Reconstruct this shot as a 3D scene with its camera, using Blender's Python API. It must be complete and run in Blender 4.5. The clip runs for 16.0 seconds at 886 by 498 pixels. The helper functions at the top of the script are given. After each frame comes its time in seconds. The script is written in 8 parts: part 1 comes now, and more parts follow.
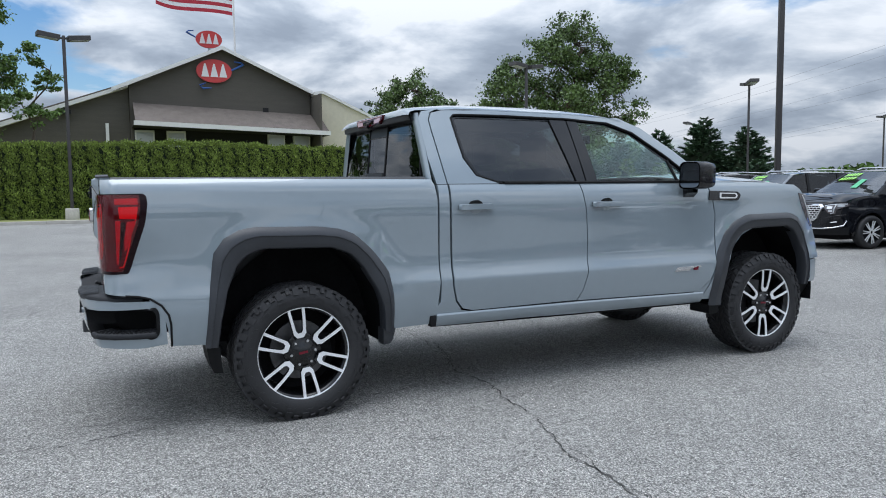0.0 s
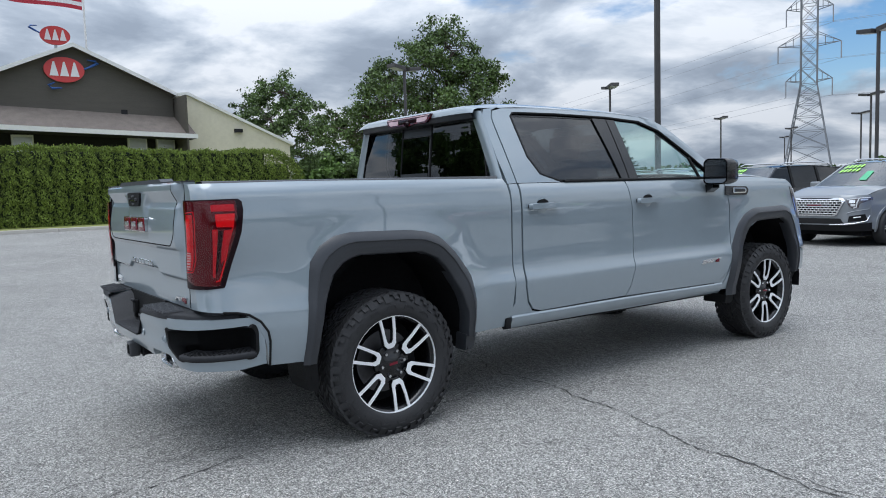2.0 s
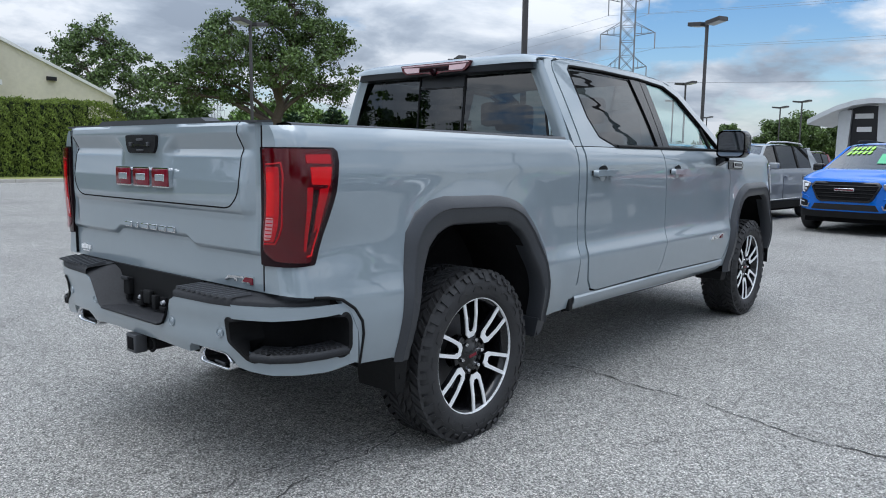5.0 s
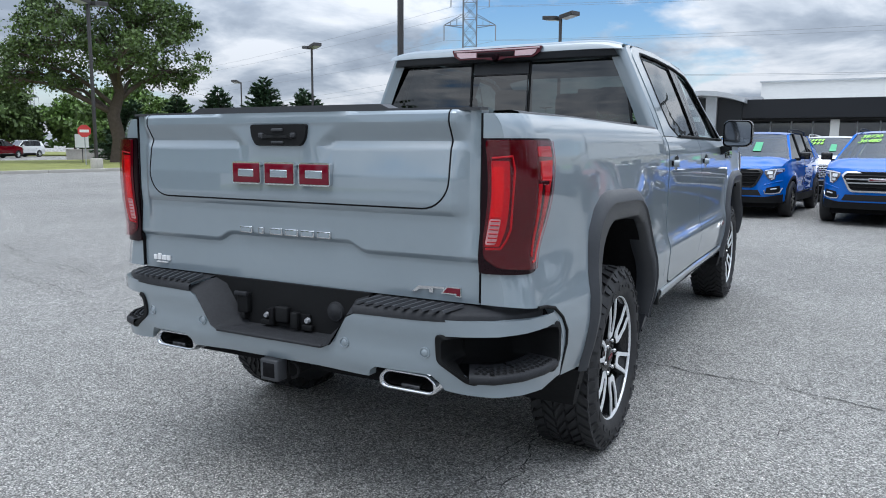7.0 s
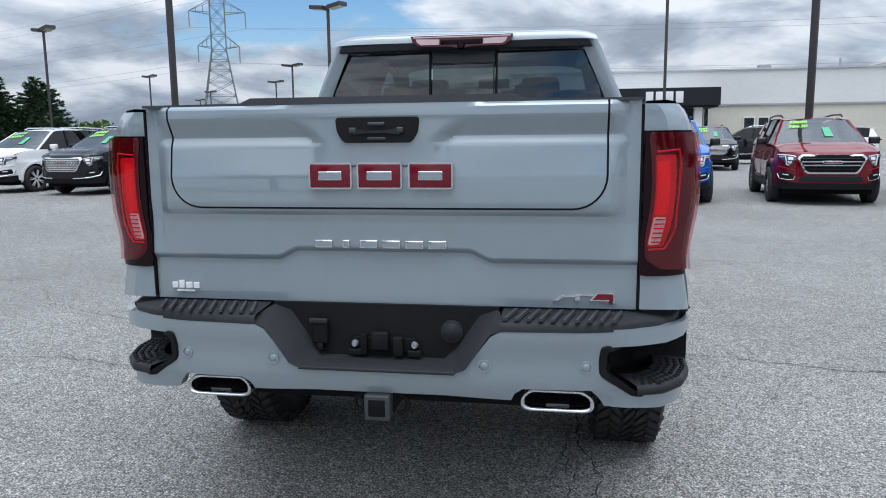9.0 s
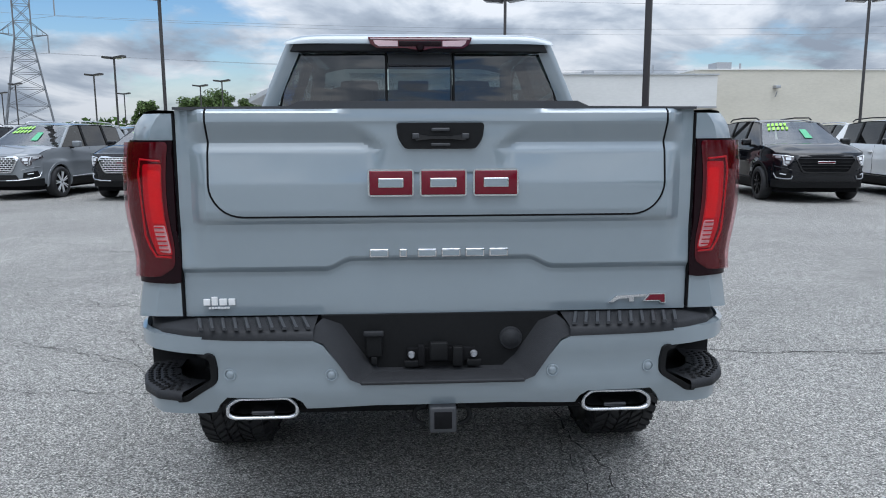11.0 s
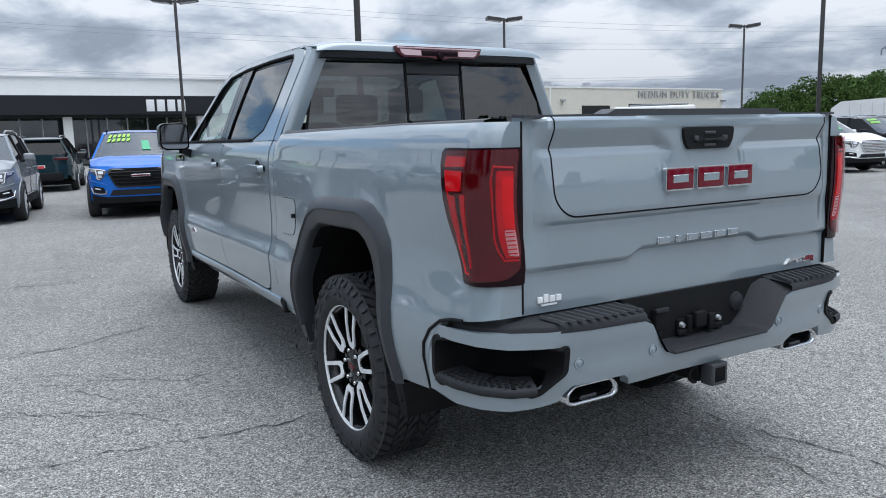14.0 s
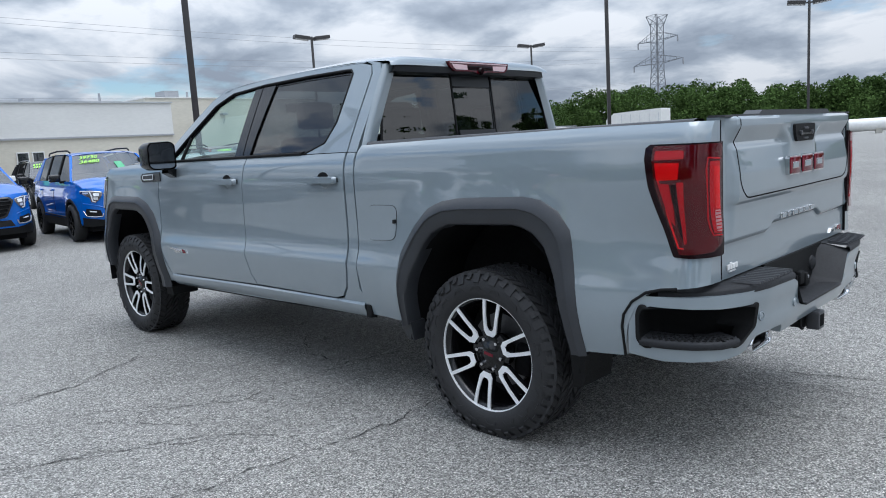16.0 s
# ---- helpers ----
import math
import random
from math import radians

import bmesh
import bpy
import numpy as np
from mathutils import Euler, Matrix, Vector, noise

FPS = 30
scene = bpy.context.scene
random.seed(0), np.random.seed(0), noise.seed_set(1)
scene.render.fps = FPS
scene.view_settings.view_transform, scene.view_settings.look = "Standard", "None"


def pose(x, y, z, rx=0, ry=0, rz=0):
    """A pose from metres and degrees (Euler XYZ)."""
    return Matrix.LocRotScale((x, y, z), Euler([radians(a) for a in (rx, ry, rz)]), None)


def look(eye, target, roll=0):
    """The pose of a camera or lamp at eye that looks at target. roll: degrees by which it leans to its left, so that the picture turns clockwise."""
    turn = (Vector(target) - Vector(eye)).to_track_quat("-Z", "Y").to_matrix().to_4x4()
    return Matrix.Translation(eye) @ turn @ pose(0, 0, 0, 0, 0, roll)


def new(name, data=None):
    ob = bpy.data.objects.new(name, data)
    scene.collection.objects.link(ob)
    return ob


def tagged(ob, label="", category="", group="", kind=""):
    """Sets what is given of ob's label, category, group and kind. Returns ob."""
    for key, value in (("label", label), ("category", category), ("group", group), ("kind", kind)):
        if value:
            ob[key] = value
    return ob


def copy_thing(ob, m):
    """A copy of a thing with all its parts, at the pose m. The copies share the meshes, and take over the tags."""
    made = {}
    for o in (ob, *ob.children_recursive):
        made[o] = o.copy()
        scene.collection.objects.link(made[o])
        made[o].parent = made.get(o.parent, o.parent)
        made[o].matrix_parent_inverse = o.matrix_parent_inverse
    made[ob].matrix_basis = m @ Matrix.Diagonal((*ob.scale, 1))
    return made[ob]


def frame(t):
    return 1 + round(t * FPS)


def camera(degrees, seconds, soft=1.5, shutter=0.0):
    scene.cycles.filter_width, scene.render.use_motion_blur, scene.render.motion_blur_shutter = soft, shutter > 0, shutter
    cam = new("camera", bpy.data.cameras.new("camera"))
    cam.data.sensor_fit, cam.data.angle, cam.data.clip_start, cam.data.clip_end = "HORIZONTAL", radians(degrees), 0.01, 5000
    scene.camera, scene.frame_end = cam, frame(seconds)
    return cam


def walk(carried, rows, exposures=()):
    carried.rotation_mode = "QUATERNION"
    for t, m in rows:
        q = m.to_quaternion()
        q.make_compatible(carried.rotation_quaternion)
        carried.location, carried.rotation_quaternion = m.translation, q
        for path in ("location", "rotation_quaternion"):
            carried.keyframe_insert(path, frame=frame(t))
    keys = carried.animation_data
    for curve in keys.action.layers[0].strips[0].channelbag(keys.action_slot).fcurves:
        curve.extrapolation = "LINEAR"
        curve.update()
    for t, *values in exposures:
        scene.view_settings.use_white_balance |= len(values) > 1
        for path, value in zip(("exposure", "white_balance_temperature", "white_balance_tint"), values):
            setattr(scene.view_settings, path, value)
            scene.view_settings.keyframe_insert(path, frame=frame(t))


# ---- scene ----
cam = camera(62.3, 16.0, 1.0)
PATH = [
    (0, (-1.056, -5.08, 1.333), (-0.206, -3.277, 1.169), -0.6),
    (0.5, (-1.344, -4.903, 1.338), (-0.415, -3.139, 1.179), -0.8),
    (1, (-1.587, -4.695, 1.334), (-0.575, -2.977, 1.177), -1.2),
    (1.5, (-1.827, -4.492, 1.349), (-0.733, -2.825, 1.19), -1.5),
    (2, (-2.11, -4.306, 1.344), (-0.936, -2.695, 1.179), -1.7),
    (2.5, (-2.295, -4.054, 1.323), (-1.048, -2.5, 1.143), -1.8),
    (3, (-2.421, -3.779, 1.321), (-1.111, -2.279, 1.126), -1.7),
    (3.5, (-2.566, -3.525, 1.313), (-1.205, -2.075, 1.103), -1.3),
    (4, (-2.579, -3.353, 1.309), (-1.17, -1.951, 1.086), -0.7),
    (4.2, (-2.568, -3.295, 1.307), (-1.14, -1.914, 1.078), -0.4),
    (6.3, (-2.899, -2.132, 1.286), (-1.239, -1.05, 1.015), 1.1),
    (6.5, (-2.972, -2.007, 1.285), (-1.289, -0.962, 1.013), 0.9),
    (7, (-3.102, -1.739, 1.294), (-1.356, -0.804, 1.019), 0.4),
    (7.5, (-3.144, -1.423, 1.302), (-1.333, -0.62, 1.025), -0.2),
    (8, (-3.188, -1.108, 1.3), (-1.316, -0.463, 1.017), -0.5),
    (8.5, (-3.213, -0.807, 1.313), (-1.294, -0.328, 1.02), -0.6),
    (8.7, (-3.216, -0.69, 1.307), (-1.282, -0.277, 1.011), -0.6),
    (11, (-3.222, 0.123, 1.332), (-1.249, 0.004, 1.027), -0.2),
    (11.5, (-3.29, 0.458, 1.342), (-1.328, 0.217, 1.039), 0.0),
    (12, (-3.245, 0.759, 1.328), (-1.307, 0.37, 1.027), 0.2),
    (12.5, (-3.127, 1.073, 1.344), (-1.228, 0.522, 1.044), 0.1),
    (13, (-3.091, 1.453, 1.351), (-1.245, 0.745, 1.049), -0.4),
    (13.5, (-3.005, 1.778, 1.346), (-1.222, 0.923, 1.044), -0.9),
    (14, (-2.84, 2.09, 1.359), (-1.128, 1.1, 1.056), -1.5),
    (14.5, (-2.724, 2.489, 1.362), (-1.091, 1.374, 1.061), -2.2),
    (15, (-2.561, 2.813, 1.359), (-1.014, 1.581, 1.063), -2.8),
    (15.5, (-2.343, 3.084, 1.374), (-0.882, 1.749, 1.086), -3.3),
    (16, (-2.179, 3.431, 1.366), (-0.799, 2.01, 1.087), -3.4),
]
walk(cam, [(t, look(eye, target, roll)) for t, eye, target, roll in PATH], [(0, 0.05, 6000, 10), (3, 0.06, 6000, 10), (6.5, 0.17, 6000, 10), (9, 0.13, 6000, 10), (13, 0.09, 6000, 10), (16, 0.10, 6000, 10)])

# ---- world, sun ----
SUN_EL, SUN_AZ = 79.0, 200.0
world = bpy.data.worlds.new("sky")
scene.world = world
world.use_nodes = True
wt = world.node_tree
wt.nodes.clear()


def wn(kind, **kw):
    n = wt.nodes.new(kind)
    for k, v in kw.items():
        n.inputs[k].default_value = v
    return n


w_sky = wn("ShaderNodeTexSky")
w_sky.sky_type, w_sky.sun_disc = "NISHITA", False
w_sky.sun_elevation, w_sky.sun_rotation = radians(SUN_EL), radians(90 - SUN_AZ)
w_tc = wn("ShaderNodeTexCoord")
w_sep = wn("ShaderNodeSeparateXYZ")
wt.links.new(w_tc.outputs["Generated"], w_sep.inputs[0])
w_up = wn("ShaderNodeMath")
w_up.operation = "MAXIMUM"
w_up.inputs[1].default_value = 0.0
wt.links.new(w_sep.outputs[2], w_up.inputs[0])
w_add = wn("ShaderNodeMath")
w_add.operation = "ADD"
w_add.inputs[1].default_value = 0.20
wt.links.new(w_up.outputs[0], w_add.inputs[0])
w_comb = wn("ShaderNodeCombineXYZ")
for i in (0, 1):
    d = wn("ShaderNodeMath")
    d.operation = "DIVIDE"
    wt.links.new(w_sep.outputs[i], d.inputs[0])
    wt.links.new(w_add.outputs[0], d.inputs[1])
    wt.links.new(d.outputs[0], w_comb.inputs[i])
w_add2 = wn("ShaderNodeMath")
w_add2.operation = "ADD"
w_add2.inputs[1].default_value = 0.24
wt.links.new(w_up.outputs[0], w_add2.inputs[0])
w_comb2 = wn("ShaderNodeCombineXYZ")
for i in (0, 1):
    d = wn("ShaderNodeMath")
    d.operation = "DIVIDE"
    wt.links.new(w_sep.outputs[i], d.inputs[0])
    wt.links.new(w_add2.outputs[0], d.inputs[1])
    wt.links.new(d.outputs[0], w_comb2.inputs[i])
w_map = wn("ShaderNodeMapping")
w_map.inputs["Location"].default_value = (-4.256, -13.186, 0.0)
wt.links.new(w_comb.outputs[0], w_map.inputs["Vector"])


def w_noise(scale, detail, rough, dist=0.0):
    n = wn("ShaderNodeTexNoise", Scale=scale, Detail=detail, Roughness=rough, Distortion=dist)
    wt.links.new(w_map.outputs[0], n.inputs["Vector"])
    return n


def w_ramp(src, stops):
    r = wn("ShaderNodeValToRGB")
    e = r.color_ramp.elements
    while len(e) < len(stops):
        e.new(0.5)
    for el, (p, c) in zip(e, stops):
        el.position, el.color = p, (*c, 1)
    wt.links.new(src, r.inputs[0])
    return r


w_cover = w_ramp(w_noise(0.62, 8, 0.56, 0.2).outputs[0], [(0.405, (0, 0, 0)), (0.46, (1, 1, 1))])
# cloud bodies seen from below: broad grey bases with bright ragged tops between them
w_body = wn("ShaderNodeTexNoise", Scale=1.75, Detail=10, Roughness=0.55, Distortion=0.25)
wt.links.new(w_comb2.outputs[0], w_body.inputs["Vector"])
w_shade = w_ramp(w_body.outputs[0],
                 [(0.37, (0.36, 0.41, 0.48)), (0.45, (0.49, 0.545, 0.615)), (0.51, (0.69, 0.735, 0.785)), (0.58, (0.93, 0.945, 0.96))])
w_haze = wn("ShaderNodeMapRange")
for _i, _v in zip((1, 2, 3, 4), (0.015, 0.085, 1.0, 0.0)):
    w_haze.inputs[_i].default_value = _v
wt.links.new(w_up.outputs[0], w_haze.inputs[0])
w_max = wn("ShaderNodeMath")
w_max.operation = "MAXIMUM"
wt.links.new(w_cover.outputs[0], w_max.inputs[0])
wt.links.new(w_haze.outputs[0], w_max.inputs[1])
w_top = wn("ShaderNodeMapRange")
for _i, _v in zip((1, 2, 3, 4), (0.30, 0.48, 0.0, 0.7)):
    w_top.inputs[_i].default_value = _v
wt.links.new(w_up.outputs[0], w_top.inputs[0])
w_max2 = wn("ShaderNodeMath")
w_max2.operation = "MAXIMUM"
wt.links.new(w_max.outputs[0], w_max2.inputs[0])
wt.links.new(w_top.outputs[0], w_max2.inputs[1])
w_b1 = wn("ShaderNodeBackground", Strength=0.125)
w_sat = wn("ShaderNodeHueSaturation", Saturation=1.3)
wt.links.new(w_sky.outputs[0], w_sat.inputs["Color"])
wt.links.new(w_sat.outputs[0], w_b1.inputs[0])
w_b2 = wn("ShaderNodeBackground", Strength=0.82)
# an overcast sky is about three times as bright overhead as at the horizon
w_grad = wn("ShaderNodeMath")
w_grad.operation = "MULTIPLY_ADD"
w_grad.inputs[1].default_value, w_grad.inputs[2].default_value = 1.50, 0.64
wt.links.new(w_up.outputs[0], w_grad.inputs[0])
w_sq = wn("ShaderNodeMath")
w_sq.operation = "MULTIPLY"
wt.links.new(w_up.outputs[0], w_sq.inputs[0])
wt.links.new(w_up.outputs[0], w_sq.inputs[1])
w_g2 = wn("ShaderNodeMath")
w_g2.operation = "MULTIPLY_ADD"
w_g2.inputs[1].default_value = 0.5
wt.links.new(w_sq.outputs[0], w_g2.inputs[0])
wt.links.new(w_grad.outputs[0], w_g2.inputs[2])
wt.links.new(w_g2.outputs[0], w_b2.inputs["Strength"])
wt.links.new(w_shade.outputs[0], w_b2.inputs[0])
w_mix = wn("ShaderNodeMixShader")
wt.links.new(w_max2.outputs[0], w_mix.inputs[0])
wt.links.new(w_b1.outputs[0], w_mix.inputs[1])
wt.links.new(w_b2.outputs[0], w_mix.inputs[2])
w_out = wn("ShaderNodeOutputWorld")
wt.links.new(w_mix.outputs[0], w_out.inputs[0])

sun = new("sun", bpy.data.lights.new("sun", "SUN"))
sun.data.energy, sun.data.angle, sun.data.color = 1.60, radians(50), (1.0, 0.97, 0.93)
_se, _sa = radians(SUN_EL), radians(SUN_AZ)
sun.matrix_world = look((40 * math.cos(_se) * math.cos(_sa), 40 * math.cos(_se) * math.sin(_sa), 40 * math.sin(_se)), (0, 0, 0))
scene.view_settings.exposure = 0.0


# ---- materials ----
def mat(name, col, rough=0.5, metal=0.0, var=0.12, scale=6.0, bump=0.0, bscale=60.0, coat=0.0, rvar=0.0, each=0.0, stretch=(1, 1, 1), spec=0.5, ior=1.75):
    m = bpy.data.materials.new(name)
    m.use_nodes = True
    nt = m.node_tree
    b = nt.nodes["Principled BSDF"]
    b.inputs["Base Color"].default_value = (*col, 1)
    b.inputs["Roughness"].default_value = rough
    b.inputs["Metallic"].default_value = metal
    b.inputs["Coat Weight"].default_value = coat
    b.inputs["Coat Roughness"].default_value = 0.008
    b.inputs["Coat IOR"].default_value = ior
    b.inputs["Specular IOR Level"].default_value = spec
    tc = nt.nodes.new("ShaderNodeTexCoord")
    mp = nt.nodes.new("ShaderNodeMapping")
    mp.inputs["Scale"].default_value = stretch
    nt.links.new(tc.outputs["Object"], mp.inputs["Vector"])

    def noise_node(s, d=4.0):
        n = nt.nodes.new("ShaderNodeTexNoise")
        n.inputs["Scale"].default_value, n.inputs["Detail"].default_value = s, d
        nt.links.new(mp.outputs[0], n.inputs["Vector"])
        return n
    if var > 0 or each > 0:
        a, c = noise_node(scale), noise_node(scale * 9, 3)
        add = nt.nodes.new("ShaderNodeMath")
        add.operation = "ADD"
        nt.links.new(a.outputs[0], add.inputs[0])
        nt.links.new(c.outputs[0], add.inputs[1])
        mr = nt.nodes.new("ShaderNodeMapRange")
        for i, v in zip((1, 2, 3, 4), (0.6, 1.4, 1 - var, 1 + var)):
            mr.inputs[i].default_value = v
        nt.links.new(add.outputs[0], mr.inputs[0])
        val = mr.outputs[0]
        if each > 0:
            g = nt.nodes.new("ShaderNodeNewGeometry")
            m2 = nt.nodes.new("ShaderNodeMapRange")
            for i, v in zip((1, 2, 3, 4), (0, 1, 1 - each, 1 + each)):
                m2.inputs[i].default_value = v
            nt.links.new(g.outputs["Random Per Island"], m2.inputs[0])
            mu = nt.nodes.new("ShaderNodeMath")
            mu.operation = "MULTIPLY"
            nt.links.new(val, mu.inputs[0])
            nt.links.new(m2.outputs[0], mu.inputs[1])
            val = mu.outputs[0]
        vm = nt.nodes.new("ShaderNodeVectorMath")
        vm.operation = "SCALE"
        vm.inputs[0].default_value = col
        nt.links.new(val, vm.inputs["Scale"])
        nt.links.new(vm.outputs[0], b.inputs["Base Color"])
        if rvar > 0:
            m3 = nt.nodes.new("ShaderNodeMapRange")
            for i, v in zip((1, 2, 3, 4), (0.35, 0.65, max(0.02, rough - rvar), rough + rvar)):
                m3.inputs[i].default_value = v
            nt.links.new(a.outputs[0], m3.inputs[0])
            nt.links.new(m3.outputs[0], b.inputs["Roughness"])
    if bump > 0:
        bn = nt.nodes.new("ShaderNodeBump")
        bn.inputs["Strength"].default_value, bn.inputs["Distance"].default_value = 1.0, bump
        nt.links.new(noise_node(bscale, 4).outputs[0], bn.inputs["Height"])
        nt.links.new(bn.outputs[0], b.inputs["Normal"])
    return m


def glass(name, tint, gloss=0.03, base=0.06, ripple=0.0):
    m = bpy.data.materials.new(name)
    m.use_nodes = True
    nt = m.node_tree
    nt.nodes.clear()
    tr = nt.nodes.new("ShaderNodeBsdfTransparent")
    tr.inputs[0].default_value = (*tint, 1)
    gl = nt.nodes.new("ShaderNodeBsdfGlossy")
    gl.inputs["Roughness"].default_value = gloss
    if ripple > 0:
        # toughened glass bends its reflections in slow waves
        tc = nt.nodes.new("ShaderNodeTexCoord")
        mp = nt.nodes.new("ShaderNodeMapping")
        mp.inputs["Scale"].default_value = (1.0, 0.8, 5.0)
        nz = nt.nodes.new("ShaderNodeTexNoise")
        nz.inputs["Scale"].default_value, nz.inputs["Detail"].default_value = 1.7, 1.5
        bn = nt.nodes.new("ShaderNodeBump")
        bn.inputs["Strength"].default_value, bn.inputs["Distance"].default_value = 1.0, ripple
        nt.links.new(tc.outputs["Object"], mp.inputs["Vector"])
        nt.links.new(mp.outputs[0], nz.inputs["Vector"])
        nt.links.new(nz.outputs[0], bn.inputs["Height"])
        nt.links.new(bn.outputs[0], gl.inputs["Normal"])
    lw = nt.nodes.new("ShaderNodeLayerWeight")
    pw = nt.nodes.new("ShaderNodeMath")
    pw.operation = "POWER"
    pw.inputs[1].default_value = 4.5
    nt.links.new(lw.outputs["Facing"], pw.inputs[0])
    lw.inputs[0].default_value = 0.5
    fr = nt.nodes.new("ShaderNodeMath")
    fr.operation = "MULTIPLY_ADD"
    fr.inputs[1].default_value, fr.inputs[2].default_value = 0.90, base
    nt.links.new(pw.outputs[0], fr.inputs[0])
    mx = nt.nodes.new("ShaderNodeMixShader")
    out = nt.nodes.new("ShaderNodeOutputMaterial")
    nt.links.new(fr.outputs[0], mx.inputs[0])
    nt.links.new(tr.outputs[0], mx.inputs[1])
    nt.links.new(gl.outputs[0], mx.inputs[2])
    nt.links.new(mx.outputs[0], out.inputs[0])
    return m


def asphalt_material():
    m = mat("asphalt", (0.2, 0.2, 0.2), rough=0.9, var=0.0)
    nt = m.node_tree
    b = nt.nodes["Principled BSDF"]
    tc = nt.nodes.new("ShaderNodeTexCoord")

    def nz(kind, s, d=3.0):
        n = nt.nodes.new(kind)
        n.inputs["Scale"].default_value = s
        if kind == "ShaderNodeTexNoise":
            n.inputs["Detail"].default_value = d
        nt.links.new(tc.outputs["Object"], n.inputs["Vector"])
        return n

    def rng(src, a, c, lo, hi):
        r = nt.nodes.new("ShaderNodeMapRange")
        for i, v in zip((1, 2, 3, 4), (a, c, lo, hi)):
            r.inputs[i].default_value = v
        nt.links.new(src, r.inputs[0])
        return r.outputs[0]

    def mul(a, c):
        n = nt.nodes.new("ShaderNodeMath")
        n.operation = "MULTIPLY"
        nt.links.new(a, n.inputs[0])
        nt.links.new(c, n.inputs[1])
        return n.outputs[0]
    vor = nz("ShaderNodeTexVoronoi", 170)
    stones = rng(vor.outputs["Color"], 0.15, 0.85, 0.32, 1.80)
    gaps = rng(vor.outputs["Distance"], 0.2, 0.75, 1.15, 0.5)
    fine = rng(nz("ShaderNodeTexNoise", 130, 5).outputs[0], 0.3, 0.7, 0.62, 1.38)
    blot = rng(nz("ShaderNodeTexNoise", 0.35, 6).outputs[0], 0.3, 0.7, 0.86, 1.12)
    blot2 = rng(nz("ShaderNodeTexNoise", 2.3, 6).outputs[0], 0.3, 0.7, 0.93, 1.07)
    pebble = rng(nz("ShaderNodeTexVoronoi", 105).outputs["Color"], 0.1, 0.9, 0.62, 1.42)
    patch = rng(nz("ShaderNodeTexNoise", 17, 4).outputs[0], 0.3, 0.7, 0.88, 1.12)
    v = mul(mul(mul(mul(stones, gaps), fine), mul(blot, blot2)), mul(pebble, patch))
    vm = nt.nodes.new("ShaderNodeVectorMath")
    vm.operation = "SCALE"
    vm.inputs[0].default_value = (0.355, 0.348, 0.327)
    nt.links.new(v, vm.inputs["Scale"])
    nt.links.new(vm.outputs[0], b.inputs["Base Color"])
    bn = nt.nodes.new("ShaderNodeBump")
    bn.inputs["Strength"].default_value, bn.inputs["Distance"].default_value = 0.8, 0.006
    nt.links.new(mul(gaps, stones), bn.inputs["Height"])
    nt.links.new(bn.outputs[0], b.inputs["Normal"])
    return m


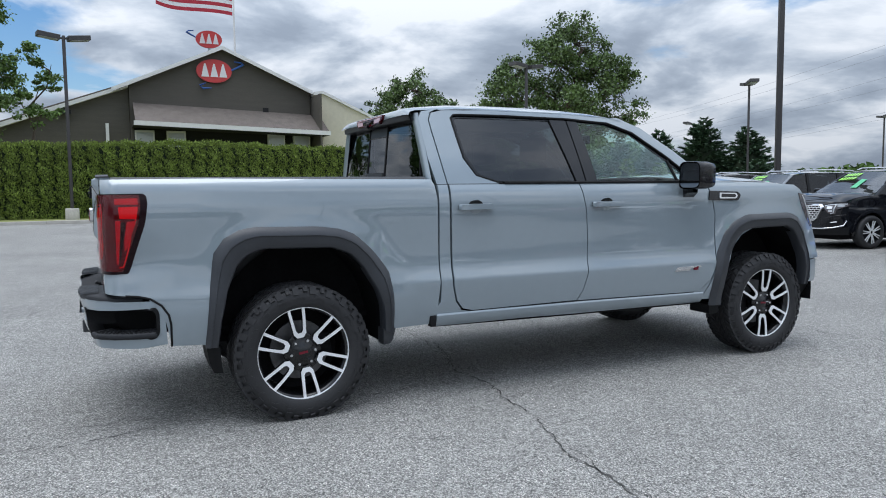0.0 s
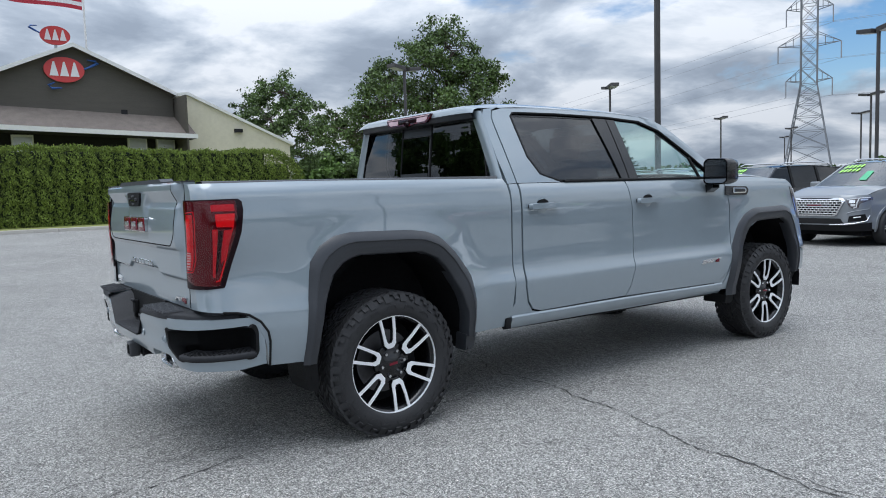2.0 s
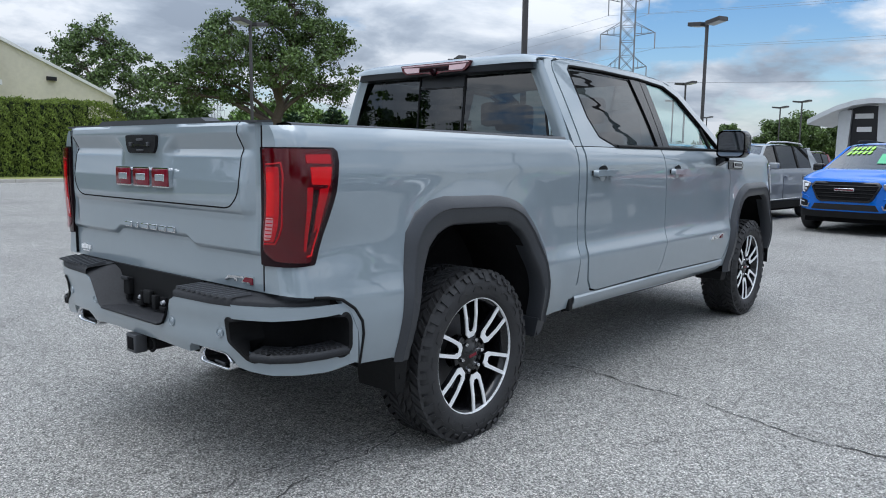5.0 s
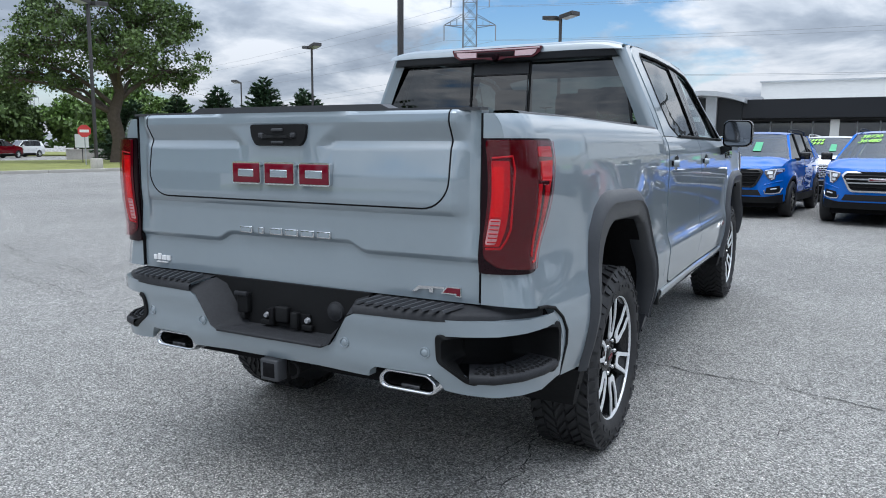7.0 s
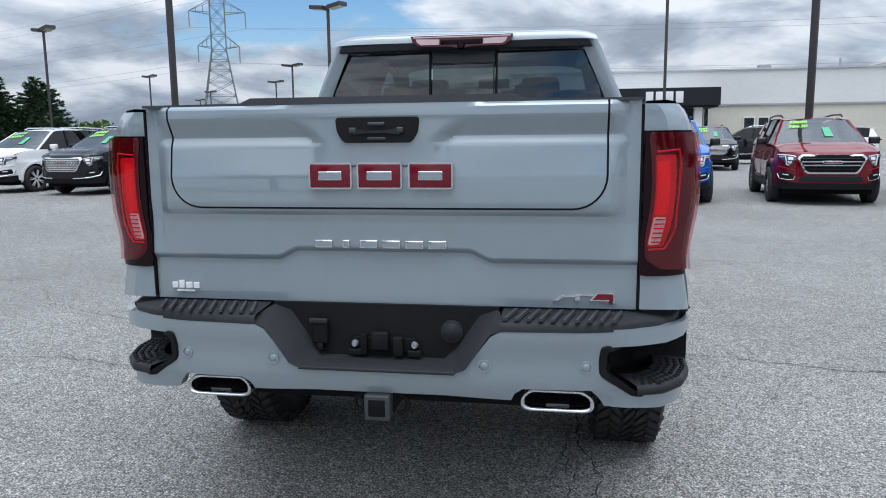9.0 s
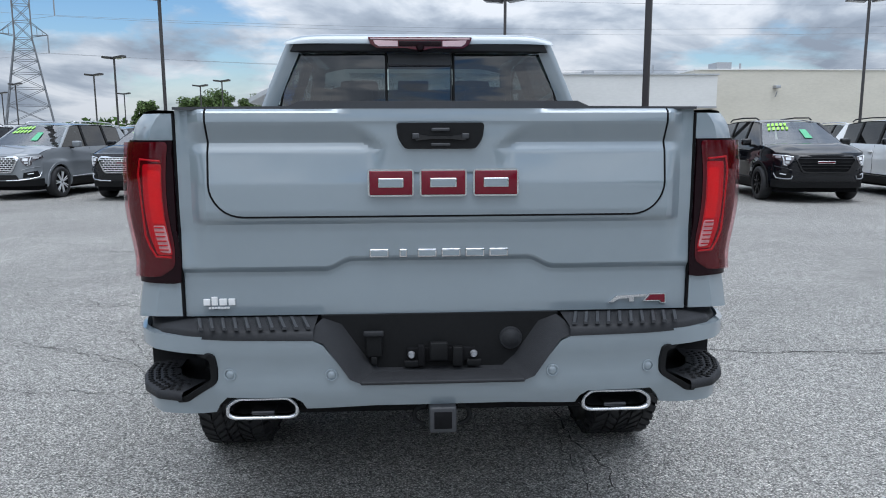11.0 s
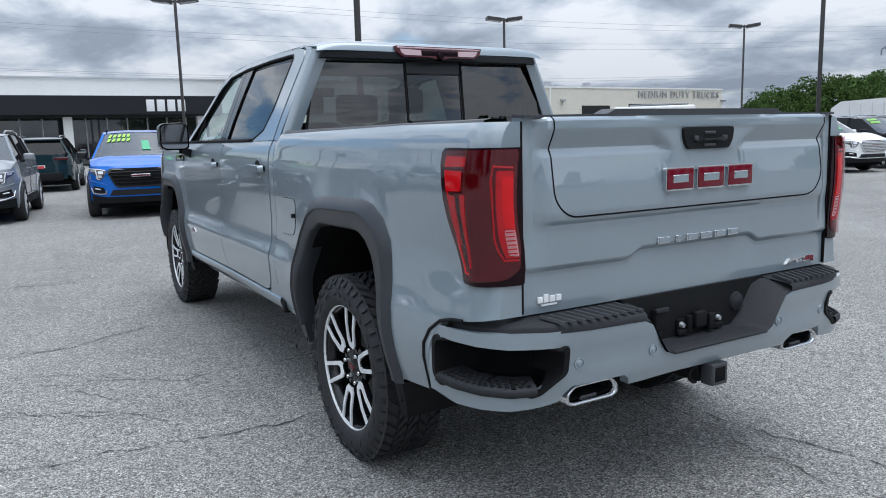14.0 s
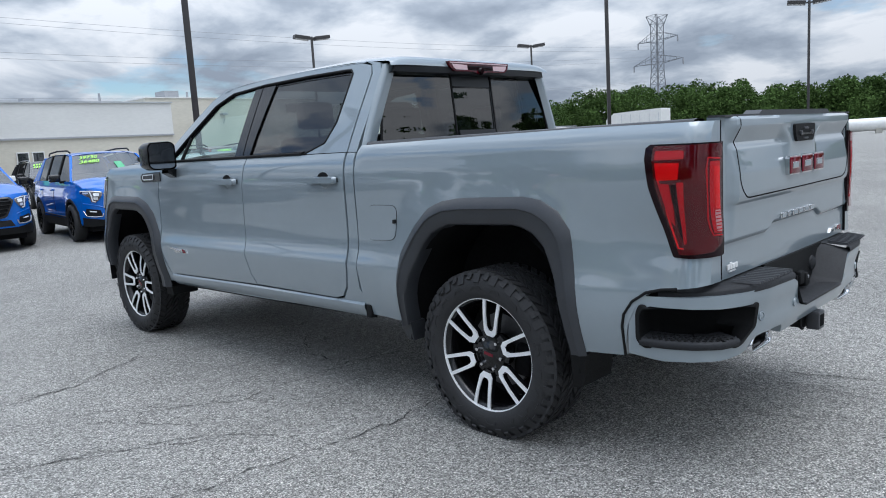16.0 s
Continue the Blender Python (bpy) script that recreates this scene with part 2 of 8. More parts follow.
M = dict(
    asphalt=asphalt_material(),
    crack=mat("crack_filler", (0.055, 0.053, 0.050), 0.95, var=0.3, scale=20),
    paint=mat("grey_car_paint", (0.246, 0.294, 0.327), 0.32, 0.12, var=0.02, scale=2, coat=1.0, spec=0.3, ior=1.86),
    black_paint=mat("gloss_black_paint", (0.006, 0.006, 0.007), 0.25, var=0.05, coat=0.25, spec=0.35),
    trim=mat("black_plastic", (0.0095, 0.0098, 0.0105), 0.62, var=0.2, scale=10, bump=0.0006, bscale=400, spec=0.18),
    flare=mat("charcoal_plastic", (0.033, 0.036, 0.042), 0.36, var=0.1, scale=8, bump=0.0003, bscale=400, spec=0.5),
    step=mat("step_plastic", (0.028, 0.029, 0.032), 0.55, var=0.2, scale=12, bump=0.001, bscale=300, spec=0.2),
    cap=mat("rail_cap_plastic", (0.040, 0.042, 0.047), 0.45, var=0.1, scale=8, bump=0.0004, bscale=300),
    rubber=mat("tyre_rubber", (0.028, 0.028, 0.0295), 0.62, var=0.25, scale=14, bump=0.0008, bscale=120, rvar=0.1, spec=0.35),
    # near-black for the underbody; also paints the shade in gaps and hollows
    under=mat("dark_underbody_and_gap_shade", (0.012, 0.012, 0.013), 0.95, var=0.3, scale=9, spec=0.05),
    chrome=mat("chrome", (0.66, 0.67, 0.69), 0.06, 1.0, var=0.03),
    machined=mat("machined_alloy", (0.90, 0.91, 0.92), 0.30, 0.25, var=0.05, scale=20),
    steel=mat("galvanised_steel", (0.42, 0.43, 0.45), 0.5, 0.7, var=0.1),
    disc=mat("brake_steel", (0.12, 0.12, 0.125), 0.4, 0.9, var=0.2),
    red=mat("emblem_red", (0.14, 0.003, 0.014), 0.12, var=0.05),
    white=mat("white_vinyl", (0.8, 0.8, 0.8), 0.5, var=0.03),
    lens=mat("tail_lens_red", (0.070, 0.0010, 0.005), 0.02, var=0.30, scale=18, spec=0.5),
    lens_mid=mat("tail_lens_mid_red", (0.48, 0.005, 0.014), 0.2, var=0.2, scale=25, spec=0.3),
    lens_bright=mat("tail_lens_bright_red", (0.74, 0.006, 0.012), 0.05, var=0.12, scale=20, spec=0.3),
    lens_dark=mat("tail_lens_smoked", (0.010, 0.002, 0.004), 0.15, var=0.1, spec=0.2),
    lens_clear=mat("tail_lens_clear", (0.62, 0.50, 0.50), 0.15, var=0.3, scale=60),
    lamp_pink=mat("clear_cargo_lens", (0.62, 0.44, 0.46), 0.12, var=0.12, scale=30),
    visor=mat("charcoal_visor", (0.030, 0.032, 0.036), 0.38, var=0.1, scale=8, spec=0.4),
    headlight=mat("headlight_glass", (0.78, 0.80, 0.83), 0.15, 0.35, var=0.30, scale=12, coat=1.0),
    headlight_dark=mat("smoked_headlight_glass", (0.10, 0.085, 0.09), 0.1, 0.3, var=0.5, scale=20, coat=1.0),
    glass_dark=glass("privacy_glass", (0.075, 0.083, 0.088), 0.003, 0.10, 0.003),
    glass_rear=glass("rear_window_glass", (0.082, 0.098, 0.100), 0.003, 0.105, 0.0035),
    lens_cover=glass("tail_lamp_clear_cover", (0.93, 0.70, 0.72), 0.004, 0.035),
    glass_clear=glass("window_glass", (0.80, 0.92, 0.89), 0.01),
    mirror=mat("mirror_glass", (0.28, 0.30, 0.33), 0.05, 1.0, var=0.0),
    seat=mat("seat_leather", (0.02, 0.02, 0.021), 0.6, var=0.2),
    headliner=mat("light_interior_cloth", (0.45, 0.44, 0.42), 0.9, var=0.1),
    green=mat("price_paint_green", (0.36, 0.80, 0.10), 0.6, var=0.1),
    tag=mat("green_price_card", (0.10, 0.42, 0.22), 0.6, var=0.1),
    concrete=mat("kerb_concrete", (0.42, 0.40, 0.36), 0.9, var=0.25, scale=2, bump=0.004, bscale=60),
    grass=mat("dry_grass", (0.20, 0.215, 0.062), 0.95, var=0.45, scale=0.7, bump=0.03, bscale=20),
    bark=mat("tree_bark", (0.09, 0.07, 0.055), 0.95, var=0.35, scale=5, bump=0.02, bscale=14),
    leaf=mat("oak_leaves", (0.078, 0.126, 0.031), 0.6, var=0.3, scale=0.5, each=0.55),
    leaf_light=mat("bright_leaves", (0.10, 0.17, 0.035), 0.6, var=0.3, scale=0.5, each=0.5),
    leaf_woods=mat("woodland_leaves", (0.060, 0.104, 0.028), 0.85, var=0.45, scale=0.10, each=0.28, spec=0.08),
    hedge=mat("arborvitae_leaves", (0.165, 0.225, 0.036), 0.75, var=0.35, scale=0.8, each=0.6),
    spruce=mat("spruce_needles", (0.082, 0.130, 0.080), 0.85, var=0.35, scale=0.8, each=0.35, spec=0.1),
    # near-black green filler; shade between the leaves is put into its colour
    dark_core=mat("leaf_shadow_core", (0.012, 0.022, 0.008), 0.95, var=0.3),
    pole=mat("bronze_pole_paint", (0.055, 0.052, 0.052), 0.5, 0.2, var=0.15),
    lamp_lens=mat("lamp_lens", (0.35, 0.36, 0.38), 0.3, var=0.1),
    siding=mat("olive_grey_siding", (0.088, 0.080, 0.066), 0.8, var=0.12, scale=0.6, bump=0.01, bscale=3, stretch=(1, 1, 8)),
    shingle=mat("brown_shingles", (0.135, 0.115, 0.10), 0.9, var=0.3, scale=2, bump=0.01, bscale=12),
    white_trim=mat("white_trim_paint", (0.72, 0.72, 0.70), 0.6, var=0.06),
    cream=mat("cream_stucco", (0.62, 0.58, 0.46), 0.85, var=0.08, scale=0.5, bump=0.004, bscale=20),
    block=mat("painted_block_wall", (0.60, 0.57, 0.49), 0.85, var=0.08, scale=0.25, bump=0.01, bscale=5, stretch=(1, 1, 3)),
    block_white=mat("white_block_wall", (0.68, 0.68, 0.66), 0.85, var=0.06, scale=0.25, bump=0.006, bscale=5, stretch=(1, 1, 3)),
    facade=mat("black_facade_panels", (0.006, 0.007, 0.010), 0.30, var=0.1, scale=0.5),
    silver=mat("silver_facade_panels", (0.52, 0.54, 0.56), 0.4, 0.4, var=0.08, scale=0.4),
    shop_glass=mat("dark_shop_glass", (0.03, 0.035, 0.04), 0.06, var=0.3, scale=0.4, coat=1.0),
    dark=mat("dark_opening", (0.012, 0.012, 0.013), 0.9, var=0.2),
    blue_logo=mat("blue_sign", (0.03, 0.10, 0.33), 0.4, var=0.05),
    red_logo=mat("red_sign", (0.55, 0.05, 0.05), 0.4, var=0.05),
    flag_red=mat("flag_red", (0.42, 0.03, 0.05), 0.8, var=0.1),
    flag_white=mat("flag_white", (0.75, 0.75, 0.76), 0.8, var=0.05),
    lattice=mat("weathered_lattice_steel", (0.20, 0.21, 0.225), 0.6, 0.5, var=0.15),
    wire=mat("power_wire", (0.30, 0.31, 0.33), 0.6, 0.3, var=0.1),
    white_tank=mat("white_tank_paint", (0.72, 0.72, 0.70), 0.45, var=0.08, scale=0.5),
)


# ---- mesh helpers ----
def part(name, bm, material, parent=None, label="", smooth=True, m=None, crease=1.13):
    me = bpy.data.meshes.new(name)
    for f in bm.faces:
        f.smooth = smooth
    if smooth:
        bm.normal_update()
        for e in bm.edges:
            if len(e.link_faces) == 2 and e.calc_face_angle(0.0) > crease:
                e.smooth = False
    bm.to_mesh(me)
    bm.free()
    me.materials.append(material)
    ob = new(name, me)
    if m is not None:
        ob.matrix_basis = m
    if parent is not None:
        ob.parent = parent
    if label:
        tagged(ob, label)
    return ob


def thing(name, label, category, group="", m=None, kind=""):
    ob = new(name)
    ob.empty_display_size = 0.1
    if m is not None:
        ob.matrix_basis = m
    return tagged(ob, label, category, group, kind)


def box(bm, x0, x1, y0, y1, z0, z1, bev=0.0):
    r = bmesh.ops.create_cube(bm, size=1.0)
    vs = r["verts"]
    for v in vs:
        v.co = Vector(((x0 + x1) / 2 + v.co.x * (x1 - x0), (y0 + y1) / 2 + v.co.y * (y1 - y0), (z0 + z1) / 2 + v.co.z * (z1 - z0)))
    if bev > 0:
        es = list({e for v in vs for e in v.link_edges})
        bmesh.ops.bevel(bm, geom=es, offset=bev, segments=2, affect="EDGES", profile=0.6)
    return bm


def boxed(*a, bev=0.0):
    return box(bmesh.new(), *a, bev=bev)


def ring(bm, c, ax, r, seg, up=None):
    ax = Vector(ax).normalized()
    u = ax.orthogonal().normalized() if up is None else Vector(up)
    w = ax.cross(u)
    return [bm.verts.new(Vector(c) + u * (r * math.cos(2 * math.pi * i / seg)) + w * (r * math.sin(2 * math.pi * i / seg))) for i in range(seg)]


def bridge(bm, a, b):
    n = len(a)
    for i in range(n):
        bm.faces.new((a[i], a[(i + 1) % n], b[(i + 1) % n], b[i]))


def tube(bm, pts, radii, seg=8, cap=True):
    pts = [Vector(p) for p in pts]
    if not isinstance(radii, (list, tuple)):
        radii = [radii] * len(pts)
    up = (pts[1] - pts[0]).normalized().orthogonal().normalized()
    prev = None
    for i, p in enumerate(pts):
        d = (pts[min(i + 1, len(pts) - 1)] - pts[max(i - 1, 0)]).normalized()
        up = (up - d * up.dot(d)).normalized()
        cur = ring(bm, p, d, radii[i], seg, up)
        if prev:
            bridge(bm, prev, cur)
        elif cap:
            bm.faces.new(cur[::-1])
        prev = cur
    if cap:
        bm.faces.new(prev)
    return bm


def lathe(bm, prof, seg=48, y0=0.0):
    """Profile of (radius, y) turned round the y axis."""
    rows = [[bm.verts.new((r * math.cos(2 * math.pi * i / seg), y + y0, r * math.sin(2 * math.pi * i / seg))) for i in range(seg)] for r, y in prof]
    for a, b in zip(rows, rows[1:]):
        bridge(bm, a, b)
    return bm


def gridmesh(bm, us, vs, f):
    g = [[bm.verts.new(f(u, v)) for v in vs] for u in us]
    for i in range(len(us) - 1):
        for j in range(len(vs) - 1):
            bm.faces.new((g[i][j], g[i + 1][j], g[i + 1][j + 1], g[i][j + 1]))
    return bm


def span(a, b, n):
    return [a + (b - a) * i / n for i in range(n + 1)]


def lerp_table(tab, z):
    if z <= tab[0][0]:
        return tab[0][1]
    for (a, va), (b, vb) in zip(tab, tab[1:]):
        if z <= b:
            return va + (vb - va) * (z - a) / (b - a)
    return tab[-1][1]


def curve_table(tab, z):
    """Smooth curve through the table's points."""
    if z <= tab[0][0] or z >= tab[-1][0]:
        return lerp_table(tab, z)
    k = max(i for i in range(len(tab) - 1) if tab[i][0] <= z)

    def slope(i):
        i0, i1 = max(0, i - 1), min(len(tab) - 1, i + 1)
        return (tab[i1][1] - tab[i0][1]) / (tab[i1][0] - tab[i0][0])
    (a, va), (b, vb) = tab[k], tab[k + 1]
    h, t = b - a, (z - a) / (b - a)
    return va * (2 * t ** 3 - 3 * t * t + 1) + vb * (3 * t * t - 2 * t ** 3) + h * (slope(k) * (t ** 3 - 2 * t * t + t) + slope(k + 1) * (t ** 3 - t * t))


def smooth01(a, b, x):
    t = min(1.0, max(0.0, (x - a) / (b - a)))
    return t * t * (3 - 2 * t)


def panel(bm, outline, f, depth, su=0.06, sv=0.06):
    """A sheet with the outline in (u, v), laid on f(u, v), with turned-in edges."""
    t = bmesh.new()
    t.faces.new([t.verts.new((u, v, 0)) for u, v in outline])
    us, vs = [p[0] for p in outline], [p[1] for p in outline]
    for k, lo, hi, st in ((0, min(us), max(us), su), (1, min(vs), max(vs), sv)):
        n = max(1, int((hi - lo) / st))
        for i in range(1, n):
            c, no = [0, 0, 0], [0, 0, 0]
            c[k], no[k] = lo + (hi - lo) * i / n + 1e-5, 1
            bmesh.ops.bisect_plane(t, geom=t.verts[:] + t.edges[:] + t.faces[:], dist=1e-6, plane_co=c, plane_no=no)
    bmesh.ops.triangulate(t, faces=[q for q in t.faces if len(q.verts) > 4])
    out, inn = {}, {}
    for v in t.verts:
        out[v] = bm.verts.new(f(v.co.x, v.co.y))
    for q in t.faces:
        nf = bm.faces.new([out[v] for v in q.verts])
        nf.normal_update()
        if nf.normal.dot(Vector(depth)) > 0:
            nf.normal_flip()
    for e in t.edges:
        if len(e.link_faces) == 1:
            a, b = e.verts
            for v in (a, b):
                if v not in inn:
                    inn[v] = bm.verts.new(out[v].co + Vector(depth))
            bm.faces.new((out[a], out[b], inn[b], inn[a]))
            bm.edges.get((out[a], out[b])).smooth = False
    t.free()
    return bm


def prism(bm, outline, f0, f1):
    """A solid between two placements of one outline."""
    a, b = [bm.verts.new(f0(u, v)) for u, v in outline], [bm.verts.new(f1(u, v)) for u, v in outline]
    bm.faces.new(a)
    bm.faces.new(b[::-1])
    bridge(bm, a, b)
    return bm


def band(bm, outer, inner, f, depth):
    """A strip between two matched polylines in (u, v), with turned-in edges."""
    a, b = [bm.verts.new(f(*p)) for p in outer], [bm.verts.new(f(*p)) for p in inner]
    for i in range(len(a) - 1):
        bm.faces.new((a[i], a[i + 1], b[i + 1], b[i]))
    for row in (a, b):
        c = [bm.verts.new(v.co + Vector(depth)) for v in row]
        for i in range(len(row) - 1):
            bm.faces.new((row[i], row[i + 1], c[i + 1], c[i]))
            bm.edges.get((row[i], row[i + 1])).smooth = False
    return bm


def resample(pts, n):
    pts = [Vector((*p, 0)) for p in pts]
    ds = [0.0]
    for a, b in zip(pts, pts[1:]):
        ds.append(ds[-1] + (b - a).length)
    out = []
    for i in range(n + 1):
        d = ds[-1] * i / n
        k = max(j for j in range(len(ds)) if ds[j] <= d + 1e-9)
        k = min(k, len(pts) - 2)
        t = (d - ds[k]) / max(1e-9, ds[k + 1] - ds[k])
        q = pts[k].lerp(pts[k + 1], t)
        out.append((q.x, q.y))
    return out


def rounded(pts, r, n=4):
    """The outline with its corners rounded."""
    out = []
    m_ = len(pts)
    for i in range(m_):
        p, a, b = Vector((*pts[i], 0)), Vector((*pts[i - 1], 0)), Vector((*pts[(i + 1) % m_], 0))
        da, db = (a - p), (b - p)
        q = min(r, da.length * 0.45, db.length * 0.45)
        s, e = p + da.normalized() * q, p + db.normalized() * q
        for k in range(n + 1):
            t = k / n
            c = s * (1 - t) ** 2 + p * 2 * t * (1 - t) + e * t * t
            out.append((c.x, c.y))
    return out


def leaves(bm, pts, size, rnd, flat=0.0):
    """Small leaf clumps: one bent pair of triangles at each point."""
    for p in pts:
        d = Vector((rnd.gauss(0, 1), rnd.gauss(0, 1), rnd.gauss(0, 1) * (1 - flat))).normalized()
        u = d.orthogonal().normalized()
        u = Matrix.Rotation(rnd.uniform(0, 6.28), 3, d) @ u
        w = d.cross(u)
        s = size * rnd.uniform(0.5, 1.3)
        p = Vector(p)
        vs = [bm.verts.new(p + q) for q in (u * s, w * s * 0.62 + d * s * 0.2, -u * s * 0.9, -w * s * 0.55 + d * s * 0.1)]
        bm.faces.new(vs)

# ---- ground ----
def flat(name, x0, x1, y0, y1, z, material, kind="structure", label="", cat=""):
    bm = bmesh.new()
    gridmesh(bm, [x0, x1], [y0, y1], lambda x, y: Vector((x, y, z)))
    ob = part(name, bm, material)
    return tagged(ob, label, cat, kind=kind)


flat("ground", -2500, 2500, -2500, 2500, 0.0, M["asphalt"], label="weathered light grey asphalt car park with cracks", cat="ground")
for nm, x0, x1, y0, y1 in (("lawn", -60, 75, 30.25, 52.0), ("lawn", -60, 75, 76, 140), ("lawn", 52, 140, 22, 30)):
    tagged(part(nm, boxed(x0, x1, y0, y1, -0.2, 0.11), M["grass"]), "dry mown grass strip behind the kerb", "lawn", kind="structure")
rk = random.Random(5)
for i in range(45):
    x = -60 + i * 3.0
    ob = part("kerb_stone", boxed(x, x + 2.985, 30.0, 30.24, -0.2, 0.15 + rk.uniform(-0.006, 0.006), bev=0.02), M["concrete"])
    tagged(ob, "weathered concrete kerb stone", "kerb", "kerb stones along the grass", kind="structure")


# cracks in the asphalt: thin dark ribbons with ragged width
def crack(pts, w, seed):
    r = random.Random(seed)
    p = resample(pts, max(8, int(sum(math.dist(a, b) for a, b in zip(pts, pts[1:])) / 0.035)))
    bm = bmesh.new()
    prev = None
    jx = jy = 0.0
    for i, (x, y) in enumerate(p):
        jx = jx * 0.82 + r.gauss(0, 0.013)
        jy = jy * 0.82 + r.gauss(0, 0.013)
        a, b = p[max(0, i - 1)], p[min(len(p) - 1, i + 1)]
        d = math.hypot(b[0] - a[0], b[1] - a[1]) or 1
        nx, ny = -(b[1] - a[1]) / d, (b[0] - a[0]) / d
        q = w * r.uniform(0.2, 1.25) * (0.3 if r.random() < 0.15 else 1) * min(1.0, 0.2 + 6 * min(i, len(p) - 1 - i) / len(p))
        c = (bm.verts.new((x + jx + nx * q, y + jy + ny * q, 0.004)), bm.verts.new((x + jx - nx * q, y + jy - ny * q, 0.004)))
        if prev:
            bm.faces.new((prev[0], prev[1], c[1], c[0]))
        prev = c
    return tagged(part("crack", bm, M["crack"]), "thin dark crack in the asphalt", "crack", "cracks in the asphalt", kind="structure")


CRACKS = [
    ([(1.5, 2.55), (1.35, 2.13), (1.15, 1.86), (1.06, 1.65)], 0.004),
    ([(1.81, 1.83), (1.6, 1.59), (1.64, 1.45), (1.28, 1.11)], 0.004),
    ([(2.77, 3.0), (2.68, 2.57), (2.65, 1.92), (3.0, 1.22)], 0.005),
    ([(5.51, 3.97), (5.5, 2.8), (5.25, 1.43)], 0.012),
    ([(4.35, -4.82), (4.17, -5.36), (3.95, -5.9)], 0.012),
    ([(1.12, -2.45), (0.93, -2.7), (0.95, -3.19)], 0.004),
    ([(3.04, 5.57), (2.91, 4.54), (3.37, 4.17)], 0.006),
    ([(2.68, 4.16), (2.24, 3.7), (1.76, 3.24)], 0.004),
    ([(0.79, 2.64), (0.72, 2.42), (0.62, 2.18)], 0.0035),
    ([(2.61, 7.98), (2.07, 6.42), (1.74, 5.05)], 0.005),
    ([(1.3, 5.79), (1.12, 4.85), (0.87, 3.71)], 0.005),
    ([(3.21, 8.18), (3.22, 6.98), (3.15, 6.02)], 0.006),
    ([(-2.59, -0.86), (-1.53, -0.8), (-0.99, -0.76), (-0.58, -0.72), (-0.2, -0.66), (0.42, -0.66), (0.93, -0.63), (1.27, -0.73)], 0.0055),
    ([(2.61, 0.25), (1.55, 0.66), (1.33, -0.36), (1.26, -0.87), (1.24, -1.23), (1.12, -1.74), (1.04, -2.03), (1.02, -2.35), (1.0, -2.71), (0.93, -3.43)], 0.007),
    ([(0.37, -1.57), (0.6, -1.66), (0.79, -1.75), (1.01, -1.89)], 0.0035),
    ([(5.11, 1.8), (4.86, 0.91), (4.82, -0.61), (4.94, -1.0), (4.87, -1.58), (4.66, -2.35), (4.6, -3.47), (4.47, -5.2)], 0.006),
    ([(2.63, 7.99), (1.88, 6.3), (1.68, 5.11), (1.47, 4.11)], 0.006),
    ([(1.2, 5.59), (0.93, 4.28), (0.82, 3.74)], 0.005),
    ([(1.06, -1.94), (1.03, -2.3), (1.03, -2.85), (1.12, -4.18)], 0.004),
    ([(1.52, 2.65), (1.39, 2.28), (1.29, 1.97), (1.01, 1.63), (0.83, 1.56)], 0.005),
    ([(0.66, 2.9), (0.66, 2.42), (0.61, 2.08), (0.61, 1.78), (0.53, 1.29), (0.53, 0.86), (0.47, 0.25)], 0.006),
    ([(3.14, 3.48), (3.05, 2.83), (2.59, 2.48), (2.64, 1.97), (2.92, 1.36), (2.72, 0.81), (2.6, 0.09)], 0.006),
    ([(1.78, 1.81), (1.47, 1.37), (1.52, 0.91), (1.43, 0.4)], 0.0045),
    ([(1.47, 1.37), (1.22, 1.16), (1.27, 0.76)], 0.003),
    ([(-1.87, -0.66), (-1.36, -0.57), (-0.89, -0.54), (-0.48, -0.58), (-0.05, -0.6)], 0.004),
    ([(6.34, 9.28), (6.14, 4.18), (6.55, 0.1), (6.24, -5.0), (6.75, -11.12)], 0.007),
    ([(-3.53, 2.38), (-2.0, 3.6), (-1.18, 5.23)], 0.005),
    ([(3.28, -2.55), (3.69, -3.98), (3.18, -6.02)], 0.005),
    ([(1.43, 2.33), (1.98, 3.4), (1.78, 4.62)], 0.004),
    ([(-6.07, 12.68), (2.08, 13.19), (9.22, 12.37), (16.35, 13.59)], 0.02),
    ([(-4.04, 20.32), (8.2, 19.71), (18.39, 21.34)], 0.025),
    ([(2.36, 1.74), (2.17, 1.18), (2.16, 0.32), (2.04, -0.22)], 0.004),
    ([(2.21, 2.39), (1.98, 2.0), (1.61, 1.56), (1.55, 1.23)], 0.0035),
    ([(2.39, 2.84), (2.09, 2.42), (1.83, 2.04), (1.14, 1.58)], 0.0035),
    ([(3.59, -8.06), (4.3, -14.18), (3.49, -22.34)], 0.012),
    ([(-2.0, 8.29), (3.1, 9.01), (8.2, 8.09)], 0.01),
]
for k, (pts, wd) in enumerate(CRACKS):
    crack(pts, wd * 0.8, 40 + k)

# ---- the pickup truck ----
HUB_Z, HUB_F, TYRE_R, WB = 0.362, 0.372, 0.402, 3.748
W_TAB = [(0.40, 0.902), (0.46, 0.925), (0.55, 0.948), (0.64, 0.961), (0.705, 0.968), (0.730, 0.9695), (0.745, 0.967), (0.785, 0.953), (0.82, 0.945), (0.88, 0.941), (0.96, 0.940), (1.08, 0.942),
         (1.17, 0.943), (1.24, 0.939), (1.29, 0.929), (1.33, 0.910), (1.36, 0.888), (1.385, 0.862)]


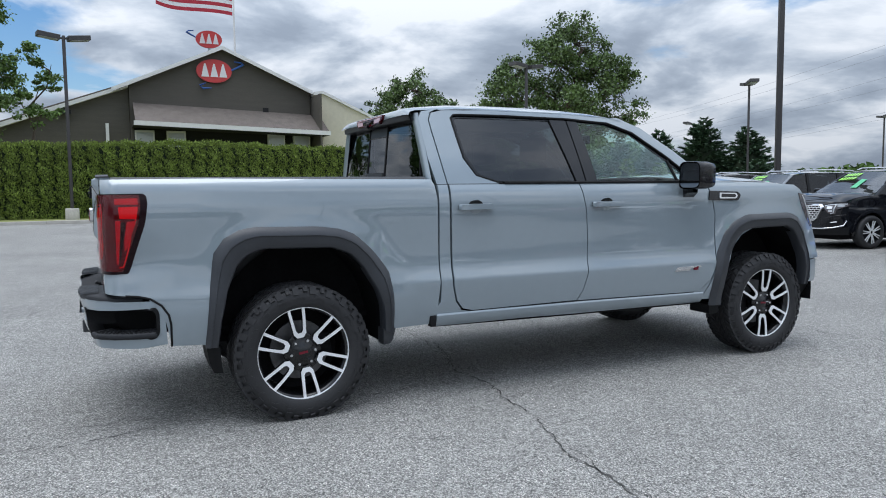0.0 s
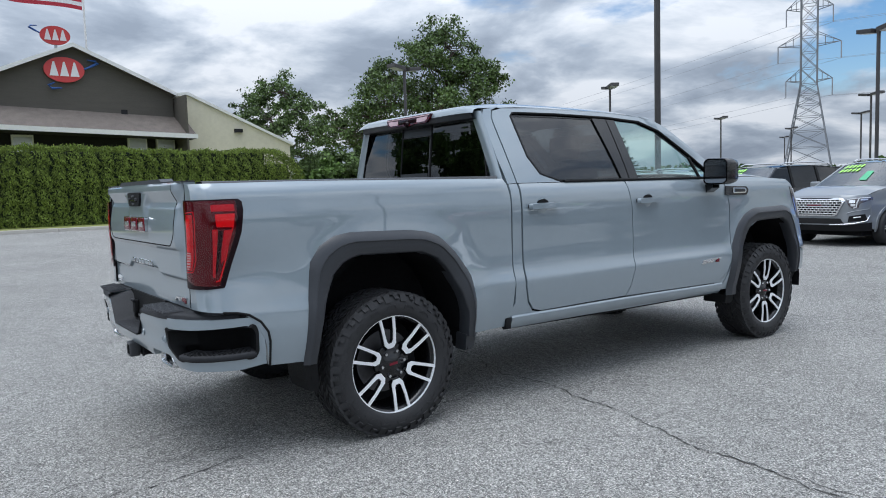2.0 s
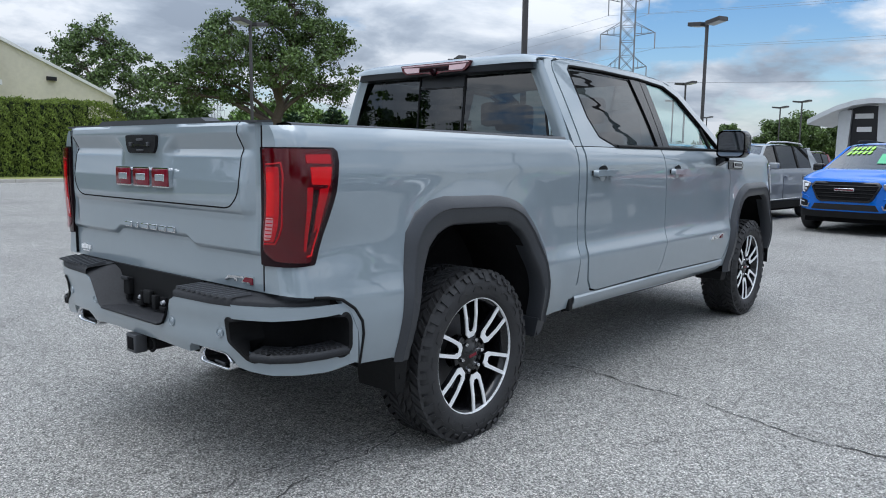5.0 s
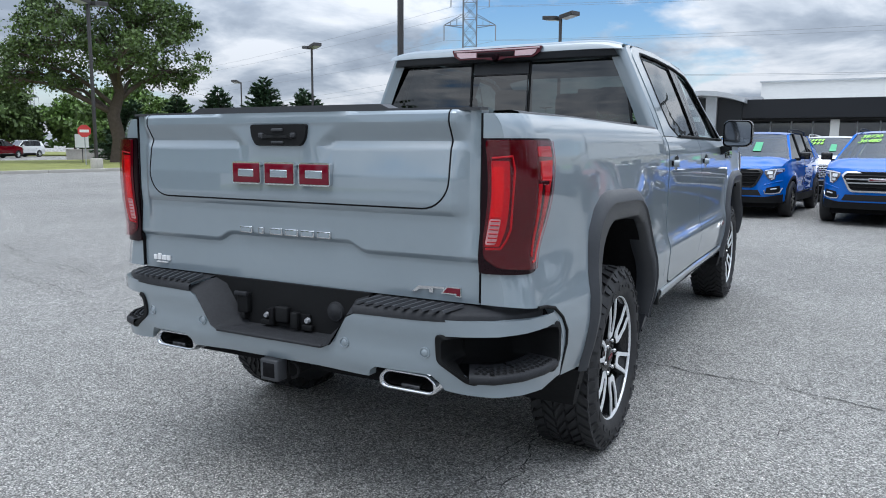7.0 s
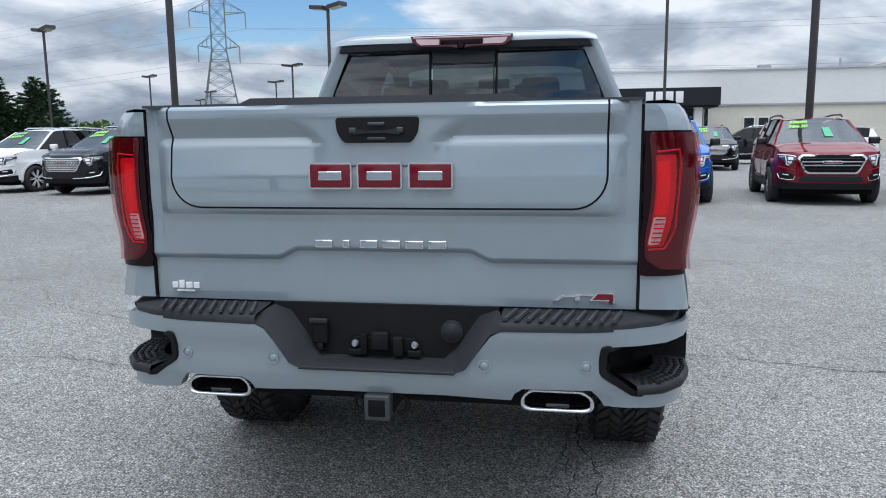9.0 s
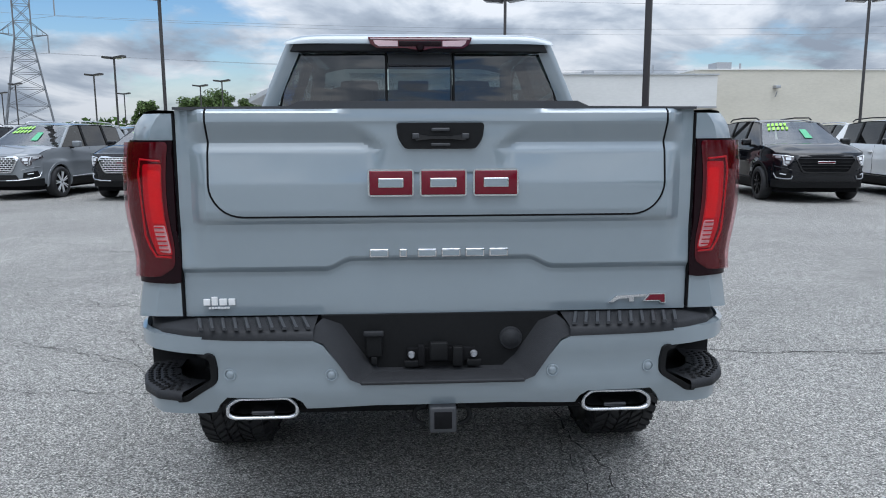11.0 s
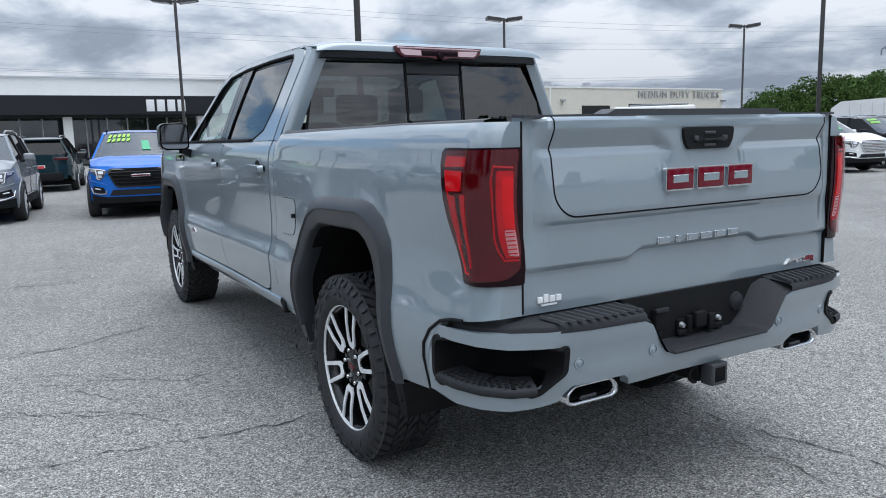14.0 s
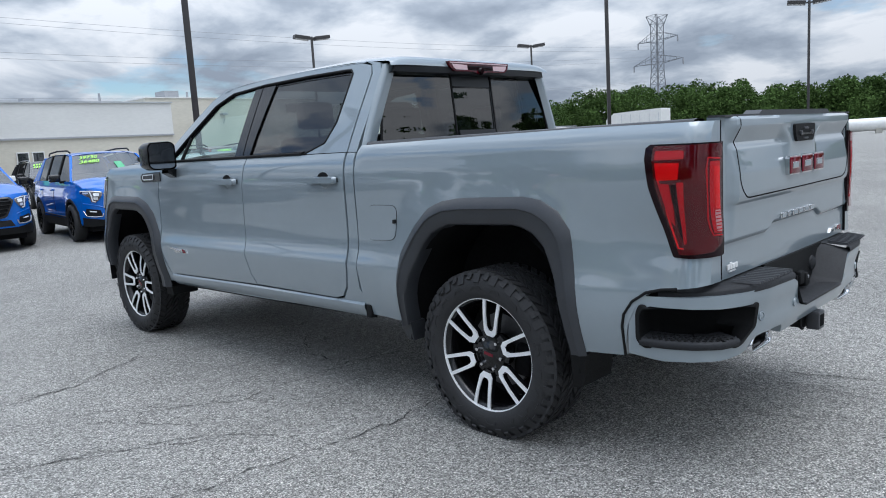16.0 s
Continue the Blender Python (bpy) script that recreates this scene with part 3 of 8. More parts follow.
def arch_dist(x, z):
    """Distance outside the rounded wheel openings."""
    best = 9.0
    for cx in (0.0, WB):
        dx, dz = abs(x - cx) / 0.98, max(0.0, z - 0.46)
        best = min(best, (dx ** 2.6 + (dz * 0.93) ** 2.6) ** (1 / 2.6) - 0.48)
    return best


def body_w(x, z):
    w = curve_table(W_TAB, z)
    # the door crest dies out towards the wheels
    w -= 0.011 * (1 - smooth01(0.58, 0.80, x) * (1 - smooth01(3.0, 3.18, x))) * math.exp(-((z - 0.73) / 0.055) ** 2)
    d = arch_dist(x, z)
    w += 0.015 * (1 - smooth01(0.05, 0.25, d)) * (1 - smooth01(1.05, 1.25, z))
    w += 0.020 * smooth01(1.26, 1.37, z) * (1 - smooth01(0.80, 0.90, x))
    w -= 0.022 * (1 - smooth01(-0.88, -0.50, x)) * smooth01(0.80, 0.98, z)
    w -= 0.028 * (1 - smooth01(-0.95, -0.62, x)) * (1 - smooth01(0.86, 1.12, z))
    if x < -0.97:
        w -= 0.14 * (1 - math.sqrt(max(0.0, 1 - ((-0.97 - x) / 0.075) ** 2)))
    if x > 3.95:
        w -= 0.048 * ((x - 3.95) / 0.42) ** 2
    return w


def cab_w(x, z):
    t = max(0.0, (z - 1.335) / 0.485)
    return 0.905 - 0.185 * t ** 1.12 - 0.035 * max(0.0, x - 2.2) * min(1.0, t * 3) - 0.05 * max(0.0, 0.95 - x) - 0.018 * min(1.0, t) * (1 - smooth01(0.9, 1.5, x))


def side_f(s, off=0.0):
    return lambda x, z: Vector((x, s * ((body_w(x, z) if z < 1.336 or x < 0.88 else cab_w(x, z)) + off), z))


truck = thing("pickup_truck", "grey crew-cab pickup truck parked on cracked asphalt", "pickup truck", m=pose(0, 0, 0.026))
ARCH_IN = [(0.50, 0.45), (0.485, 0.60), (0.455, 0.70), (0.36, 0.86), (0.29, 0.93), (0.18, 0.972), (-0.22, 0.982), (-0.30, 0.955), (-0.36, 0.90),
           (-0.42, 0.76), (-0.455, 0.60), (-0.475, 0.45)]
ARCH_OUT = [(0.565, 0.43), (0.562, 0.56), (0.555, 0.68), (0.530, 0.82), (0.432, 0.947), (0.325, 1.045), (0.235, 1.080), (0.110, 1.098), (-0.265, 1.106), (-0.35, 1.090), (-0.428, 1.047),
            (-0.488, 0.965), (-0.515, 0.75), (-0.545, 0.45)]

ARCH_CUT = [(a[0] * 0.65 + b[0] * 0.35, a[1] * 0.65 + b[1] * 0.35) for a, b in zip(resample(ARCH_IN, 26), resample(ARCH_OUT, 26))]

for s in (-1, 1):
    inw = (0, -s * 0.03, 0)
    # bedside
    out = [(-1.035, 0.775), (-1.035, 1.372), (-0.5, 1.376), (0.835, 1.366), (0.852, 1.33), (0.862, 1.24), (0.864, 0.72), (0.85, 0.56), (0.815, 0.462), (0.515, 0.455)]
    out += ARCH_CUT + [(-0.56, 0.47), (-0.718, 0.475), (-0.746, 0.61), (-0.783, 0.69), (-0.838, 0.748)]
    part("bedside", panel(bmesh.new(), out, side_f(s), inw, 0.032, 0.018), M["paint"], truck)
    # cap rail on the bed
    bm = bmesh.new()
    gridmesh(bm, span(-0.985, 0.80, 20), [0, 1, 2, 3, 4], lambda x, k: Vector((x, s * (body_w(x, 1.376) - (-0.002, 0.004, 0.03, 0.085, 0.09)[k]), (1.366, 1.379, 1.384, 1.382, 1.37)[k])))
    part("bed_rail_cap", bm, M["cap"], truck)
    # doors
    rear = [(0.958, 1.333), (1.945, 1.333), (1.985, 1.15), (1.998, 0.93), (1.985, 0.72), (1.95, 0.60), (1.905, 0.533), (1.10, 0.528), (1.03, 0.545), (0.985, 0.60), (0.962, 0.70)]
    d1 = part("rear_door", panel(bmesh.new(), rear, side_f(s), inw, 0.05, 0.016), M["paint"], truck)
    frnt = [(1.953, 1.333), (3.09, 1.333), (3.13, 1.24), (3.168, 1.09), (3.172, 0.72), (3.12, 0.60), (3.02, 0.515), (1.913, 0.531), (1.957, 0.60), (1.992, 0.72), (2.005, 0.93), (1.992, 1.15)]
    d2 = part("front_door", panel(bmesh.new(), frnt, side_f(s), inw, 0.05, 0.016), M["paint"], truck)
    S = [(0.950, 1.337), (0.938, 1.42), (0.922, 1.55), (0.907, 1.68), (0.902, 1.75), (0.925, 1.797), (1.0, 1.816), (1.4, 1.824), (1.93, 1.820), (2.33, 1.80), (2.56, 1.735), (2.84, 1.560), (3.10, 1.337)]
    D = [(1.34, 1.337), (1.16, 1.392), (1.092, 1.50), (1.068, 1.66), (1.056, 1.765), (1.08, 1.787), (1.12, 1.790), (1.45, 1.792), (1.945, 1.786), (2.31, 1.765), (2.52, 1.70), (2.79, 1.530), (3.03, 1.337)]
    part("rear_window_frame", band(bmesh.new(), S[:9], D[:9], side_f(s, 0.004), inw), M["paint"], d1)
    part("front_window_frame", band(bmesh.new(), S[8:], D[8:], side_f(s, 0.004), inw), M["paint"], d2)
    # black window trim, belt line, glass
    gl_r = [(1.30, 1.352), (1.185, 1.402), (1.115, 1.51), (1.09, 1.66), (1.082, 1.765), (1.83, 1.767), (1.965, 1.352)]
    gl_f = [(2.095, 1.348), (2.035, 1.765), (2.29, 1.748), (2.49, 1.69), (2.74, 1.535), (2.80, 1.49), (2.83, 1.348)]
    gl_q = [(2.85, 1.348), (2.82, 1.48), (2.985, 1.352)]
    part("belt_moulding", tube(bmesh.new(), [side_f(s, 0.006)(x, 1.341) for x in span(1.36, 3.06, 14)], 0.009, 6), M["trim"], truck)
    loop = D[:9]
    part("window_seal", tube(bmesh.new(), [side_f(s, 0.0)(x, z) for x, z in loop], 0.008, 6), M["trim"], d1)
    part("window_seal", tube(bmesh.new(), [side_f(s, 0.0)(x, z) for x, z in D[8:]], 0.008, 6), M["trim"], d2)
    for nm, o, mt, pr in (("rear_window", gl_r, "glass_dark", d1), ("front_window", gl_f, "glass_clear", d2), ("quarter_window", gl_q, "glass_clear", d2)):
        part(nm, panel(bmesh.new(), o, side_f(s, -0.016), (0, -s * 0.004, 0), 0.12, 0.09), M[mt], pr)
    part("window_surround", band(bmesh.new(), D[:9], [(1.30, 1.350), (1.19, 1.40), (1.118, 1.51), (1.094, 1.66), (1.085, 1.755), (1.10, 1.766), (1.14, 1.768), (1.45, 1.770), (1.83, 1.768)], side_f(s, -0.010), (0, -s * 0.01, 0)), M["black_paint"], d1)
    part("window_surround", band(bmesh.new(), D[8:], [(2.036, 1.766), (2.29, 1.75), (2.49, 1.69), (2.75, 1.522), (2.985, 1.347)], side_f(s, -0.010), (0, -s * 0.01, 0)), M["black_paint"], d2)
    part("pillar_cover", panel(bmesh.new(), [(1.94, 1.345), (2.012, 1.345), (1.952, 1.785), (1.815, 1.785)], side_f(s, -0.005), inw, 0.1, 0.08), M["black_paint"], d1)
    part("pillar_cover", panel(bmesh.new(), [(2.022, 1.345), (2.115, 1.345), (2.045, 1.783), (1.962, 1.785)], side_f(s, -0.005), inw, 0.1, 0.08), M["black_paint"], d2)
    part("sail_divider", tube(bmesh.new(), [side_f(s, -0.008)(2.84, 1.345), side_f(s, -0.008)(2.80, 1.50)], 0.012, 6), M["trim"], d2)
    # handles
    for dr, x0 in ((d1, 1.0), (d2, 2.03)):
        w = body_w(x0 + 0.12, 1.19)
        part("handle_bowl", lathe(bmesh.new(), [(0.0001, -0.001), (0.044, -0.001), (0.048, 0.002), (0.05, 0.0)], 20), M["paint"], dr, m=Matrix.Translation((x0 + 0.125, s * (w + 0.001), 1.19)))
        bm = bmesh.new()
        bar = rounded([(x0, 1.168), (x0, 1.208), (x0 + 0.25, 1.211), (x0 + 0.25, 1.171)], 0.015, 3)
        prism(bm, bar, lambda u, v: Vector((u, s * (w + 0.012), v)), lambda u, v: Vector((x0 + 0.125 + (u - x0 - 0.125) * 0.96, s * (w + 0.040), 1.19 + (v - 1.19) * 0.80)))
        hb = part("door_handle", bm, M["paint"], dr)
        bm = boxed(x0 + 0.005, x0 + 0.245, min(s * (w - 0.01), s * (w + 0.022)), max(s * (w - 0.01), s * (w + 0.022)), 1.178, 1.202)
        part("handle_base", bm, M["trim"], hb)
        # flat black disc on the door skin paints the handle recess's shade
        bm = lathe(bmesh.new(), [(0.0001, 0.0), (0.05, 0.0), (0.052, -s * 0.01)], 20)
        for v in bm.verts:
            v.co.z *= 0.55
        part("handle_recess_shade", bm, M["trim"], hb, m=Matrix.Translation((x0 + 0.13, s * (w + 0.003), 1.205)))
    # rocker, C pillar, cowl side and fender
    rock = [(0.80, 0.455), (0.83, 0.55), (0.872, 0.60), (0.876, 1.33), (0.945, 1.333), (0.95, 0.70), (0.975, 0.595), (1.02, 0.535), (1.10, 0.518), (1.91, 0.522), (3.01, 0.505), (3.13, 0.60), (3.05, 0.43), (1.9, 0.435)]
    part("rocker_panel", panel(bmesh.new(), rock, side_f(s, -0.002), inw, 0.06, 0.04), M["paint"], truck)
    bm = bmesh.new()
    gridmesh(bm, span(0.845, 3.06, 26), range(6), lambda x, k: Vector((x, s * (body_w(x, 0.52) + (-0.012, 0.004, 0.010, 0.007, -0.012, -0.03)[k]), (0.5215, 0.5225, 0.512, 0.49, 0.455, 0.44)[k] - 0.012 * smooth01(1.8, 3.06, x))))
    part("rocker_moulding", bm, M["paint"], truck, crease=0.5)
    part("rocker_plug", boxed(0.80, 0.842, min(s * 0.90, s * 0.945), max(s * 0.90, s * 0.945), 0.445, 0.515, bev=0.006), M["trim"], truck)
    part("rocker_guard", tube(bmesh.new(), [(0.83, s * 0.885, 0.440), (1.9, s * 0.885, 0.427), (3.0, s * 0.885, 0.421)], 0.009, 6), M["trim"], truck)
    cpil = [(0.876, 1.334), (0.944, 1.337), (0.931, 1.42), (0.915, 1.55), (0.900, 1.68), (0.895, 1.75), (0.92, 1.803), (0.98, 1.826), (0.86, 1.806), (0.832, 1.76), (0.835, 1.70), (0.845, 1.50)]
    part("rear_pillar", panel(bmesh.new(), cpil, lambda x, z: Vector((x, s * cab_w(x, z), z)), inw, 0.05, 0.05), M["paint"], truck)
    fend = [(3.10, 1.345), (3.6, 1.335), (4.04, 1.31), (4.10, 1.275), (4.14, 1.23), (4.205, 1.11), (4.27, 0.97), (4.322, 0.85), (4.335, 0.712), (4.20, 0.705)] + \
           [(4.142, 0.705), (4.118, 0.78), (4.06, 0.90), (4.0, 0.96), (3.94, 0.985), (3.55, 0.975), (3.44, 0.93), (3.35, 0.84), (3.27, 0.66), (3.255, 0.45), (3.06, 0.45), (3.14, 0.60), (3.181, 0.72), (3.177, 1.09), (3.14, 1.24)]
    part("front_fender", panel(bmesh.new(), fend, side_f(s), inw, 0.035, 0.018), M["paint"], truck)
    # flares and mud flaps
    for cx in (0.0, WB):
        if cx == 0.0:
            o, i = resample(ARCH_OUT, 44), resample(ARCH_IN, 44)
        else:
            fo = [(3.135, 0.40), (3.15, 0.60), (3.19, 0.80), (3.275, 0.955), (3.365, 1.035), (3.50, 1.085), (3.96, 1.09), (4.06, 1.055), (4.14, 0.96), (4.195, 0.80), (4.212, 0.64), (4.215, 0.50)]
            fi = [(3.245, 0.40), (3.26, 0.60), (3.30, 0.76), (3.385, 0.89), (3.45, 0.95), (3.55, 0.978), (3.93, 0.982), (3.995, 0.955), (4.058, 0.88), (4.115, 0.76), (4.14, 0.63), (4.145, 0.50)]
            o, i = resample(fo, 44), resample(fi, 44)
        bm = bmesh.new()
        rows = []
        for k, (a, b) in enumerate(zip(o, i)):
            row = []
            for t, off in ((0.0, 0.0), (0.03, 0.006), (0.32, 0.024), (0.40, 0.026), (0.43, 0.018), (0.48, 0.017), (0.92, 0.020), (1.0, 0.008), (1.0, -0.07)):
                x, z = a[0] + (b[0] - a[0]) * t, a[1] + (b[1] - a[1]) * t
                row.append(bm.verts.new(Vector((x - 0.006, s * (body_w(x, max(0.47, min(z, 1.2))) + off), z))))
            rows.append(row)
        for r0, r1 in zip(rows, rows[1:]):
            for k in range(len(r0) - 1):
                bm.faces.new((r0[k], r1[k], r1[k + 1], r0[k + 1]))
        part("wheel_flare", bm, M["flare"], truck)
        # lower ends of the flare, down to the flaps
        ends = (([(0.565, 0.462), (0.552, 0.385), (0.535, 0.365), (0.495, 0.36), (0.488, 0.462)], 0.10), ([(-0.545, 0.452), (-0.528, 0.36), (-0.505, 0.30), (-0.455, 0.29), (-0.475, 0.452)], 0.22)) if cx == 0.0 else \
               (([(3.142, 0.40), (3.155, 0.335), (3.18, 0.325), (3.245, 0.33), (3.245, 0.40)], 0.20),)
        for o_, dp in ends:
            fy = lambda x, z, q: Vector((x, s * (body_w(x, 0.48) + 0.006 - q - 0.25 * (0.46 - z)), z))
            part("mud_flap", prism(bmesh.new(), o_, lambda x, z: fy(x, z, 0.0), lambda x, z: fy(x, z, dp)), M["flare"] if dp == 0.10 else M["trim"], truck, smooth=False)
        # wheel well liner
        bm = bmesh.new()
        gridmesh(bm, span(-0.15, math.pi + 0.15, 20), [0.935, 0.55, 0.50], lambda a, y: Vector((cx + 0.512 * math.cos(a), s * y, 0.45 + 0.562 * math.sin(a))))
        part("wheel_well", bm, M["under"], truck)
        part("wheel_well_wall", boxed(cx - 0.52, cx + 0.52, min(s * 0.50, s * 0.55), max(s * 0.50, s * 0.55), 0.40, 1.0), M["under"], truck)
    # fender vent badge
    w = body_w(3.27, 1.235)
    vent = rounded([(3.10, 1.20), (3.115, 1.272), (3.40, 1.262), (3.43, 1.235), (3.40, 1.195)], 0.012, 3)
    v1 = part("fender_vent", prism(bmesh.new(), vent, lambda u, v: Vector((u, s * (body_w(u, v) - 0.004), v)), lambda u, v: Vector((u, s * (body_w(u, v) + 0.010), v))), M["black_paint"], truck, smooth=False)
    vb = rounded([(3.20, 1.212), (3.205, 1.256), (3.375, 1.252), (3.39, 1.23), (3.37, 1.21)], 0.008, 2)
    part("vent_bezel", prism(bmesh.new(), vb, lambda u, v: Vector((u, s * (body_w(u, v) + 0.008), v)), lambda u, v: Vector((u, s * (body_w(u, v) + 0.016), v))), M["chrome"], v1, smooth=False)
    part("vent_slot", prism(bmesh.new(), [(3.222, 1.222), (3.226, 1.248), (3.36, 1.244), (3.372, 1.23), (3.36, 1.219)], lambda u, v: Vector((u, s * (body_w(u, v) + 0.012), v)), lambda u, v: Vector((u, s * (body_w(u, v) + 0.0185), v))), M["black_paint"], v1, smooth=False)
    # side badge as plain blocks
    sgn = 1 if s < 0 else -1
    bx = 2.885
    badge = part("side_badge", prism(bmesh.new(), [(bx - 0.125, 0.680), (bx - 0.105, 0.712), (bx + 0.125, 0.718), (bx + 0.13, 0.706), (bx - 0.06, 0.690), (bx - 0.07, 0.680)], lambda u, v: Vector((u, s * (body_w(u, v) - 0.002), v)), lambda u, v: Vector((u, s * (body_w(u, v) + 0.006), v))), M["chrome"], d2, smooth=False)
    for q0, q1, mt in ((-0.06, 0.02, "chrome"), (0.06, 0.10, "red")):
        a0, a1 = sorted((bx + sgn * q0, bx + sgn * q1))
        part("badge_block", prism(bmesh.new(), [(a0, 0.684), (a0, 0.702), (a1, 0.712), (a1, 0.684)], lambda u, v: Vector((u, s * (body_w(u, v) - 0.002), v)), lambda u, v: Vector((u, s * (body_w(u, v) + 0.0085), v))), M[mt], badge, smooth=False)
    # mirror
    bm = bmesh.new()
    hs = rounded([(0.955 + (u - 1.0) * 0.92, v) for u, v in ((1.0, 1.300), (1.0, 1.46), (1.035, 1.485), (1.20, 1.480), (1.225, 1.455), (1.225, 1.31), (1.19, 1.285), (1.03, 1.285))], 0.03, 3)
    rows = []
    for dx, sc in ((0.0, 0.97), (0.02, 1.0), (0.10, 0.99), (0.16, 0.88), (0.19, 0.6)):
        rows.append([bm.verts.new(Vector((2.80 + dx, s * (1.056 + (u - 1.056) * sc), 1.385 + (v - 1.385) * sc))) for u, v in hs])
    for a, b in zip(rows, rows[1:]):
        bridge(bm, a, b)
    bm.faces.new(rows[-1])
    mir = part("side_mirror", bm, M["black_paint"], truck)
    part("mirror_glass", prism(bmesh.new(), [(1.056 + (u - 1.056) * 0.88, 1.385 + (v - 1.385) * 0.88) for u, v in hs], lambda u, v: Vector((2.81, s * u, v)), lambda u, v: Vector((2.803, s * u, v))), M["mirror"], mir, smooth=False)
    bm = bmesh.new()
    gridmesh(bm, [0, 0.35, 0.7, 1.0], [0, 1, 2, 3, 4], lambda t, k: Vector(((2.83, 2.93, 2.93, 2.83, 2.83)[k] - 0.0 * t + 0.04 * (1 - t), s * (0.91 + 0.10 * t), (1.30, 1.30, 1.23, 1.23, 1.30)[k] - 0.02 + (0.05 * t if k in (2, 3) else 0.03 * t))))
    part("mirror_arm", bm, M["black_paint"], mir)
    # inner bed wall
    part("bed_wall", boxed(-0.98, 0.80, min(s * 0.70, s * 0.76), max(s * 0.70, s * 0.76), 1.03, 1.36), M["trim"], truck)
    # tail lamp, wrapped round the corner
    def lamp_f(off):
        def g(u, z):
            x0 = lerp_table([(0.88, -0.945), (0.905, -0.935), (1.0, -0.905), (1.14, -0.858), (1.24, -0.842), (1.295, -0.848)], z)
            if u < 0.45:
                x = x0 + (-0.97 - x0) * (u / 0.45)
                return Vector((x, s * (body_w(x, z) + off), z))
            w = body_w(-0.97, z)
            th = min(1.0, (u - 0.45) / 0.5) * math.pi / 2
            y = w - 0.14 * (1 - math.cos(th)) + off * math.cos(th)
            y += (0.774 - y) * max(0.0, (u - 0.95) / 0.05)
            return Vector((-0.97 - (0.077 + off * 0.6) * math.sin(th), s * y, z))
        return g
    lp = [(0.0, 0.915), (0.03, 0.885), (0.10, 0.878), (0.90, 0.876), (0.97, 0.882), (1.0, 0.895), (1.0, 1.296), (0.06, 1.298), (0.0, 1.285)]
    tl = part("tail_lamp", panel(bmesh.new(), lp, lamp_f(0.006), (0.03, -s * 0.004, 0), 0.03, 0.05), M["lens_dark"], truck, "dark red wrap-around tail lamp")
    lred = [(0.018, 0.925), (0.05, 0.892), (0.40, 0.890), (0.78, 0.896), (0.875, 0.925), (0.895, 1.0), (0.90, 1.291), (0.02, 1.291)]
    part("lamp_lens", panel(bmesh.new(), rounded(lred, 0.02, 3), lamp_f(0.011), (0, -s * 0.01, 0), 0.03, 0.05), M["lens"], tl)
    def lens_piece(nm, o_, mt, off=0.015):
        part(nm, panel(bmesh.new(), rounded(o_, 0.010, 2), lamp_f(off), (0, -s * 0.004, 0), 0.03, 0.05), M[mt], tl)
    lens_piece("lamp_side_marker", [(0.06, 1.165), (0.06, 1.230), (0.40, 1.228), (0.38, 1.168)], "lens_bright")
    lens_piece("lamp_upper_facet", [(0.06, 1.240), (0.06, 1.274), (0.46, 1.272), (0.46, 1.242)], "lens_mid", 0.0135)
    lens_piece("lamp_side_reflector", [(0.19, 0.995), (0.10, 1.02), (0.08, 1.155), (0.24, 1.152), (0.25, 1.06)], "lens_mid", 0.014)
    lens_piece("lamp_corner_column", [(0.37, 0.93), (0.36, 1.158), (0.46, 1.158), (0.46, 0.93)], "lens_mid", 0.0135)
    lens_piece("lamp_dark_column", [(0.27, 0.96), (0.265, 1.15), (0.35, 1.15), (0.35, 0.94)], "lens_dark", 0.0135)
    part("lamp_edge_guide", tube(bmesh.new(), [lamp_f(0.012)(u, z) for u, z in ((0.075, 1.17), (0.075, 1.0), (0.085, 0.94), (0.115, 0.915), (0.34, 0.912))], 0.0036, 6), M["lens_bright"], tl)
    part("lamp_inner_guide", tube(bmesh.new(), [lamp_f(0.012)(u, z) for u, z in ((0.885, 1.236), (0.74, 1.242), (0.728, 1.20), (0.728, 1.02), (0.745, 0.985), (0.78, 0.957), (0.885, 0.955))], 0.0036, 6), M["lens_mid"], tl)
    lens_piece("lamp_glow_panel", [(0.765, 1.02), (0.765, 1.228), (0.885, 1.228), (0.885, 0.962), (0.79, 0.964)], "lens_mid", 0.0125)
    lens_piece("lamp_light_guide", [(0.812, 1.057), (0.808, 1.212), (0.880, 1.208), (0.880, 1.055)], "lens_bright", 0.016)
    lens_piece("lamp_guide_core", [(0.828, 1.072), (0.826, 1.198), (0.868, 1.196), (0.868, 1.072)], "lens_bright", 0.019)
    lens_piece("lamp_reverse_light", [(0.818, 0.972), (0.812, 1.050), (0.880, 1.050), (0.882, 0.968)], "lens_clear", 0.016)
    for k in range(6):
        part("reverse_rib", tube(bmesh.new(), [lamp_f(0.018)(u, 0.978 + k * 0.0132) for u in (0.819, 0.85, 0.878)], 0.0022, 5), M["lens_mid"], tl)
    cover = part("lamp_cover", panel(bmesh.new(), rounded(lred, 0.02, 3), lamp_f(0.0215), (0, -s * 0.004, 0), 0.02, 0.03), M["lens_cover"], tl, "clear glossy lamp cover")
    cover.visible_shadow = False
    # near-black strip along the gate's edge, painting the shade in the gap
    part("gate_gap", boxed(-1.0415, -0.97, min(s * 0.7655, s * 0.7705), max(s * 0.7655, s * 0.7705), 0.78, 1.372), M["under"], truck)
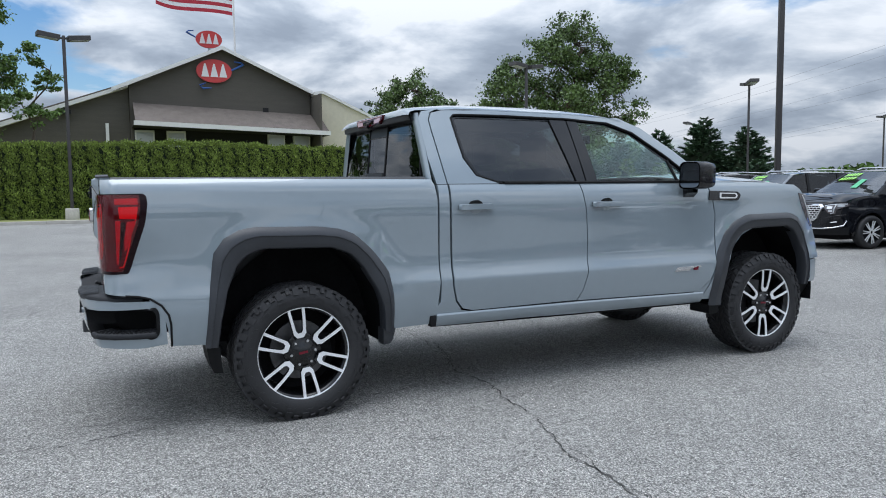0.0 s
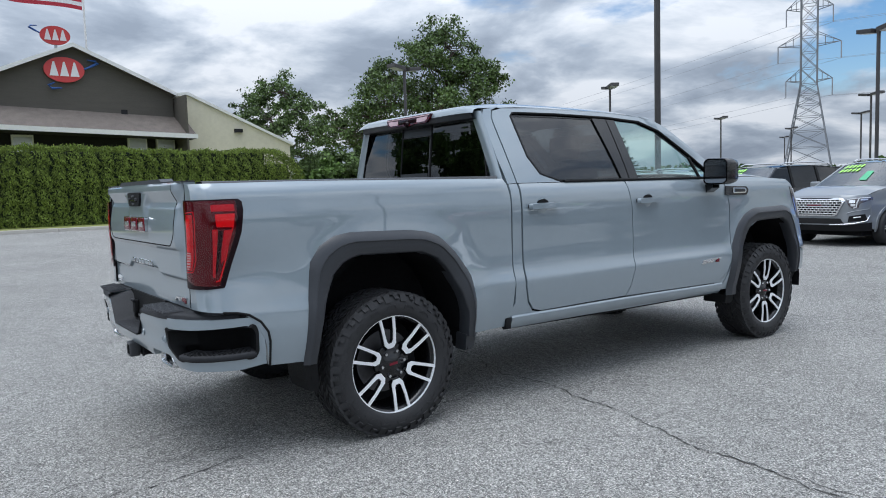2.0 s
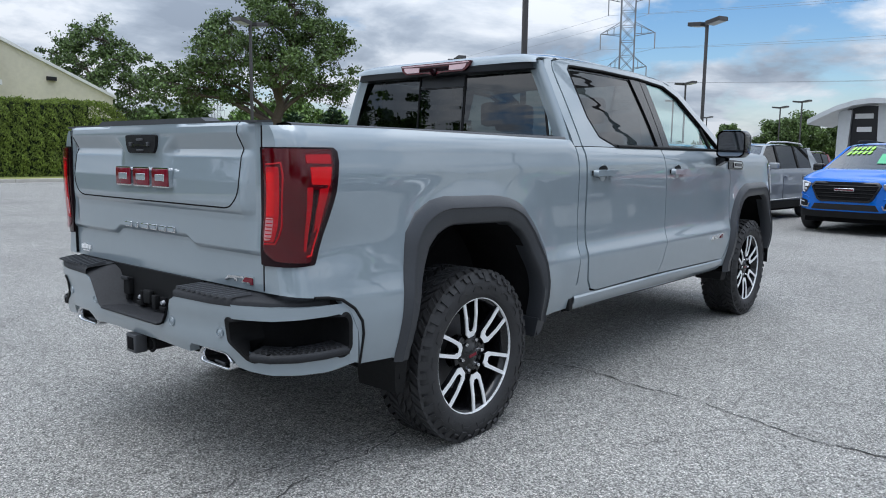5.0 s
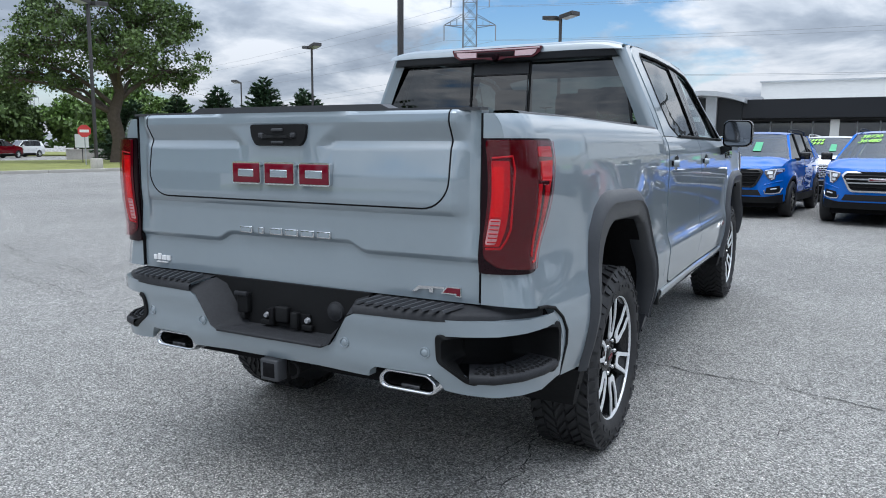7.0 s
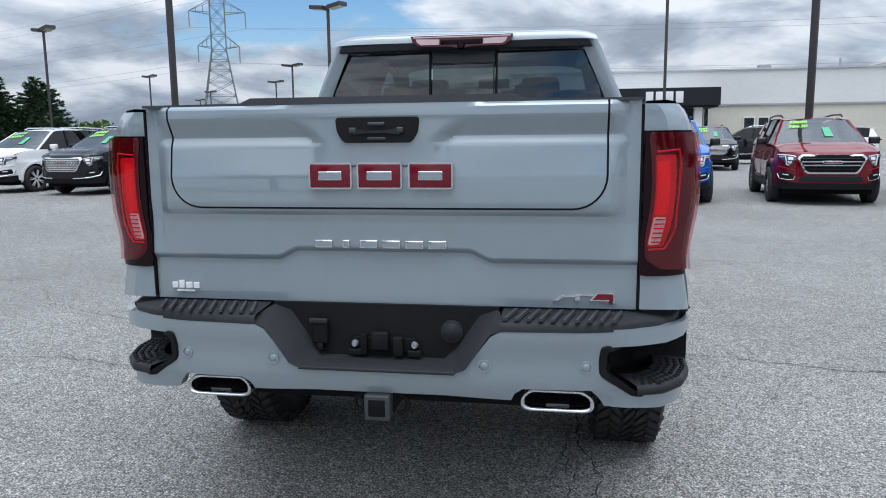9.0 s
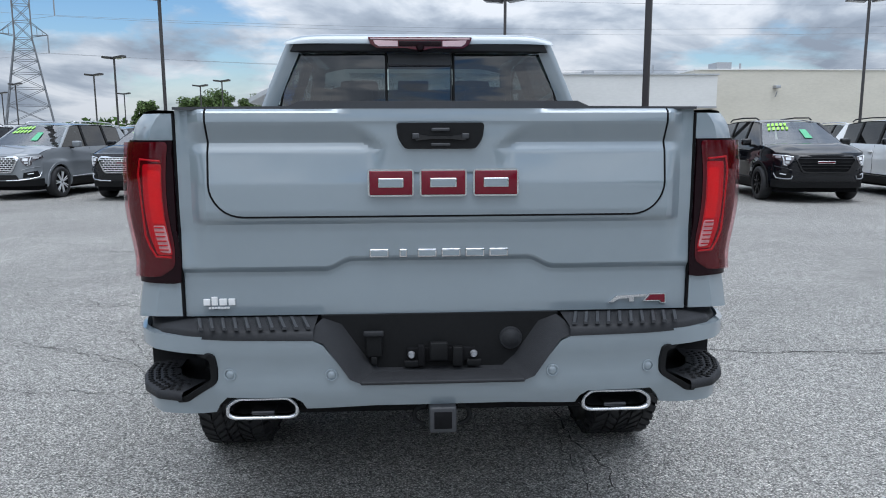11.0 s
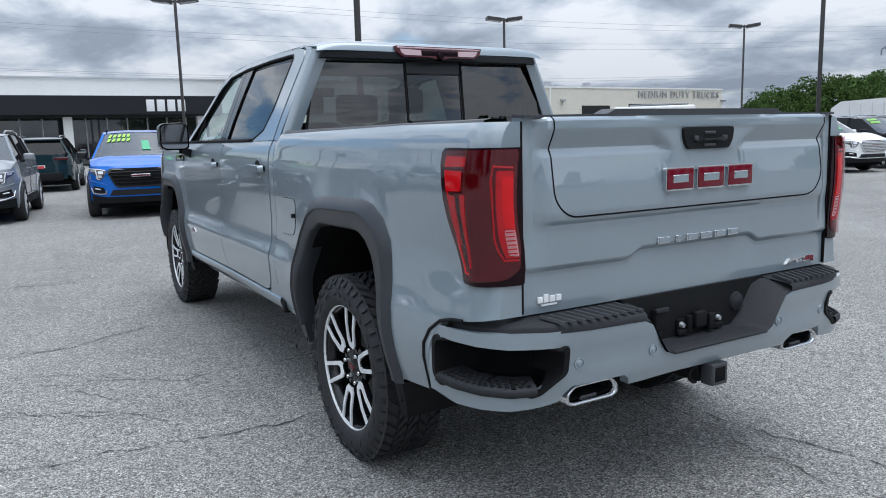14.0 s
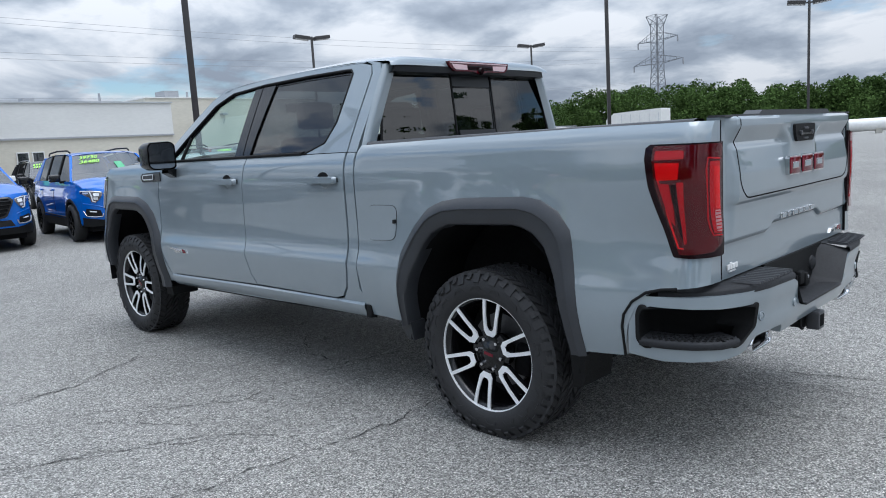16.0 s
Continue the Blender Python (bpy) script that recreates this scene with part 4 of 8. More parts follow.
    # rear post between lamp and gate
    part("bed_corner_post", gridmesh(bmesh.new(), [0, 1, 2], span(0.775, 1.372, 12), lambda k, z: Vector(((-1.035, -1.040, -1.0)[k], s * ((body_w(-1.035, z), 0.7725, 0.7720)[k]), z))), M["paint"], truck)

# fuel door on the driver's side
fd = rounded([(0.565, 0.88), (0.545, 1.055), (0.765, 1.055), (0.785, 0.87)], 0.045, 5)
fuel = part("fuel_door", panel(bmesh.new(), fd, side_f(1, 0.003), (0, -0.02, 0), 0.05, 0.05), M["paint"], truck)
part("fuel_door_gap", tube(bmesh.new(), [side_f(1, 0.0)(x, z) for x, z in fd + fd[:1]], 0.0022, 5), M["under"], fuel)
part("fuel_door_latch", boxed(0.552, 0.566, 0.935, 0.962, 0.965, 0.985, bev=0.003), M["trim"], fuel)

# tailgate
TG = [(0.765, -1.037), (0.80, -1.039), (0.88, -1.037), (0.893, -1.036), (0.905, -1.038), (0.920, -1.055), (0.97, -1.057), (1.03, -1.059), (1.052, -1.063), (1.066, -1.074), (1.09, -1.079), (1.17, -1.077), (1.262, -1.063), (1.284, -1.052), (1.290, -1.051), (1.342, -1.079), (1.349, -1.081), (1.372, -1.079), (1.380, -1.073), (1.385, -1.062)]


def gate_f(y, z):
    """The gate's skin; the lower crease rises round the name in the middle."""
    a = abs(y)
    c = 1 - smooth01(0.265, 0.345, a)
    x = lerp_table(TG, z)
    edge = 0.160 + max(0.0, z - 1.27) * 1.0
    pad = 1 - smooth01(edge - 0.01, edge + 0.055, a)
    if z > 1.20:
        x = x * (1 - pad) + pad * min(x, -1.078)
    e = smooth01(0.678, 0.735, a) * lerp_table([(0.93, 0.25), (1.03, 1.0)], z)
    flat = lerp_table([(0.765, -1.032), (0.90, -1.034), (1.10, -1.046), (1.385, -1.042)], z)
    x = x * (1 - e) + flat * e
    return Vector((x + 0.006 * (a / 0.76) ** 2, y, z + 0.030 * c * (1 - smooth01(0.94, 1.03, z)) * smooth01(0.78, 0.86, z)))


def gate_seam(g):
    """One half of the seam round the inner gate, g metres outside it."""
    return [(-0.668 - g, 1.384)] + [(-0.573 + (0.095 + g) * math.cos(q), 1.171 + (0.095 + g) * math.sin(q)) for q in span(math.pi, 1.5 * math.pi, 8)]


seam, rim_ = gate_seam(0.0), gate_seam(0.006)
inner = seam + [(-y, z) for y, z in seam[::-1]]
gate = part("tailgate", panel(bmesh.new(), [(-0.764, 0.772), (-0.764, 1.384)] + rim_ + [(-y, z) for y, z in rim_[::-1]] + [(0.764, 1.384), (0.764, 0.772)], gate_f, (0.05, 0, 0), 0.012, 0.006), M["paint"], truck, crease=0.28)
part("inner_gate", panel(bmesh.new(), inner, gate_f, (0.05, 0, 0), 0.012, 0.006), M["paint"], gate, crease=0.28)
sm = gate_seam(0.003)
part("inner_gate_seam", tube(bmesh.new(), [gate_f(y, z) + Vector((0.001, 0, 0)) for y, z in resample(sm + [(-y, z) for y, z in sm[::-1]], 120)], 0.0032, 5), M["under"], gate)
part("gate_gap_liner", boxed(-0.96, -1.0, -0.765, 0.765, 0.79, 1.37), M["under"], gate)
bm = bmesh.new()
cap_o = [(-0.765, 1.382), (-0.765, 1.390), (-0.44, 1.392), (-0.405, 1.407), (0.405, 1.407), (0.44, 1.392), (0.765, 1.390), (0.765, 1.382)]
prism(bm, cap_o, lambda y, z: Vector((-1.055, y, z)), lambda y, z: Vector((-0.99, y, z + 0.002)))
part("tailgate_cap", bm, M["cap"], gate, "dark plastic tailgate top cap", smooth=False)
hd = rounded([(-0.13, 1.345), (0.13, 1.345), (0.125, 1.30), (0.105, 1.268), (-0.105, 1.268), (-0.125, 1.30)], 0.012, 3)
gh = part("gate_handle", prism(bmesh.new(), hd, lambda y, z: Vector((-1.07, y, z)), lambda y, z: Vector((-1.089, y * 0.97, 1.306 + (z - 1.306) * 0.95))), M["trim"], gate, "black tailgate handle with camera", smooth=False)
part("handle_grip", prism(bmesh.new(), [(-0.082, 1.306), (-0.070, 1.293), (-0.030, 1.297), (0.030, 1.297), (0.070, 1.293), (0.082, 1.306), (0.070, 1.312), (0.030, 1.305), (-0.030, 1.305), (-0.070, 1.312)], lambda y, z: Vector((-1.086, y, z)), lambda y, z: Vector((-1.0955, y, z))), M["black_paint"], gh, smooth=False)
part("camera_housing", boxed(-1.094, -1.085, -0.026, 0.026, 1.319, 1.329, bev=0.003), M["cap"], gh)
part("release_slot", boxed(-1.093, -1.085, -0.028, 0.028, 1.277, 1.286, bev=0.003), M["cap"], gh)
for y in (-0.072, 0.072):
    part("release_button", boxed(-1.098, -1.085, y - 0.010, y + 0.010, 1.298, 1.314, bev=0.003), M["cap"], gh)

# tailgate emblem: three red blocks in chrome borders, drawn without letters
for y0, y1 in ((0.212, 0.078), (0.062, -0.076), (-0.094, -0.228)):
    lo, hi = sorted((y0, y1))
    plate = rounded([(lo, 1.132), (lo, 1.212), (hi, 1.212), (hi, 1.132)], 0.012, 3)
    e1 = part("emblem_border", prism(bmesh.new(), plate, lambda y, z: Vector((-1.075, y, z)), lambda y, z: Vector((-1.094, y, z))), M["chrome"], gate, "chrome emblem border", smooth=False)
    part("emblem_inlay", boxed(-1.0975, -1.09, lo + 0.005, hi - 0.005, 1.137, 1.207, bev=0.003), M["red"], e1, "red emblem inlay")
    part("emblem_inner_border", boxed(-1.0988, -1.09, lo + 0.030, hi - 0.030, 1.158, 1.186, bev=0.003), M["chrome"], e1)
    part("emblem_recess", boxed(-1.0998, -1.09, lo + 0.034, hi - 0.034, 1.162, 1.182), M["paint"], e1)
# model name as plain chrome blocks
for i in range(6):
    y1 = 0.212 - i * 0.0715
    wd = 0.024 if i == 1 else 0.058
    y1 -= 0.017 if i == 1 else 0
    nm = part("name_block", boxed(-1.064, -1.050, y1 - wd, y1, 0.948, 0.974, bev=0.003), M["chrome"], gate)
    part("name_block_slot", boxed(-1.0655, -1.06, y1 - wd + 0.005, y1 - 0.005, 0.9535, 0.9685), M["paint"], nm)
tb = part("trim_badge", prism(bmesh.new(), [(-0.52, 0.795), (-0.545, 0.816), (-0.64, 0.820), (-0.64, 0.812), (-0.60, 0.812), (-0.60, 0.797), (-0.585, 0.797), (-0.585, 0.808), (-0.55, 0.806), (-0.535, 0.795)], lambda y, z: Vector((gate_f(y, z).x + 0.002, y, z)), lambda y, z: Vector((gate_f(y, z).x - 0.007, y, z))), M["chrome"], gate, smooth=False)
for o_, mt, off in (([(-0.628, 0.797), (-0.648, 0.822), (-0.700, 0.822), (-0.702, 0.790), (-0.682, 0.790), (-0.682, 0.797)], "chrome", 0.006), ([(-0.638, 0.801), (-0.652, 0.818), (-0.697, 0.818), (-0.698, 0.794), (-0.686, 0.794), (-0.686, 0.801)], "red", 0.009)):
    part("badge_numeral_block", prism(bmesh.new(), o_, lambda y, z: Vector((gate_f(y, z).x + 0.002, y, z)), lambda y, z: Vector((gate_f(y, z).x - off, y, z))), M[mt], tb, smooth=False)
# dealer sticker as plain bars
st = part("dealer_sticker", boxed(-1.0415, -1.0345, 0.690, 0.710, 0.806, 0.826, bev=0.002), M["white"], gate, "white vinyl dealer sticker", smooth=False)
for a, b, d in ((0.668, 0.686, 0.832), (0.641, 0.663, 0.826), (0.616, 0.636, 0.826)):
    part("sticker_bar", boxed(-1.0415, -1.0345, a, b, 0.806, d, bev=0.002), M["white"], st, smooth=False)
for k in range(7):
    part("sticker_line", boxed(-1.0405, -1.033, 0.634 + k * 0.009, 0.641 + k * 0.009, 0.7955, 0.8005), M["white"], st, smooth=False)

# rear bumper
BP = resample([(-1.178, 0.0), (-1.174, 0.35), (-1.155, 0.60), (-1.125, 0.74), (-1.075, 0.845), (-1.0, 0.905), (-0.90, 0.938), (-0.738, 0.948)], 60)
BL = [0.0]
for p_, q_ in zip(BP, BP[1:]):
    BL.append(BL[-1] + math.dist(p_, q_))


def bump_f(off=0.0):
    def g(sv, z):
        a = min(abs(sv), BL[-1] - 1e-4)
        k = max(i for i in range(len(BL)) if BL[i] <= a)
        k = min(k, len(BP) - 2)
        t = (a - BL[k]) / (BL[k + 1] - BL[k])
        x, y = BP[k][0] + (BP[k + 1][0] - BP[k][0]) * t, BP[k][1] + (BP[k + 1][1] - BP[k][1]) * t
        dx, dy = BP[k + 1][0] - BP[k][0], BP[k + 1][1] - BP[k][1]
        n = math.hypot(dx, dy)
        c = 1 - smooth01(0.62, 0.88, a)
        o = off - 0.02 * c * (1 - smooth01(0.62, 0.72, z)) - 0.035 * (1 - smooth01(0.47, 0.58, z)) * (0.35 + 0.65 * c)
        return Vector((x - dy / n * o, math.copysign(y + dx / n * o, sv), z))
    return g


E_ = BL[-1]
half = [(0.0, 0.592), (0.235, 0.592), (0.265, 0.603), (0.345, 0.712), (0.375, 0.727), (0.70, 0.735), (E_ - 0.12, 0.728), (E_ - 0.05, 0.69), (E_ - 0.05, 0.672),
        (E_ - 0.10, 0.690), (0.70, 0.682), (0.672, 0.672), (0.668, 0.60), (0.69, 0.575), (0.76, 0.535), (0.80, 0.530), (E_ - 0.10, 0.528), (E_ - 0.05, 0.545), (E_ - 0.05, 0.49), (E_ - 0.15, 0.478), (0.72, 0.490), (0.686, 0.493), (0.669, 0.520), (0.642, 0.546), (0.439, 0.549), (0.416, 0.532), (0.406, 0.508), (0.20, 0.517), (0.0, 0.517)]
bumper = part("rear_bumper", panel(bmesh.new(), half[1:-1] + [(-u, v) for u, v in half[1:-1][::-1]], bump_f(), (0.04, 0, 0), 0.05, 0.03), M["paint"], truck, "grey painted rear bumper with black step pads")
for s in (-1, 1):
    part("bumper_end", panel(bmesh.new(), [(s * (E_ - 0.049), 0.49), (s * (E_ - 0.049), 0.70), (s * (E_ - 0.012), 0.645), (s * (E_ - 0.004), 0.49)], bump_f(), (0, -s * 0.03, 0), 0.05, 0.04), M["paint"], bumper)
    part("bumper_gasket", tube(bmesh.new(), [side_f(s, 0.002)(x, z) for x, z in ((-0.72, 0.475), (-0.722, 0.60), (-0.732, 0.65), (-0.765, 0.702), (-0.82, 0.741), (-0.88, 0.756), (-0.94, 0.762))], 0.006, 6), M["trim"], bumper)
    # corner step pocket
    hole = rounded([(s * 0.668, 0.682), (s * (E_ - 0.06), 0.690), (s * (E_ - 0.045), 0.66), (s * (E_ - 0.045), 0.555), (s * (E_ - 0.07), 0.527), (s * 0.775, 0.530), (s * 0.668, 0.595)], 0.02, 3)
    bm = bmesh.new()
    cs, cz = s * 0.94, 0.61
    def pocket(u, z, t):
        u2, z2 = cs + (u - cs) * (1 - 0.14 * t), cz + (z - cz) * (1 - 0.1 * t)
        p = bump_f(0.0)(u2, z2)
        return Vector((p.x + 0.13 * t * (1 if abs(p.y) < 0.87 else 0.25), p.y - s * 0.16 * t * (1 if abs(p.y) > 0.75 else 0.1), p.z))
    rows = []
    for fn in (lambda u, z: bump_f(-0.004)(cs + (u - cs) * 1.03, cz + (z - cz) * 1.08), lambda u, z: bump_f(0.007)(cs + (u - cs) * 1.015, cz + (z - cz) * 1.04), lambda u, z: bump_f(0.006)(cs + (u - cs) * 0.95, cz + (z - cz) * 0.86), lambda u, z: pocket(u, z, 0.5), lambda u, z: pocket(u, z, 1.0)):
        rows.append([bm.verts.new(fn(u, z)) for u, z in hole])
    for a, b in zip(rows, rows[1:]):
        bridge(bm, a, b)
    bm.faces.new(rows[-1])
    pk = part("corner_step", bm, M["trim"], bumper, "black moulded corner step")
    # tread of the corner step
    def tread(u, d, z):
        p, q = bump_f(0.005)(s * u, 0.62), bump_f(-0.14)(s * u, 0.62)
        return p.lerp(q, d) + Vector((0, 0, z - 0.62))
    bm = bmesh.new()
    rows_ = ((0.10, 0.528), (0.0, 0.534), (-0.01, 0.552), (0.03, 0.561), (0.75, 0.566))
    gridmesh(bm, span(0.775, E_ - 0.055, 24), range(5), lambda u, k: tread(u, rows_[k][0], rows_[k][1]))
    sf = part("step_floor", bm, M["step"], pk)
    bm = bmesh.new()
    for i in range(16):
        for j in range(4):
            u, d = 0.80 + i * 0.024 + 0.012 * (j % 2), 0.12 + 0.15 * j
            if u < E_ - 0.085:
                prism(bm, [(-1, 0), (0, 1), (1, 0), (0, -1)], lambda a, b: tread(u + a * 0.0105, d + b * 0.065, 0.560), lambda a, b: tread(u + a * 0.007, d + b * 0.045, 0.5665))
    tagged(part("step_tread", bm, M["trim"], sf, smooth=False), kind="stuff")
    # top pad
    bm = bmesh.new()
    us = span(0.372, E_ - 0.12, 30)
    def pad(u, k):
        p = bump_f(0.002 - 0.030 * smooth01(0.65, 0.95, u))(s * u, 0.74)
        q = Vector((max(-1.0, min(-0.98, p.x + 0.12)), s * min(abs(p.y), 0.78), 0)) if u < 0.95 else Vector((p.x + 0.035, p.y - s * (0.10 - 0.06 * smooth01(0.95, E_ - 0.12, u)), 0))
        z = (0.728, 0.748, 0.757, 0.768)[k] - 0.010 * smooth01(0.75, 1.0, u)
        t = (0.0, 0.0, 0.08, 1.0)[k]
        return Vector((p.x + (q.x - p.x) * t, p.y + (q.y - p.y) * t, z))
    gridmesh(bm, us, [0, 1, 2, 3], pad)
    pd = part("step_pad", bm, M["step"], bumper, "black ribbed bumper step pad")
    for i in range(10):
        u = 0.385 + i * 0.034
        a, b = Vector((-1.165 + 0.06 * max(0, u - 0.6) * 2, s * u, 0.760)), Vector((-1.065, s * (u + 0.028), 0.767))
        d = Vector((0, 0.007, 0))
        bm = bmesh.new()
        prism(bm, [(0, 0), (1, 0), (1, 1), (0, 1)], lambda m_, n_: a.lerp(b, m_) + d * (n_ * 2 - 1), lambda m_, n_: a.lerp(b, m_) + d * (n_ * 1.2 - 0.6) + Vector((0, 0, 0.008)))
        part("pad_rib", bm, M["cap"], pd, smooth=False)
    # notch cheek between pad and plate recess
    bm = bmesh.new()
    gridmesh(bm, [0, 1, 2, 3, 4], [0, 1], lambda k, t: Vector(((-1.176, -1.176, -1.174, -1.172, -1.170)[k] * (1 - t) + -1.035 * t + (0.003 if t == 0 else 0), s * ((0.0, 0.235, 0.27, 0.345, 0.40)[k] - 0.05 * t * (k > 0)), (0.592, 0.592, 0.606, 0.715, 0.735)[k] + (0.012 if k < 2 else 0.03) * t + 0.003)))
    part("notch_cheek", bm, M["step"], bumper)
    # sensors, exhaust tips
    for u in (0.325, 0.625):
        sp = bump_f(0.002)(s * u, 0.62)
        bm = lathe(bmesh.new(), [(0.0001, 0.003), (0.011, 0.003), (0.0125, 0.0), (0.014, 0.0), (0.0145, 0.004), (0.018, 0.004), (0.019, 0.0)], 20)
        part("parking_sensor", bm, M["paint"], bumper, m=Matrix.Translation(sp) @ pose(0, 0, 0, 0, 0, 90 + s * (0 if u < 0.5 else -8)))
    o0 = rounded([(s * 0.429, 0.478), (s * 0.429, 0.512), (s * 0.454, 0.537), (s * 0.614, 0.537), (s * 0.646, 0.512), (s * 0.646, 0.478), (s * 0.624, 0.468), (s * 0.449, 0.468)], 0.012, 3)
    cx_, cz_ = s * 0.537, 0.503
    def tip(x, sc, sz):
        return lambda y, z: Vector((x, cx_ + (y - cx_) * sc, cz_ + (z - cz_) * sz))
    bm = bmesh.new()
    rows = []
    for x, sc, sz in ((-0.90, 0.93, 0.9), (-1.04, 1.0, 1.0), (-1.096, 1.0, 1.0), (-1.104, 0.98, 0.95), (-1.105, 0.94, 0.85), (-1.099, 0.885, 0.69), (-1.082, 0.865, 0.65)):
        rows.append([bm.verts.new(tip(x, sc, sz)(y, z)) for y, z in o0])
    for a, b in zip(rows, rows[1:]):
        bridge(bm, a, b)
    ex = part("exhaust_tip", bm, M["chrome"], truck, "chrome rectangular exhaust tip")
    bm = bmesh.new()
    rows = [[bm.verts.new(tip(x, sc, sz)(y, z)) for y, z in o0] for x, sc, sz in ((-1.082, 0.866, 0.651), (-1.06, 0.86, 0.64), (-0.99, 0.85, 0.62))]
    for a, b in zip(rows, rows[1:]):
        bridge(bm, a, b)
    part("exhaust_liner", bm, M["disc"], ex)
    part("exhaust_bore", boxed(-1.0, -0.99, min(s * 0.444, s * 0.629), max(s * 0.444, s * 0.629), 0.478, 0.53), M["under"], ex)
    part("exhaust_baffle", boxed(-1.085, -1.03, min(s * 0.504, s * 0.574), max(s * 0.504, s * 0.574), 0.480, 0.488, bev=0.003), M["disc"], ex)
    part("exhaust_pipe", tube(bmesh.new(), [(-0.95, s * 0.52, 0.50), (-0.6, s * 0.50, 0.52), (-0.3, s * 0.42, 0.60)], 0.035, 8), M["under"], truck)
# plate recess with hardware
part("plate_recess", boxed(-1.05, -1.035, -0.36, 0.36, 0.60, 0.772), M["trim"], bumper, "black plate recess in the bumper")
part("recess_floor", boxed(-1.176, -1.03, -0.24, 0.24, 0.592, 0.603, bev=0.004), M["step"], bumper)
# dark bar below the gate, painted as the shadow in that gap
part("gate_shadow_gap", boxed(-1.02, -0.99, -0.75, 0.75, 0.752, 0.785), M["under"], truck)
br = part("plate_bracket", boxed(-1.062, -1.048, -0.105, 0.105, 0.622, 0.668, bev=0.004), M["under"], bumper)
for y in (-0.10, 0.09):
    part("bracket_lamp", lathe(bmesh.new(), [(0.0001, -0.012), (0.008, -0.012), (0.012, 0.0)], 12), M["steel"], br, m=Matrix.Translation((-1.064, y, 0.648)) @ pose(0, 0, 0, 0, 0, -90))
    part("bracket_bolt", boxed(-1.075, -1.06, y - 0.022, y + 0.022, 0.612, 0.632, bev=0.003), M["trim"], br)
part("bracket_latch", boxed(-1.085, -1.06, -0.02, 0.035, 0.632, 0.69, bev=0.006), M["trim"], br)
part("bracket_post", boxed(-1.085, -1.06, -0.065, -0.035, 0.615, 0.675, bev=0.004), M["trim"], br)
part("bracket_post", boxed(-1.080, -1.06, 0.05, 0.07, 0.615, 0.68, bev=0.004), M["under"], br)
plug = part("trailer_socket", boxed(-1.075, -1.048, 0.178, 0.228, 0.645, 0.722, bev=0.006), M["trim"], bumper)
part("socket_lid", boxed(-1.085, -1.07, 0.173, 0.233, 0.712, 0.728, bev=0.004), M["step"], plug)
part("socket_stem", boxed(-1.075, -1.05, 0.193, 0.213, 0.622, 0.646, bev=0.004), M["trim"], plug)
part("spare_lock_cover", lathe(bmesh.new(), [(0.0001, 0.014), (0.024, 0.014), (0.027, 0.009), (0.033, 0.009), (0.036, 0.0)], 24), M["step"], bumper, m=Matrix.Translation((-1.05, -0.215, 0.692)) @ pose(0, 0, 0, 0, 0, 90))
# hitch receiver
hit = part("hitch_receiver", boxed(-1.10, -0.85, -0.038, 0.038, 0.436, 0.512, bev=0.006), M["trim"], truck, "black square hitch receiver under the bumper")
part("receiver_collar", boxed(-1.165, -1.11, -0.040, 0.040, 0.436, 0.516, bev=0.007), M["cap"], hit)
# near-black block on the collar's face paints the unlit hollow
part("receiver_bore", boxed(-1.1665, -1.15, -0.027, 0.027, 0.449, 0.503, bev=0.004), M["under"], hit)
for s in (-1, 1):
    part("chain_loop", tube(bmesh.new(), [(-1.10, s * (0.05 + 0.035 * math.sin(a)), 0.47 + 0.03 * math.cos(a)) for a in span(0, math.pi, 8)], 0.007, 6), M["trim"], hit)
part("hitch_tube", tube(bmesh.new(), [(-0.95, -0.55, 0.47), (-0.95, 0.55, 0.47)], 0.04, 10), M["under"], truck)

# cab: roof, rear wall, windscreen, hood
def roof_f(x, t):
    """t runs from one side (-1) to the other (1)."""
    a = abs(t)
    z0 = lerp_table([(0.770, 1.780), (0.777, 1.794), (0.79, 1.804), (0.82, 1.811), (0.95, 1.819), (1.05, 1.829), (1.4, 1.832), (1.93, 1.828), (2.33, 1.808), (2.42, 1.785)], x)
    y0 = cab_w(x, z0)
    crown = lerp_table([(0.770, 0.008), (0.777, 0.021), (0.79, 0.028), (0.9, 0.036), (1.6, 0.070), (2.2, 0.072), (2.45, 0.06)], x)
    return Vector((x, t * y0, z0 + crown * (1 - a ** lerp_table([(0.8, 11.0), (1.3, 4.5), (1.8, 3.2)], x))))


part("roof", gridmesh(bmesh.new(), [0.770, 0.777, 0.79, 0.82, 0.87, 0.95, 1.1, 1.4, 1.7, 2.0, 2.2, 2.35, 2.45], span(-1, 1, 48), roof_f), M["paint"], truck)
